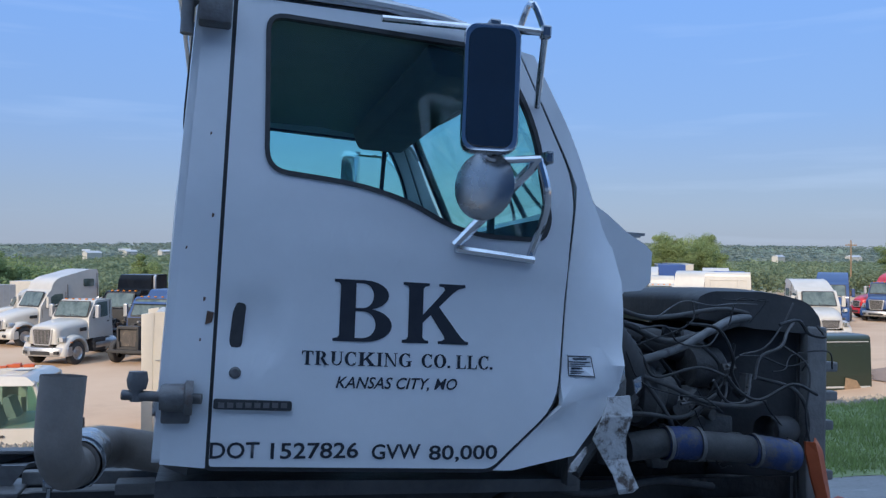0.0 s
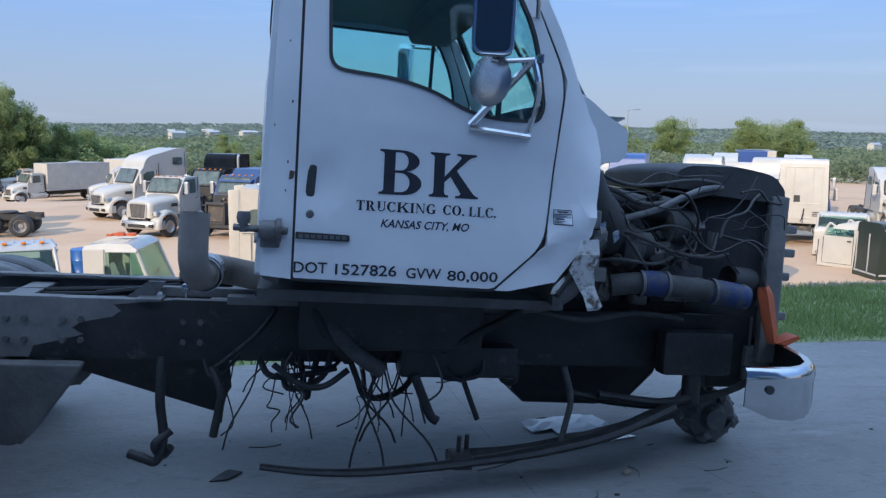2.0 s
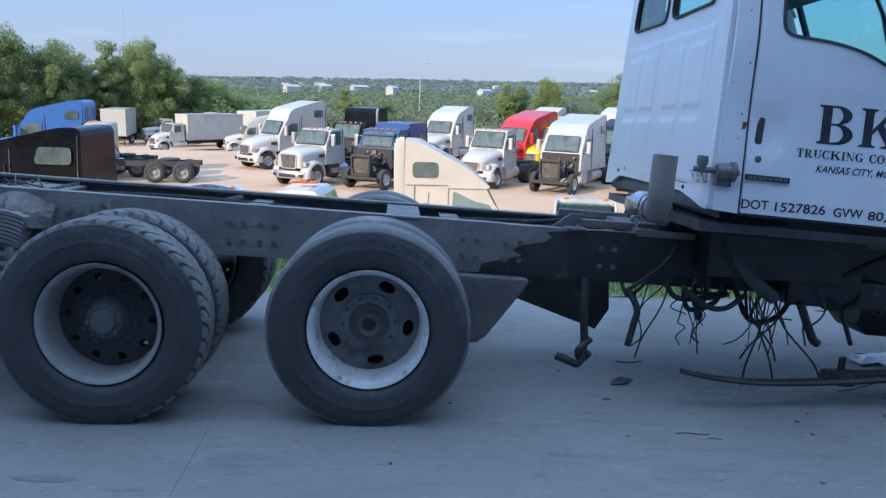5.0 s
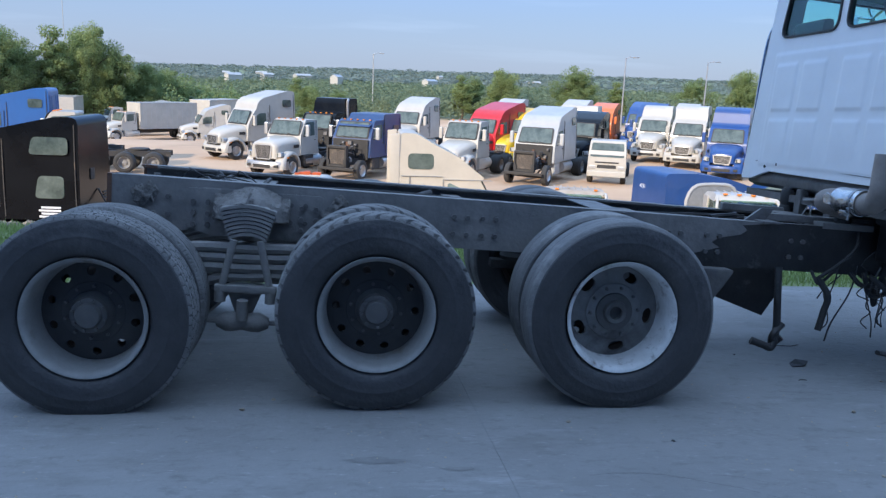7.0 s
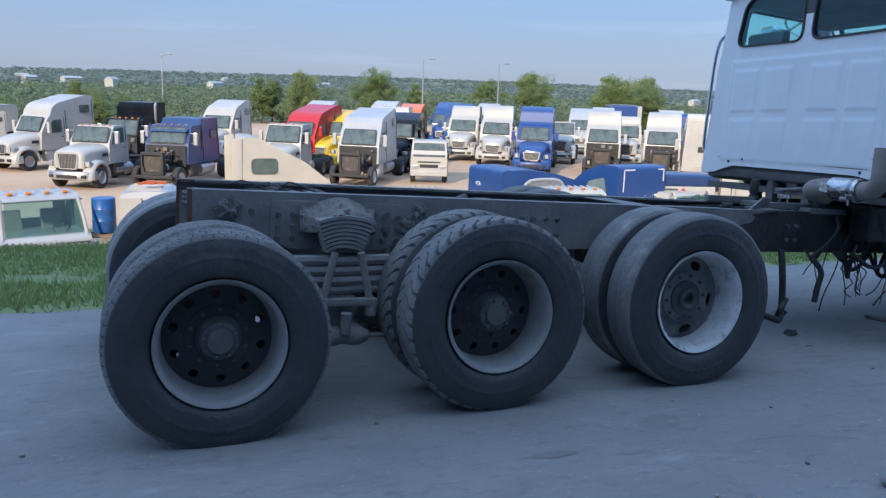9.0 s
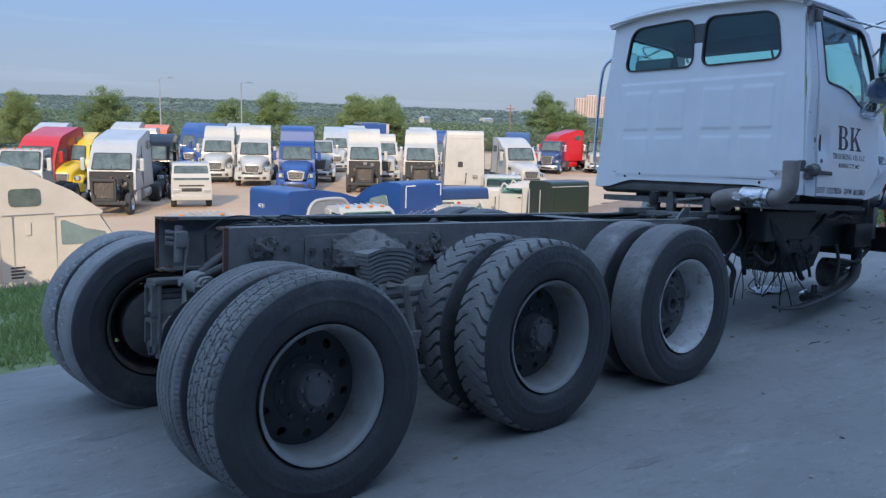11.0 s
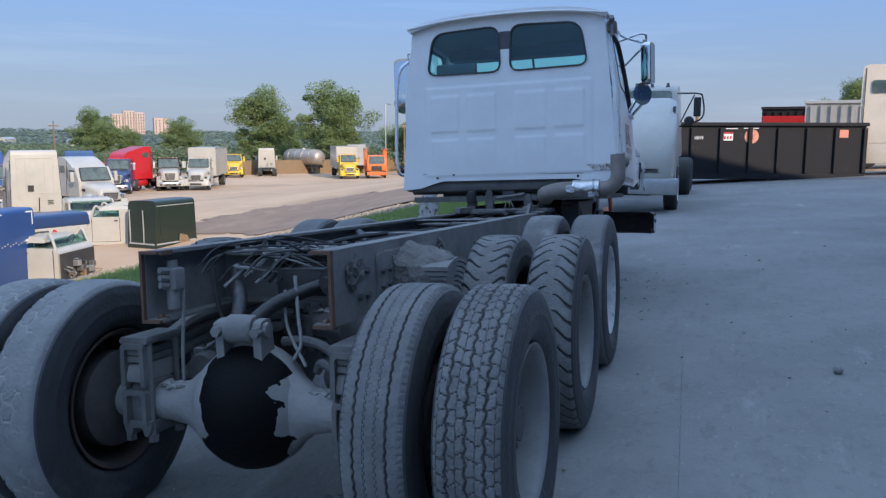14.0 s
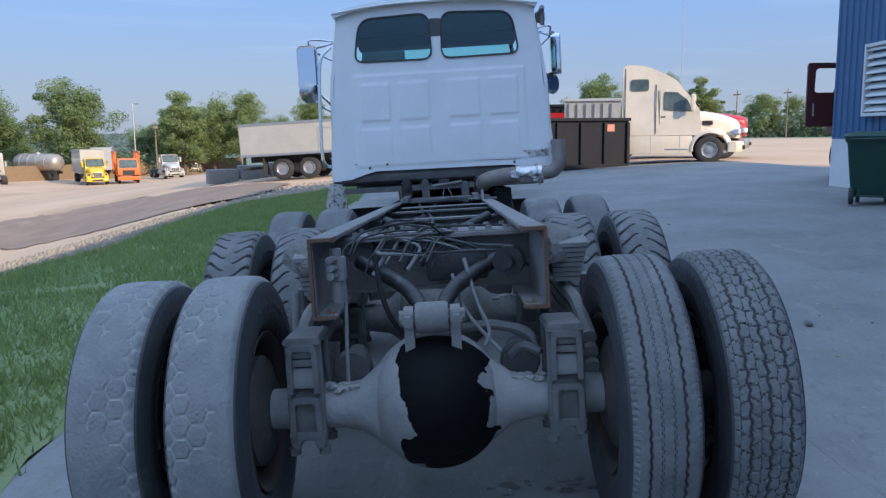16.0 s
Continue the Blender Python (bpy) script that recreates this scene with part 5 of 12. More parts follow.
    skin(bm, roundpoly([(0.72, 1.79), (0.74, 1.822), (0.78, 1.80), (1.0, 1.785), (1.005, 1.762), (0.9, 1.764)], 0.008, 2), [], lambda x, z, d: (x, s * (half(x, z) + 0.014 - d), z), 0.016, span(0.7, 1.0, 0.1))
    box(bm, 0.975, 1.0, min(Y - s * 0.06, Y), max(Y - s * 0.06, Y), 2.07, 2.11, 0.006)
    box(bm, 0.765, 0.80, Y - 0.02, Y + 0.02, 2.475, 2.50, 0.006)
    box(bm, 0.94, 0.97, Y - 0.018, Y + 0.018, 2.465, 2.505, 0.006)
    pieces("bracket_base", bm, STAINLESS, g)
    bm = bmesh.new()
    for x in (0.75, 0.88, 0.97):
        lathe(bm, [(0, 0.02), (0.008, 0.02), (0.009, 0.0)], 8, "y")
    for i, v in enumerate(bm.verts):
        k = i // (len(bm.verts) // 3)
        v.co = Vector(((0.75, 0.88, 0.97)[k] + v.co.x, s * (half(0.88, 1.78) + 0.016 + v.co.y), (1.797, 1.782, 1.775)[k] + v.co.z))
    pieces("bolt", bm, STEEL, g)
    return g


for s in (-1, 1):
    door_mirror(s)
# ---- chassis ----
RAILY, RAILC = 0.425, 0.030


def bolt_ring(bm, pts, r, h, out):
    """Hex heads at points, standing out along a direction."""
    d = Vector(out)
    for p in pts:
        cyl(bm, Vector(p), Vector(p) + d * h, r, r * 0.9, 6)


for y in (RAILC - RAILY, RAILC + RAILY):
    bm = bmesh.new()
    s = 1 if y > 0 else -1
    o = [(y, 0.903), (y - s * 0.085, 0.903), (y - s * 0.085, 0.891), (y - s * 0.012, 0.891), (y - s * 0.012, 0.627), (y - s * 0.085, 0.627), (y - s * 0.085, 0.615), (y, 0.615)]
    prism(bm, o, -4.55, 2.55, "x")
    rl = part("frame_rail", bm, FRAME, truck, "black greasy channel frame rail")
    bm = bmesh.new()
    prism(bm, [(a + s * 0.003, b + 0.003 * (1 if b > 0.75 else -1)) for a, b in o], -4.57, -4.545, "x")
    for q in range(9):
        blob(bm, (-4.53 + 0.012 * (q % 3), y - s * (0.004 + 0.009 * q), 0.615 + 0.006 * (q % 2)), (0.03, 0.012, 0.006 + 0.005 * (q % 3)), 0.6, 1, q)
    box(bm, -4.545, -4.47, min(y - s * 0.075, y - s * 0.087), max(y - s * 0.075, y - s * 0.087), 0.886, 0.907, 0.002)
    part("rusty_end", bm, RUST, rl, "rusty torch-cut rail end")
    # pale dusty strip; light caught along the top flange is painted into it
    bm = bmesh.new()
    box(bm, -4.53, -1.06, min(y, y - s * 0.082), max(y, y - s * 0.082), 0.9035, 0.906)
    part("lit_top", bm, DUSTY, rl, "dusty top flange, pale with painted-in caught light")
    bm = bmesh.new()
    edge = [(-0.62 - 0.05 * k - 0.16 * abs(math.sin(k * 2.3 + s)), 0.906 - 0.0295 * k) for k in range(1, 10)]
    prism(bm, [(-0.55, 0.906)] + edge + [(-1.20, 0.612), (2.53, 0.612), (2.53, 0.906)], min(y + s * 0.003, y - s * 0.02), max(y + s * 0.003, y - s * 0.02), "y")
    part("oil_crust", bm, BLACKIRON, rl, "black oily crust on the front of the rail")
    bm = bmesh.new()
    pts = []
    for gx in (-4.32, -3.56, -2.62, -2.45, -1.30, -1.05, -0.5):
        pts += [(gx + k * 0.08, y + s * 0.001, 0.70 + q * 0.10) for k in range(2) for q in range(2)]
    for gx in (-4.10, -4.02, -3.50, -3.42):
        pts += [(gx, y + s * 0.013, 0.655 + q * 0.065) for q in range(3)]
    bolt_ring(bm, pts, 0.017, 0.018, (0, s, 0))
    pieces("bolt_head", bm, GREASE, rl)
    # gusset plate over the suspension
    bm = bmesh.new()
    prism(bm, roundpoly([(-4.14, 0.86), (-3.38, 0.86), (-3.38, 0.64), (-3.50, 0.60), (-4.02, 0.60), (-4.14, 0.64)], 0.02, 3), min(y + s * 0.001, y + s * 0.013), max(y + s * 0.001, y + s * 0.013), "y")
    part("gusset_plate", bm, FRAME, rl)
    bm = bmesh.new()
    box(bm, -0.62, 1.2, y - s * 0.15 if s > 0 else y + 0.10, y - s * 0.10 if s > 0 else y + 0.15, 0.907, 0.955, 0.006)
    part("timber_strip", bm, FRAME, rl)

# crossmembers
for x, z0, z1 in ((-3.98, 0.63, 0.87), (-2.55, 0.64, 0.86), (-1.35, 0.64, 0.86), (-0.35, 0.62, 0.86), (0.9, 0.6, 0.70), (2.35, 0.60, 0.86)):
    bm = bmesh.new()
    o = [(x - 0.06, z1), (x + 0.06, z1), (x + 0.06, z1 - 0.012), (x + 0.006, z1 - 0.012), (x + 0.006, z0 + 0.012), (x + 0.06, z0 + 0.012), (x + 0.06, z0), (x - 0.06, z0), (x - 0.06, z0 + 0.012), (x - 0.006, z0 + 0.012), (x - 0.006, z1 - 0.012), (x - 0.06, z1 - 0.012)]
    prism(bm, o, RAILC - RAILY + 0.013, RAILC + RAILY - 0.013, "y")
    part("crossmember", bm, FRAME, truck)
bm = bmesh.new()
box(bm, -4.05, -3.70, -0.40, 0.40, 0.845, 0.865, 0.004)
for k in range(11):
    cyl(bm, (-4.0, -0.36 + k * 0.072, 0.865), (-4.0, -0.36 + k * 0.072, 0.885), 0.014, n=6)
    cyl(bm, (-3.75, -0.36 + k * 0.072, 0.865), (-3.75, -0.36 + k * 0.072, 0.885), 0.014, n=6)
part("deck_plate", bm, FRAME, truck, "dirty bolted crossmember plate")
# loose plates lying over the rails
bm = bmesh.new()
box(bm, -0.72, -0.60, -0.44, -0.20, 0.90, 0.915, 0.004, Matrix.Translation((0, 0, 0)))
prism(bm, [(-0.80, 0.889), (-0.68, 0.985), (-0.60, 0.985), (-0.66, 0.889)], -0.33, -0.31, "y")
box(bm, -1.75, -1.55, -0.40, 0.30, 0.893, 0.90, 0.003)
pieces("loose_plate", bm, STEEL, truck)

# ---- wheels: one rim or tyre mesh of each kind, shared by its wheels ----
R_T, W_T = 0.509, 0.242


def tread(kind, u, v):
    """Depth of the tread at turn u (0 to 1) and across v (-1 to 1)."""
    d, av = 0.0, abs(v)
    tri = lambda f: 4 * abs((u * f) % 1 - 0.5) - 1
    if kind == "rib":
        # two deep toothed grooves, two faint zigzags, nicks along the shoulders
        for c, amp, f, deep, w in ((-0.52, 0.026, 84, 0.009, 0.030), (0.52, 0.026, 84, 0.009, 0.030), (-0.18, 0.045, 126, 0.0036, 0.022), (0.18, 0.045, 126, 0.0036, 0.022)):
            d = max(d, deep * sstep(w * 1.5, w * 0.6, abs(v - c - amp * tri(f))))
        if av > 0.84:
            d = max(d, 0.005 * sstep(0.16, 0.08, abs((u * 126) % 1 - 0.5)))
    elif kind == "lug":
        # curved lugs: a hooked groove that sweeps in from each shoulder and widens outwards
        ph = (u * 40 + 0.62 * (1 - av) ** 0.8 + 0.16 * math.sin(av * 5.5) + (0.5 if v > 0 else 0.0)) % 1
        if av > 0.10:
            w = 0.035 + 0.085 * max(0.0, av - 0.25)
            d = (0.006 + 0.008 * av) * sstep(w * 1.7, w * 0.7, abs(ph - 0.5)) * sstep(0.10, 0.22, av)
    elif kind in ("comb", "block"):
        # six-sided blocks half worn away, or long worn blocks between zigzag cracks
        n, rows = (46, 4) if kind == "comb" else (62, 7)
        a, b = u * n, (v + 1) * rows / 2
        best = []
        for j in range(int(b) - 1, int(b) + 3):
            o = 0.5 * (j % 2)
            for i in range(int(a - o) - 1, int(a - o) + 3):
                jx = (0.30 if kind == "block" else 0.08) * math.sin((i % n) * 12.9 + j * 7.7)
                jy = (0.16 if kind == "block" else 0.06) * math.sin((i % n) * 5.3 + j * 3.1)
                best.append(math.hypot((a - i - o + jx) * (0.85 if kind == "block" else 1.0), (b - j + jy) * (0.9 if kind == "comb" else 1.25)))
        best.sort()
        gap = best[1] - best[0]
        if kind == "comb":
            worn = sstep(-0.25, 0.30, noise.noise(Vector((math.cos(u * 6.2832) * 2.2, math.sin(u * 6.2832) * 2.2, v * 1.4))) + 0.45 * v)
            d = 0.0055 * sstep(0.17, 0.07, gap) * sstep(1.02, 0.9, av) * worn
            if v > 0.80:
                d = max(d, 0.006 * sstep(0.14, 0.06, abs((u * 46) % 1 - 0.5)))
        else:
            d = 0.0045 * sstep(0.12, 0.04, gap)
            for c in (-0.57, 0.0, 0.57):
                d = max(d, 0.0075 * sstep(0.05, 0.02, abs(v - c - 0.045 * tri(62))))
    else:
        for c in (-0.55, 0.0, 0.55):
            d = max(d, 0.003 * sstep(0.05, 0.02, abs(v - c)))
    return d


def tyre_mesh(kind):
    bm = bmesh.new()
    nu, nv = {"worn": (150, 24), "comb": (432, 50), "block": (520, 64), "lug": (560, 60), "rib": (504, 72)}[kind]
    hw = W_T / 2
    cols = []
    for i in range(nu):
        u = i / nu
        a = 2 * math.pi * u
        col = []
        for j in range(nv + 1):
            v = -1 + 2 * j / nv
            r = R_T - 0.008 * abs(v) ** 3 - 0.014 * max(0.0, (abs(v) - 0.82) / 0.18) ** 2 - tread(kind, u, v)
            col.append(bm.verts.new((r * math.cos(a), v * (hw - 0.012), r * math.sin(a))))
        cols.append(col)
    for i in range(nu):
        a, b = cols[i], cols[(i + 1) % nu]
        for j in range(nv):
            bm.faces.new((a[j], a[j + 1], b[j + 1], b[j]))
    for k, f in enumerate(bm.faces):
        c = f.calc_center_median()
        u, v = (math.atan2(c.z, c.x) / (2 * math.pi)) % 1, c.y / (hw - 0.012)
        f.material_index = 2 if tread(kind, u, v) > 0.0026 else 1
    for s in (-1, 1):
        # shoulder, stepped sidewall rings, bulge and bead
        lathe(bm, [(R_T - 0.034, s * (hw - 0.014)), (R_T - 0.022, s * (hw - 0.0121)), (R_T - 0.027, s * (hw - 0.005)), (R_T - 0.038, s * (hw - 0.001)), (0.462, s * (hw + 0.001)), (0.459, s * (hw + 0.0025)), (0.440, s * (hw + 0.0045)),
                   (0.405, s * (hw + 0.008)), (0.402, s * (hw + 0.0092)), (0.396, s * (hw + 0.0092)), (0.393, s * (hw + 0.008)), (0.375, s * (hw + 0.008)), (0.350, s * (hw + 0.0045)), (0.338, s * (hw + 0.001)), (0.325, s * (hw - 0.006)), (0.312, s * (hw - 0.015)), (0.304, s * (hw - 0.024)), (0.297, s * (hw - 0.04)), (0.285, s * (hw - 0.06))], 96, "y")
    bmesh.ops.recalc_face_normals(bm, faces=bm.faces)
    me = bpy.data.meshes.new("tyre")
    bm.to_mesh(me)
    bm.free()
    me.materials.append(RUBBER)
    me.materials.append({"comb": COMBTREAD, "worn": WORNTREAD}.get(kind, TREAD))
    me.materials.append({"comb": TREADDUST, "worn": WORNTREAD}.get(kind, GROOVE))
    me.polygons.foreach_set("use_smooth", [True] * len(me.polygons))
    me.set_sharp_from_angle(angle=radians(30))
    return me


def holed_ring(bm, r0, r1, y0, y1, holes, rx, ry, rc, n=16):
    """A dished disc from r0 to r1 with round hand holes."""
    for k in range(holes):
        a0, a1 = 2 * math.pi * k / holes, 2 * math.pi * (k + 1) / holes
        am = (a0 + a1) / 2
        outer = []
        q = n // 4
        for i in range(q):
            outer.append((r0, a0 + (a1 - a0) * i / q))
        for i in range(q):
            outer.append((r0 + (r1 - r0) * i / q, a1))
        for i in range(q):
            outer.append((r1, a1 + (a0 - a1) * i / q))
        for i in range(q):
            outer.append((r1 + (r0 - r1) * i / q, a0))
        def at(r, a, d=0.0):
            return bm.verts.new((r * math.cos(a), y0 + (y1 - y0) * (r - r0) / (r1 - r0) + d, r * math.sin(a)))
        ov = [at(r, a) for r, a in outer]
        hv, hb = [], []
        for i in range(n):
            r, a = outer[i]
            th = math.atan2((r - rc), (a - am) * rc)
            hr, ha = rc + ry * math.sin(th), am + rx * math.cos(th) / rc
            hv.append(at(hr, ha))
            hb.append(at(hr, ha, 0.02))
        for i in range(n):
            j = (i + 1) % n
            bm.faces.new((ov[i], ov[j], hv[j], hv[i]))
            bm.faces.new((hv[i], hv[j], hb[j], hb[i]))
    bmesh.ops.remove_doubles(bm, verts=bm.verts, dist=0.0004)


def rim_meshes(kind):
    """Barrel and disc of an outer dual wheel seen from outside, -y out."""
    hw = W_T / 2
    bm = bmesh.new()
    lathe(bm, [(0.288, -hw + 0.050), (0.292, -hw + 0.026), (0.298, -hw + 0.016), (0.297, -hw + 0.010), (0.289, -hw + 0.012), (0.278, -hw + 0.022), (0.270, -hw + 0.040), (0.266, -hw + 0.085), (0.262, -hw + 0.12), (0.254, -hw + 0.17), (0.252, 0.07)], 72, "y")
    lathe(bm, [(0.262, 0.06), (0.268, hw - 0.04), (0.290, hw - 0.02), (0.297, hw - 0.012)], 48, "y")
    bmesh.ops.recalc_face_normals(bm, faces=bm.faces)
    def done(bm, name, mat):
        me = bpy.data.meshes.new(name)
        bm.to_mesh(me)
        bm.free()
        me.materials.append(mat)
        me.polygons.foreach_set("use_smooth", [True] * len(me.polygons))
        me.set_sharp_from_angle(angle=radians(35))
        return me
    barrel = done(bm, "rim", {"grey": RIMGREY, "white": RIMWHITE, "rust": RIMRUST}[kind])
    bm = bmesh.new()
    if kind != "white":
        holed_ring(bm, 0.155, 0.253, 0.045, 0.068, 10, 0.022, 0.022, 0.205)
    else:
        holed_ring(bm, 0.150, 0.253, 0.050, 0.070, 5, 0.043, 0.030, 0.200, 20)
    lathe(bm, [(0.156, 0.0455), (0.15, 0.040), (0.10, 0.036), (0.09, 0.036)], 40, "y")
    bmesh.ops.recalc_face_normals(bm, faces=bm.faces)
    disc = done(bm, "disc", RIMFLAKE if kind == "white" else DISCDARK)
    bm = bmesh.new()
    if kind != "white":
        lathe(bm, [(0.0, -0.062), (0.055, -0.060), (0.062, -0.052), (0.064, -0.040), (0.086, -0.036), (0.090, -0.028), (0.090, 0.0), (0.105, 0.02), (0.11, 0.04)], 32, "y")
    else:
        lathe(bm, [(0.0, 0.03), (0.035, 0.03), (0.036, -0.002), (0.055, -0.008), (0.062, -0.004), (0.066, 0.02), (0.10, 0.026), (0.105, 0.045)], 32, "y")
    bmesh.ops.recalc_face_normals(bm, faces=bm.faces)
    hub = done(bm, "hub", RIMDARK)
    return barrel, disc, hub


TYRES = {k: tyre_mesh(k) for k in ("rib", "lug", "worn", "comb", "block")}
RIMS = {k: rim_meshes(k) for k in ("grey", "white", "rust")}
bm = bmesh.new()
cyl(bm, (0, 0, 0), (0, -0.028, 0), 0.016, 0.0145, 6)
NUT = bpy.data.meshes.new("wheel_nut")
bm.to_mesh(NUT)
bm.free()
NUT.materials.append(RIMDARK)


def add_wheel(x, y, z, tk, rk, out, spin=0.0, inner=False, lbl=""):
    """A wheel under the truck; out: the way its outer face looks along y."""
    g = new("wheel")
    g.parent = truck
    g.matrix_basis = Matrix.Translation((x, y, z)) @ (Matrix.Rotation(math.pi, 4, "Z") if (out > 0) != inner else Matrix()) @ Matrix.Rotation(spin, 4, "Y")
    if lbl:
        g["label"] = lbl
    for nm, me in (("tyre", TYRES[tk]), ("rim", RIMS[rk][0]), ("disc", RIMS[rk][1])) + ((("hub", RIMS[rk][2]),) if not inner else ()):
        o = new(nm, me)
        o.parent = g
    if not inner:
        ring = [(0.132, 0.042, math.pi / 5 * k + 0.2, 0.6) for k in range(10)] + ([(0.076, -0.034, math.pi / 4 * k, 0.65) for k in range(8)] if rk == "grey" else [])
        for r, yy, a, sc in ring:
            o = new("wheel_nut", NUT)
            o.parent = g
            o.location, o.scale = (r * math.cos(a), yy, r * math.sin(a)), (sc, sc, sc)
    return g


AX = ((-1.790, 0.414, "worn", "white", 1.030), (-3.070, 0.360, "lug", "grey", 1.046), (-4.462, 0.266, "rib", "grey", 1.056))
LBL = {"worn": "bald dusty tyre on a chipped white rim", "lug": "deep-lugged drive tyre on a dull grey rim", "rib": "dusty ribbed tyre on a dull grey rim", "comb": "worn tyre with six-sided tread blocks on a grey rim", "block": "cracked dusty block-tread tyre on a dull grey rim"}
for x, z, tk, rk, off in AX:
    for s in (-1, 1):
        ko, ki = tk, tk
        if tk == "rib":
            ko, ki = ("comb", "comb") if s > 0 else ("block", "rib")
        add_wheel(x, 0.035 + s * off, z, ko, rk, s, spin=0.3 * x, lbl=LBL[ko])
        add_wheel(x, 0.035 + s * (off - (0.338 if tk == "lug" else 0.318)), z, ki, "rust", s, spin=0.5 + x, inner=True, lbl=LBL[tk])

# ---- drive axles ----
def oil_on(mat_name):
    """Dusty grey casting with a black oil spill over its middle."""
    m = surf(mat_name, (0.30, 0.29, 0.275), (0.20, 0.195, 0.19), 6, (0.7, 0.9), bump=0.25, bscale=40)
    N, L = m.node_tree.nodes, m.node_tree.links
    b = N["Principled BSDF"]
    tc, nz, sep = N.new("ShaderNodeTexCoord"), N.new("ShaderNodeTexNoise"), N.new("ShaderNodeSeparateXYZ")
    nz.inputs["Scale"].default_value, nz.inputs["Detail"].default_value = 6.5, 7
    L.new(tc.outputs["Object"], nz.inputs["Vector"])
    L.new(tc.outputs["Object"], sep.inputs[0])
    def mth(op, a, c=None):
        n = N.new("ShaderNodeMath")
        n.operation = op
        for i, v in enumerate((a, c)):
            if v is None:
                continue
            if isinstance(v, (int, float)):
                n.inputs[i].default_value = v
            else:
                L.new(v, n.inputs[i])
        return n.outputs[0]
    off = mth("ABSOLUTE", mth("SUBTRACT", sep.outputs[1], -0.035))
    edge = mth("ADD", off, mth("MULTIPLY", mth("SUBTRACT", nz.outputs[0], 0.5), 0.30))
    mask = mth("LESS_THAN", edge, 0.15)
    back = mth("LESS_THAN", sep.outputs[0], -0.02)
    mask = mth("MULTIPLY", mask, back)
    mx = N.new("ShaderNodeMix")
    mx.data_type = "RGBA"
    L.new(mask, mx.inputs[0])
    L.new(b.inputs["Base Color"].links[0].from_socket, mx.inputs[6])
    mx.inputs[7].default_value = (0.004, 0.004, 0.0045, 1)
    L.new(mx.outputs[2], b.inputs["Base Color"])
    rm = N.new("ShaderNodeMix")
    L.new(mask, rm.inputs[0])
    L.new(b.inputs["Roughness"].links[0].from_socket, rm.inputs[2])
    rm.inputs[3].default_value = 0.62
    L.new(rm.outputs[0], b.inputs["Roughness"])
    sp = N.new("ShaderNodeMix")
    L.new(mask, sp.inputs[0])
    sp.inputs[2].default_value, sp.inputs[3].default_value = 0.5, 0.12
    L.new(sp.outputs[0], b.inputs["Specular IOR Level"])
    return m


OILY = oil_on("oily_axle_casting")


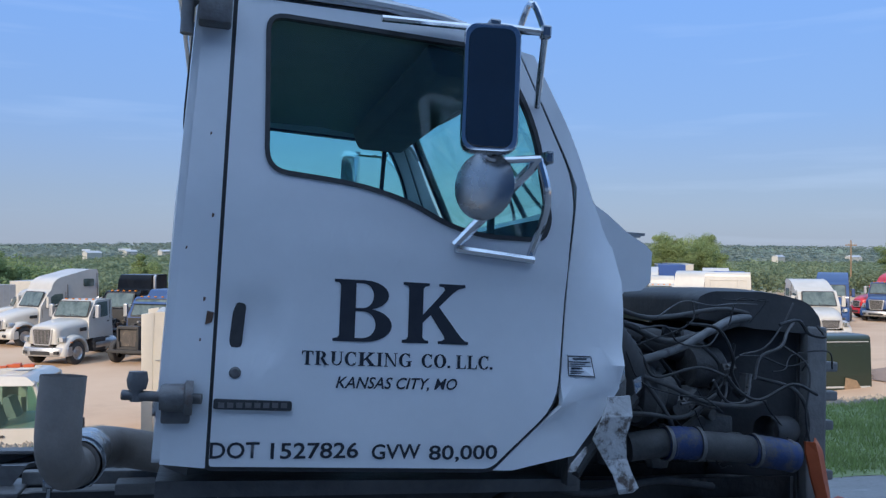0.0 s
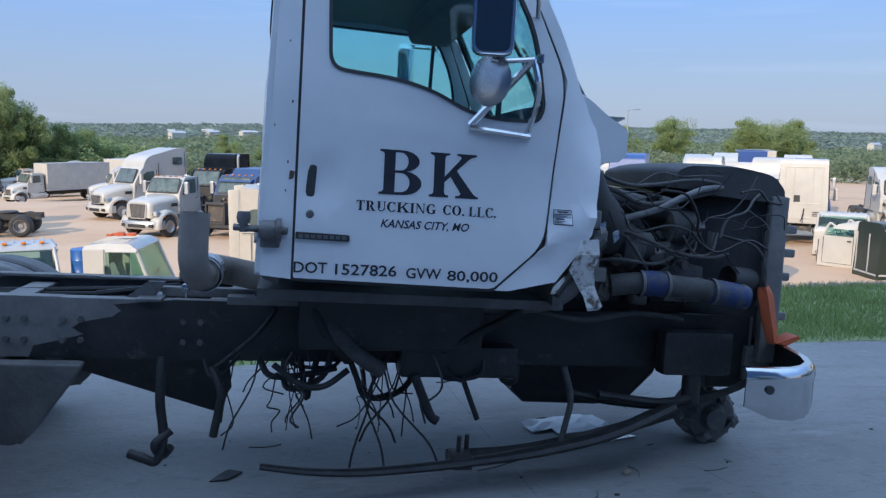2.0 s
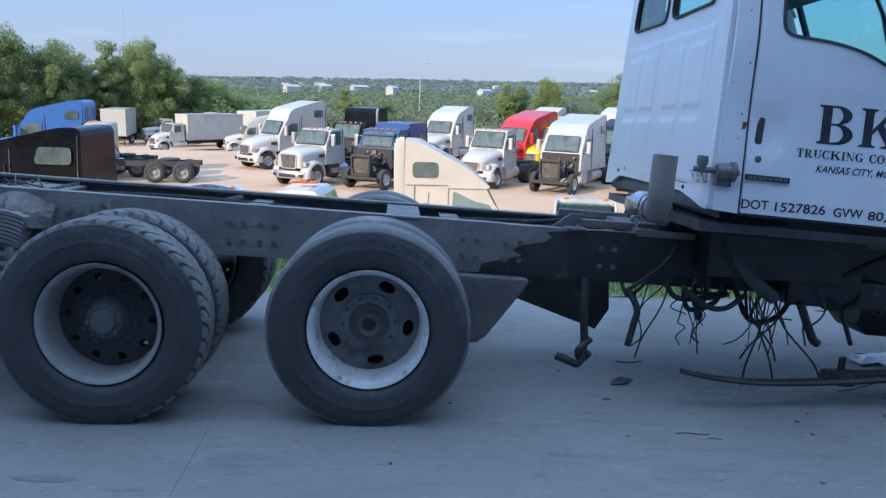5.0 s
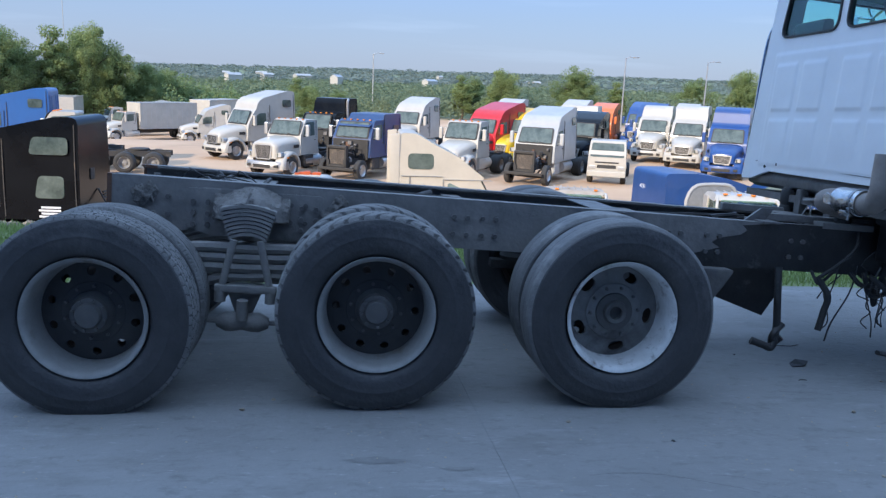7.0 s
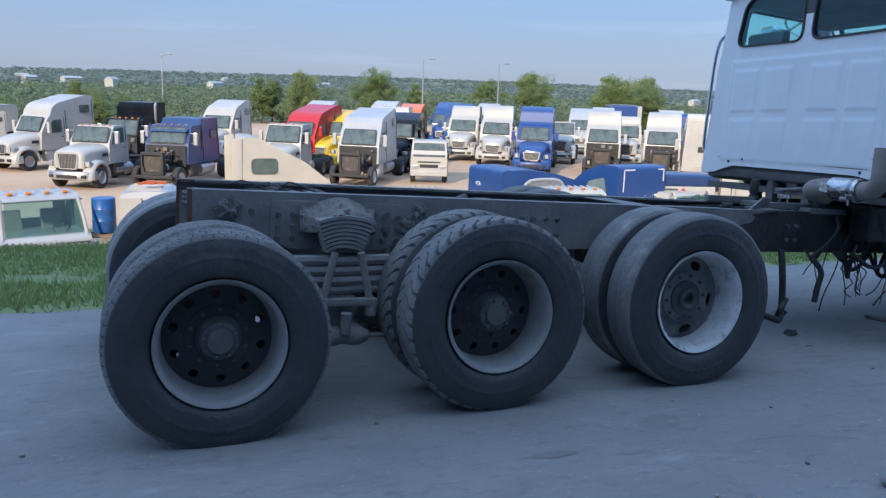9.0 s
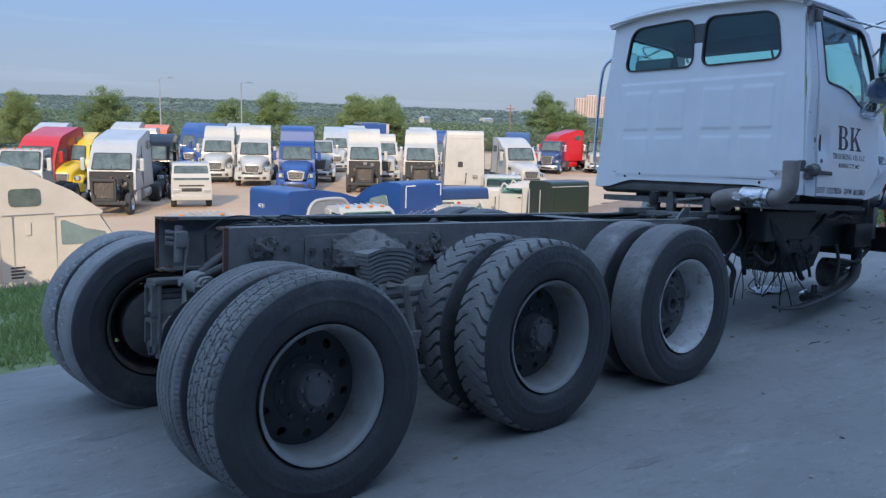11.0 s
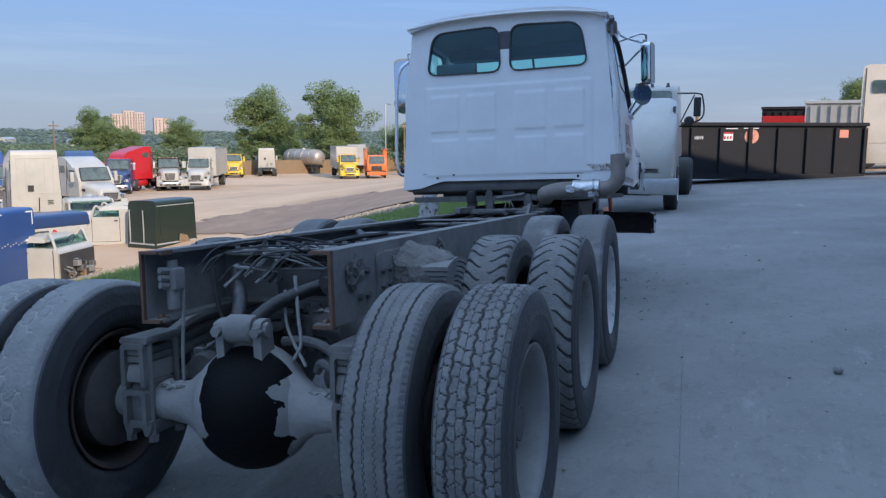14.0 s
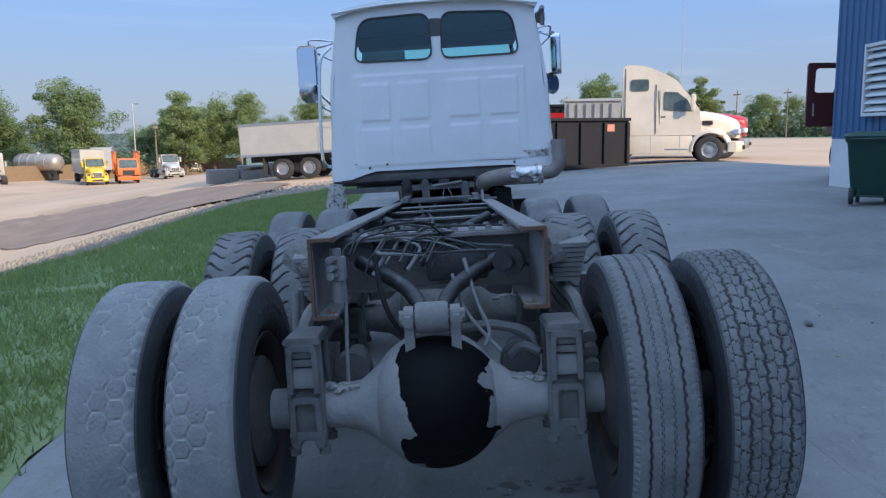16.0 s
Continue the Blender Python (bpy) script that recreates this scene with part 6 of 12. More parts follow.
def drive_axle(x, z, mat):
    g = new("drive_axle")
    g.parent = truck
    g.matrix_basis = Matrix.Translation((x, 0.03, z))
    bm = bmesh.new()
    # banjo: bulged cover behind, carrier ahead
    lathe(bm, [(0.0, -0.225), (0.06, -0.218), (0.13, -0.188), (0.19, -0.135), (0.24, -0.065), (0.258, 0.0), (0.258, 0.05), (0.23, 0.09), (0.15, 0.2), (0.10, 0.30), (0.0, 0.30)], 40, "x")
    rs = []
    for y, ry, rz in ((-0.62, 0.075, 0.075), (-0.38, 0.078, 0.078), (-0.28, 0.085, 0.095), (-0.20, 0.10, 0.16), (-0.10, 0.11, 0.215), (0.0, 0.11, 0.235), (0.10, 0.11, 0.215), (0.20, 0.10, 0.16), (0.28, 0.085, 0.095), (0.38, 0.078, 0.078), (0.62, 0.075, 0.075)):
        rs.append([(ry * math.cos(a), y, rz * math.sin(a)) for a in [2 * math.pi * k / 24 for k in range(24)]])
    rings(bm, rs)
    bmesh.ops.recalc_face_normals(bm, faces=bm.faces)
    h = part("housing", bm, mat, g, "grey differential housing with a black oil spill", smooth=True)
    bm = bmesh.new()
    for s in (-1, 1):
        cyl(bm, (0, s * 0.62, 0), (0, s * 1.02, 0), 0.06, n=14)
    pieces("axle_end", bm, GREASE, g, smooth=True)
    bm = bmesh.new()
    for s in (-1, 1):
        lathe(bm, [(0.07, s * 0.615), (0.13, s * 0.618), (0.15, s * 0.635), (0.195, s * 0.645), (0.205, s * 0.655), (0.205, s * 0.80), (0.19, s * 0.82), (0.07, s * 0.82)], 36, "y")
    bmesh.ops.recalc_face_normals(bm, faces=bm.faces)
    pieces("brake_drum", bm, DRUM, g, "dark rusty brake drum", smooth=True)
    for s in (-1, 1):
        bm = bmesh.new()
        y = s * 0.475
        prism(bm, roundpoly([(-0.085, -0.095), (-0.10, 0.04), (-0.08, 0.10), (0.08, 0.10), (0.10, 0.04), (0.085, -0.095)], 0.025, 3), y - 0.045, y + 0.045, "y", 0.008)
        prism(bm, roundpoly([(y - 0.068, -0.060), (y - 0.064, -0.10), (y - 0.050, -0.128), (y - 0.030, -0.124), (y - 0.022, -0.092), (y + 0.022, -0.092), (y + 0.030, -0.124), (y + 0.050, -0.128), (y + 0.064, -0.10), (y + 0.068, -0.060)], 0.008, 2), -0.115, 0.115, "x", 0.006)
        prism(bm, roundpoly([(y - 0.066, 0.258), (y - 0.070, 0.272), (y - 0.058, 0.288), (y + 0.058, 0.288), (y + 0.070, 0.272), (y + 0.066, 0.258)], 0.006, 2), -0.115, 0.115, "x", 0.004)
        for a in (-0.085, 0.085):
            for c in (-0.055, 0.055):
                cyl(bm, (a, y + c, -0.135), (a, y + c, 0.27), 0.013, n=8)
                cyl(bm, (a, y + c, -0.150), (a, y + c, -0.122), 0.022, n=6)
        pieces("spring_saddle", bm, SADDLE, g, "bolted spring saddle")
        for zb, zt in ((-0.075, 0.070), (0.085, 0.262)):
            bm = bmesh.new()
            o = roundpoly([(y - 0.058, zb), (y - 0.055, zt), (y + 0.055, zt), (y + 0.058, zb)], [0.004, 0.022, 0.022, 0.004], 4)
            i = roundpoly([(y - 0.038, zb), (y - 0.036, zt - 0.022), (y + 0.036, zt - 0.022), (y + 0.038, zb)], [0.002, 0.014, 0.014, 0.002], 4)
            n = len(o)
            fr = [[bm.verts.new((xx, p[0], p[1])) for p in q] for xx in (-0.128, -0.092) for q in (o, i)]
            for k in range(n - 1):
                bm.faces.new((fr[0][k], fr[0][k + 1], fr[1][k + 1], fr[1][k]))
                bm.faces.new((fr[0][k], fr[2][k], fr[2][k + 1], fr[0][k + 1]))
                bm.faces.new((fr[1][k], fr[1][k + 1], fr[3][k + 1], fr[3][k]))
            for k in (0, n - 1):
                bm.faces.new((fr[0][k], fr[1][k], fr[3][k], fr[2][k]))
            bmesh.ops.recalc_face_normals(bm, faces=bm.faces)
            part("saddle_yoke", bm, SADDLE, g)
        bm = bmesh.new()
        prism(bm, roundpoly([(-0.100, 0.175), (-0.118, 0.125), (-0.118, 0.100), (0.11, 0.100), (0.11, 0.175)], 0.008, 2), y - 0.042, y + 0.042, "y", 0.004)
        part("saddle_pad", bm, DUSTY, g, "pale worn pad")
        bm = bmesh.new()
        for k in range(2):
            box(bm, -0.11, 0.11, y - 0.040 + 0.004 * k, y + 0.040 - 0.004 * k, 0.181 + 0.030 * k, 0.207 + 0.030 * k, 0.004)
        pieces("shim_plate", bm, SADDLE, g)
        # crust of dried dirt on the axle tube beside the saddle
        bm = bmesh.new()
        cr = random.Random(int(70 + 10 * s + abs(x) * 3))
        for k in range(16):
            blob(bm, (cr.uniform(-0.05, 0.03), s * cr.uniform(0.29, 0.41), 0.076 + cr.uniform(-0.006, 0.006)), (0.020, 0.022, 0.010), 0.7, 1, k)
        pieces("dirt_flake", bm, CRUST, g)
        bm = bmesh.new()
        yy = s * 0.33
        lathe(bm, [(0, -0.03), (0.07, -0.03), (0.08, 0.0), (0.075, 0.05), (0.05, 0.06), (0, 0.06)], 20, "x", (0.16, yy, 0.10))
        cyl(bm, (0.22, yy, 0.10), (0.34, yy, 0.12), 0.045, n=12)
        part("brake_chamber", bm, GREASE, g, smooth=True)
    # torque rod tower
    bm = bmesh.new()
    for s in (-1, 1):
        prism(bm, roundpoly([(-0.075, 0.15), (-0.085, 0.36), (0.0, 0.37), (0.03, 0.18)], 0.03, 3), s * 0.085 - 0.018, s * 0.085 + 0.018, "y")
        cyl(bm, (-0.045, s * 0.12, 0.325), (-0.045, s * 0.06, 0.325), 0.03, n=8)
    lathe(bm, [(0, -0.06), (0.052, -0.06), (0.058, -0.05), (0.058, 0.05), (0.052, 0.06), (0, 0.06)], 20, "y", (-0.045, 0, 0.325))
    for s in (-1, 1):
        cyl(bm, (-0.108, s * 0.088, 0.32), (-0.07, s * 0.088, 0.32), 0.022, n=6)
    part("rod_tower", bm, DUSTY, g, smooth=True)
    bm = bmesh.new()
    for s in (-1, 1):
        tube(bm, [(-0.045, s * 0.03, 0.34), (0.10, s * 0.10, 0.42), (0.38, s * 0.30, 0.50)], 0.030, 12)
    part("torque_rod", bm, BLACKIRON, g, smooth=True)
    return g


drive_axle(-4.462, 0.266, OILY)
drive_axle(-3.070, 0.360, DUSTY)
# tag axle: a plain drop tube
bm = bmesh.new()
tube(bm, [(-1.80, -0.95, 0.415), (-1.80, -0.5, 0.40), (-1.80, 0.03, 0.36), (-1.80, 0.56, 0.40), (-1.80, 1.01, 0.415)], 0.065, 14)
for s in (-1, 1):
    cyl(bm, (-1.80, 0.03 + s * 0.55, 0.41), (-1.80, 0.03 + s * 0.68, 0.41), 0.19, n=24)
part("lift_axle", bm, GREASE, truck, smooth=True)
for s in (-1, 1):
    bm = bmesh.new()
    y = s * 0.52
    prism(bm, roundpoly([(-0.92, 0.62), (-0.98, 0.52), (-1.15, 0.27), (-1.22, 0.235), (-1.34, 0.26), (-1.38, 0.46), (-1.44, 0.62)], 0.03, 3), y - 0.05, y + 0.05, "y", 0.01)
    tube(bm, [(-1.18, y, 0.28), (-1.5, y, 0.30), (-1.85, y, 0.33)], 0.045, 10)
    part("hanger_arm", bm, GREASE, truck, "dirty cast suspension hanger")
    bm = bmesh.new()
    lathe(bm, [(0, 0.0), (0.10, 0.0), (0.115, 0.03), (0.10, 0.06), (0.118, 0.09), (0.10, 0.12), (0.118, 0.15), (0.10, 0.19), (0, 0.19)], 24, "z", (-2.02, y, 0.42))
    box(bm, -2.2, -1.70, y - 0.05, y + 0.05, 0.36, 0.42, 0.01)
    part("air_bag", bm, HOSE, truck, "black rubber air bag", smooth=True)

# walking beam suspension between the drive axles
for s in (-1, 1):
    y = s * 0.56
    g = new("bogie_suspension")
    g.parent = truck
    g["label"] = "dusty leaf and beam suspension between the drive axles"
    bm = bmesh.new()
    for k in range(8):
        w = 0.150 - 0.007 * k
        zt = 0.800 - 0.022 * k
        top = [(-3.775 + w * q / 5, zt + 0.030 * (1 - (q / 5) ** 2) - 0.018) for q in range(-5, 6)]
        bot = [(a, b - 0.018) for a, b in top][::-1]
        prism(bm, top + bot, y - 0.085 + 0.004 * k, y + 0.085 - 0.004 * k, "y")
    pieces("spring_leaf", bm, DUSTY, g)
    bm = bmesh.new()
    for k, (zz, r, xa, xb) in enumerate(((0.56, 0.030, -4.40, -3.16), (0.505, 0.030, -4.42, -3.12), (0.45, 0.032, -4.44, -3.10), (0.40, 0.028, -4.20, -3.30))):
        tube(bm, [(xa, y, zz - 0.06 - 0.04), (xa + 0.3, y, zz - 0.01), (-3.775, y, zz), (xb - 0.3, y, zz + 0.01), (xb, y, zz - 0.02)], r, 8)
    pieces("beam_leaf", bm, DUSTY, g, smooth=True)
    bm = bmesh.new()
    for a, b in ((-3.84, -3.90), (-3.70, -3.63)):
        cyl(bm, (a, y - s * -0.10, 0.62), (b, y + s * 0.10, 0.33), 0.020, n=10)
        cyl(bm, (b, y + s * 0.10, 0.36), (b, y + s * 0.10, 0.28), 0.032, n=10)
    box(bm, -3.93, -3.60, y + s * 0.10 - 0.03, y + s * 0.10 + 0.03, 0.335, 0.375, 0.01)
    pieces("strut", bm, DUSTY, g, smooth=True)
    bm = bmesh.new()
    prism(bm, roundpoly([(-3.88, 0.36), (-3.67, 0.36), (-3.73, 0.20), (-3.82, 0.20)], 0.02, 3), y - 0.06, y + 0.06, "y", 0.01)
    lathe(bm, [(0, -0.14), (0.03, -0.14), (0.055, -0.09), (0.055, -0.05), (0.045, 0.0), (0.055, 0.05), (0.055, 0.09), (0.03, 0.14), (0, 0.14)], 16, "x", (-3.775, y + s * 0.08, 0.165))
    cyl(bm, (-4.3, y + s * 0.08, 0.165), (-3.25, y + s * 0.08, 0.165), 0.014, n=8)
    cyl(bm, (-3.775, y + s * 0.13, 0.19), (-3.775, y + s * 0.14, 0.30), 0.03, n=12)
    part("beam_hanger", bm, DUSTY, g, smooth=True)

# exhaust: pipe across the back of the cab and an open elbow
bm = bmesh.new()
def hollow(bm, pts, r, n=20, k=6, wall=0.006):
    path = smooth_path(pts, k)
    u, rs, ins = None, [], []
    for i, p in enumerate(path):
        d = (path[min(i + 1, len(path) - 1)] - path[max(i - 1, 0)]).normalized()
        if u is None:
            u, w = frame_of(d)
        u = (u - d * u.dot(d)).normalized()
        w = d.cross(u)
        an = [2 * math.pi * q / n for q in range(n)]
        rs.append([p + (u * math.cos(a) + w * math.sin(a)) * r for a in an])
        ins.append([p + (u * math.cos(a) + w * math.sin(a)) * (r - wall) for a in an])
    rings(bm, rs + ins[::-1], caps=False)
    bmesh.ops.recalc_face_normals(bm, faces=bm.faces)


hollow(bm, [(-0.393, -1.015, 1.372), (-0.396, -1.017, 1.25), (-0.393, -1.010, 1.165), (-0.38, -0.955, 1.105), (-0.37, -0.87, 1.092)], 0.061, wall=0.004)
ex = part("exhaust_elbow", bm, EXHAUST, truck, "heat-stained open exhaust elbow", smooth=True)
bm = bmesh.new()
tube(bm, [(-0.37, -0.86, 1.095), (-0.365, -0.72, 1.092), (-0.355, -0.55, 1.085), (-0.33, -0.44, 1.07), (-0.26, -0.37, 1.05), (-0.12, -0.35, 1.02)], 0.069, 20, 6)
part("exhaust_pipe", bm, EXHAUST, ex, smooth=True)
bm = bmesh.new()
rs = []
for k in range(9):
    y = -0.86 + 0.028 * k
    r = 0.073 + 0.0015 * ((k * 5) % 3)
    rs.append([(-0.367 + r * math.cos(q * math.pi / 12) + 0.0015 * math.sin(q * 3.1 + k), y + 0.004 * math.sin(q * 1.9), 1.094 + r * math.sin(q * math.pi / 12)) for q in range(24)])
rings(bm, rs, caps=False)
part("heat_wrap", bm, FOIL, ex, "crumpled bright heat wrap", smooth=True)
bm = bmesh.new()
lathe(bm, [(0.074, -0.011), (0.080, -0.011), (0.080, 0.011), (0.074, 0.011)], 24, "y", (-0.367, -0.815, 1.094))
box(bm, -0.46, -0.43, -0.83, -0.77, 1.01, 1.045, 0.006)
cyl(bm, (-0.44, -0.83, 1.02), (-0.44, -0.83, 0.99), 0.007, n=8)
part("pipe_clamp", bm, STAINLESS, ex, "bright pipe clamp", smooth=True)
bm = bmesh.new()
prism(bm, [(-0.66, 1.115), (-0.60, 1.13), (-0.575, 1.10), (-0.59, 1.065), (-0.65, 1.06)], -0.445, -0.432, "x", 0.003)
part("foil_patch", bm, FOIL, ex, "crumpled foil patch")

# mounts and reservoirs under the back of the cab
bm = bmesh.new()
for y in (-0.32, 0.34):
    lathe(bm, [(0, 0.0), (0.050, 0.0), (0.052, 0.06), (0.045, 0.075), (0.052, 0.09), (0.052, 0.17), (0.046, 0.185), (0, 0.19)], 20, "z", (-0.12, y, 0.90))
pieces("cab_mount", bm, HOSE, truck, smooth=True)
bm = bmesh.new()
for y in (-0.32, 0.34):
    cyl(bm, (-0.12, y, 1.091), (-0.12, y, 1.10), 0.040, n=18)
pieces("mount_cap", bm, STEEL, truck, smooth=True)
bm = bmesh.new()
for y, z1 in ((0.17, 1.10), (-0.19, 1.06)):
    prism(bm, roundpoly([(y - 0.035, 0.90), (y - 0.035, z1 - 0.05), (y - 0.02, z1), (y + 0.02, z1), (y + 0.04, z1 - 0.06), (y + 0.03, 0.90)], 0.012, 3), -0.15, -0.09, "x", 0.004)
pieces("cab_latch", bm, GREASE, truck)
bm = bmesh.new()
tube(bm, [(-0.14, 0.10, 1.03), (-0.16, -0.05, 1.045), (-0.15, -0.16, 1.06)], 0.012, 8)
part("latch_rod", bm, FRAME, truck, smooth=True)
for pts in ([(-0.17, 0.0, 1.0), (-0.19, 0.015, 0.94), (-0.19, 0.04, 0.87)], [(-0.17, -0.03, 1.01), (-0.18, -0.06, 0.95), (-0.18, -0.07, 0.90)]):
    bm = bmesh.new()
    tube(bm, pts, 0.005, 6)
    part("wire", bm, PALEHOSE, truck, smooth=True)
bm = bmesh.new()
box(bm, -0.30, 0.05, -0.40, 0.40, 0.89, 0.93, 0.006)
part("mount_plate", bm, FRAME, truck)
bm = bmesh.new()
prism(bm, [(1.205, 1.115), (1.235, 0.98), (1.255, 0.90), (1.275, 0.80), (1.16, 0.795), (1.045, 0.81), (1.035, 0.93), (1.03, 1.03), (1.055, 1.045), (1.03, 1.075), (1.07, 1.085), (1.09, 1.125), (1.13, 1.10)], 0.95, 0.965, "x", 0.003)
part("torn_cowl_corner", bm, SCUFF, truck, "white torn cowl corner hanging beside the step")
# ---- what is left of the nose: engine, radiator, torn panels, bumper ----
engine = new("engine")
engine.parent = truck
engine["label"] = "dirty black diesel engine with loose hoses"
bm = bmesh.new()
box(bm, 1.30, 2.28, -0.27, 0.33, 0.72, 1.30, 0.03)
box(bm, 1.34, 2.22, -0.20, 0.26, 1.30, 1.46, 0.03)
for k in range(6):
    box(bm, 1.38 + k * 0.145, 1.49 + k * 0.145, -0.305, -0.265, 0.95, 1.22, 0.012)
    cyl(bm, (1.43 + k * 0.145, -0.26, 1.33), (1.43 + k * 0.145, -0.34, 1.29), 0.032, n=10)
part("engine_block", bm, BLACKIRON, engine)
bm = bmesh.new()
rs = []
for x, w, z in ((1.25, 0.20, 0.40), (1.32, 0.24, 0.34), (1.75, 0.24, 0.33), (1.95, 0.22, 0.36), (2.10, 0.20, 0.50), (2.15, 0.18, 0.62)):
    rs.append([(x, y + 0.03, zz) for y, zz in roundpoly([(-w, 0.74), (-w * 0.92, z), (w * 0.92, z), (w, 0.74)], [0, 0.06, 0.06, 0], 4)])
rings(bm, rs)
bmesh.ops.recalc_face_normals(bm, faces=bm.faces)
part("oil_pan", bm, BLACKIRON, engine, smooth=True)
bm = bmesh.new()
lathe(bm, [(0, -0.52), (0.09, -0.52), (0.12, -0.45), (0.13, -0.2), (0.17, -0.05), (0.22, 0.06), (0.22, 0.12), (0, 0.12)], 24, "x", (1.18, 0.03, 0.78))
box(bm, 0.20, 0.75, -0.14, 0.20, 0.58, 0.92, 0.04)
box(bm, 0.35, 0.60, -0.22, -0.13, 0.66, 0.84, 0.02)
cyl(bm, (0.20, 0.03, 0.74), (0.02, 0.03, 0.72), 0.07, n=16)
part("gearbox", bm, BLACKIRON, engine, smooth=True)
bm = bmesh.new()
# exhaust manifold and turbocharger on the near side
tube(bm, [(1.45, -0.36, 1.26), (1.75, -0.38, 1.25), (2.10, -0.36, 1.26)], 0.045, 12)
lathe(bm, [(0, -0.08), (0.06, -0.08), (0.13, -0.05), (0.145, 0.0), (0.12, 0.05), (0.07, 0.09), (0.07, 0.14), (0, 0.14)], 24, "x", (1.72, -0.47, 1.28))
lathe(bm, [(0, -0.06), (0.05, -0.06), (0.12, -0.03), (0.125, 0.02), (0.06, 0.06), (0, 0.06)], 24, "x", (1.53, -0.46, 1.27))
tube(bm, [(1.50, -0.46, 1.20), (1.40, -0.55, 1.05), (1.22, -0.58, 0.98), (0.9, -0.55, 0.96)], 0.055, 12)
part("turbocharger", bm, GREASE, engine, smooth=True)
bm = bmesh.new()
# big black intake trunk beside the cowl
tube(bm, [(1.40, -0.62, 1.62), (1.46, -0.62, 1.50), (1.56, -0.58, 1.40), (1.60, -0.50, 1.30)], 0.10, 16, 8, rib=0.05)
tube(bm, [(1.36, -0.15, 1.50), (1.60, -0.25, 1.53), (1.9, -0.30, 1.48), (2.2, -0.25, 1.42)], 0.06, 14)
tube(bm, [(2.30, 0.25, 1.48), (2.0, 0.30, 1.52), (1.6, 0.2, 1.48)], 0.06, 14)
part("intake_trunk", bm, SHROUD, engine, "ribbed black intake trunk", smooth=True)
bm = bmesh.new()
for x, y, z, r, h in ((1.62, -0.42, 0.98, 0.055, 0.20), (1.85, -0.40, 0.96, 0.05, 0.18), (1.30, -0.44, 1.10, 0.045, 0.14)):
    lathe(bm, [(0, 0), (r * 0.9, 0), (r, 0.02), (r, h - 0.02), (r * 0.7, h), (0, h)], 18, "z", (x, y, z))
box(bm, 1.98, 2.20, -0.44, -0.26, 0.98, 1.18, 0.02)
lathe(bm, [(0, -0.04), (0.085, -0.04), (0.09, -0.02), (0.09, 0.10), (0.06, 0.13), (0, 0.13)], 20, "x", (2.05, -0.36, 1.38))
pieces("filter", bm, GREASE, engine, smooth=True)
bm = bmesh.new()
for k, (x, y, z, s) in enumerate(((1.42, -0.72, 1.42, 0.05), (1.48, -0.70, 1.33, 0.04), (1.45, -0.66, 1.22, 0.05), (1.52, -0.62, 1.14, 0.04), (1.62, -0.56, 1.10, 0.035))):
    box(bm, x - s, x + s, y - s * 0.6, y + s * 0.6, z - s, z + s * 0.8, 0.01, None)
pieces("bracket_lump", bm, DUSTY, engine, "broken aluminium brackets")
bm = bmesh.new()
for x, z in ((1.46, 1.395), (1.405, 1.47), (1.53, 1.36)):
    prism(bm, [(x, z), (x + 0.03, z + 0.015), (x + 0.035, z - 0.03), (x + 0.01, z - 0.055)], -0.755, -0.745, "y")
pieces("torn_foil", bm, FOIL, engine, "scraps of bright torn metal")

# radiator in its shroud
bm = bmesh.new()
box(bm, 2.56, 2.66, -0.40, 0.50, 0.78, 1.56, 0.012)
radiator = part("radiator", bm, GREASE, truck, "black radiator and fan shroud")
bm = bmesh.new()
rs = []
for x, k in ((2.18, 0.80), (2.24, 0.86), (2.40, 0.97), (2.56, 1.0)):
    o = roundpoly([(-0.44 * k, -0.42 * k), (0.44 * k, -0.42 * k), (0.44 * k, 0.42 * k), (-0.44 * k, 0.42 * k)], 0.13, 6)
    rs.append([(x, y + 0.05, z + 1.20) for y, z in o])
rings(bm, rs, caps=False)
o = [[(x, p[1] * 0.985 + 0.001, 1.2 + (p[2] - 1.2) * 0.985) for p in r] for x, r in zip((2.18, 2.24, 2.40, 2.56), rs)]
rings(bm, o[::-1], caps=False)
part("fan_shroud", bm, SHROUD, radiator, "black fan shroud", smooth=True)
bm = bmesh.new()
rs = []
for k in range(13):
    y = -0.46 + 1.02 * k / 12
    f = 1 - 0.12 * abs((y - 0.05) / 0.52) ** 4
    rs.append([(x, y, 1.56 + (z - 1.56) * f) for x, z in roundpoly([(2.00, 1.60), (1.99, 1.70), (2.06, 1.735), (2.36, 1.745), (2.56, 1.705), (2.63, 1.62), (2.63, 1.54), (2.30, 1.56)], [0, 0.03, 0.04, 0.15, 0.08, 0.03, 0, 0], 4)])
rings(bm, rs)
bmesh.ops.recalc_face_normals(bm, faces=bm.faces)
part("header_tank", bm, SHROUD, radiator, "black radiator header tank", smooth=True)
bm = bmesh.new()
for k in range(30):
    z = 0.80 + k * 0.025
    box(bm, 2.661, 2.666, -0.38, 0.48, z, z + 0.006)
part("radiator_fins", bm, STEEL, radiator)
bm = bmesh.new()
box(bm, 2.55, 2.655, -0.475, -0.42, 0.66, 1.58, 0.012)
box(bm, 2.55, 2.655, 0.52, 0.575, 0.66, 1.58, 0.012)
for z in (0.90, 1.12, 1.25, 1.38):
    box(bm, 2.64, 2.70 + 0.02 * (z > 1.2), -0.47, -0.42, z, z + 0.045, 0.01)
pieces("radiator_post", bm, FRAME, radiator)
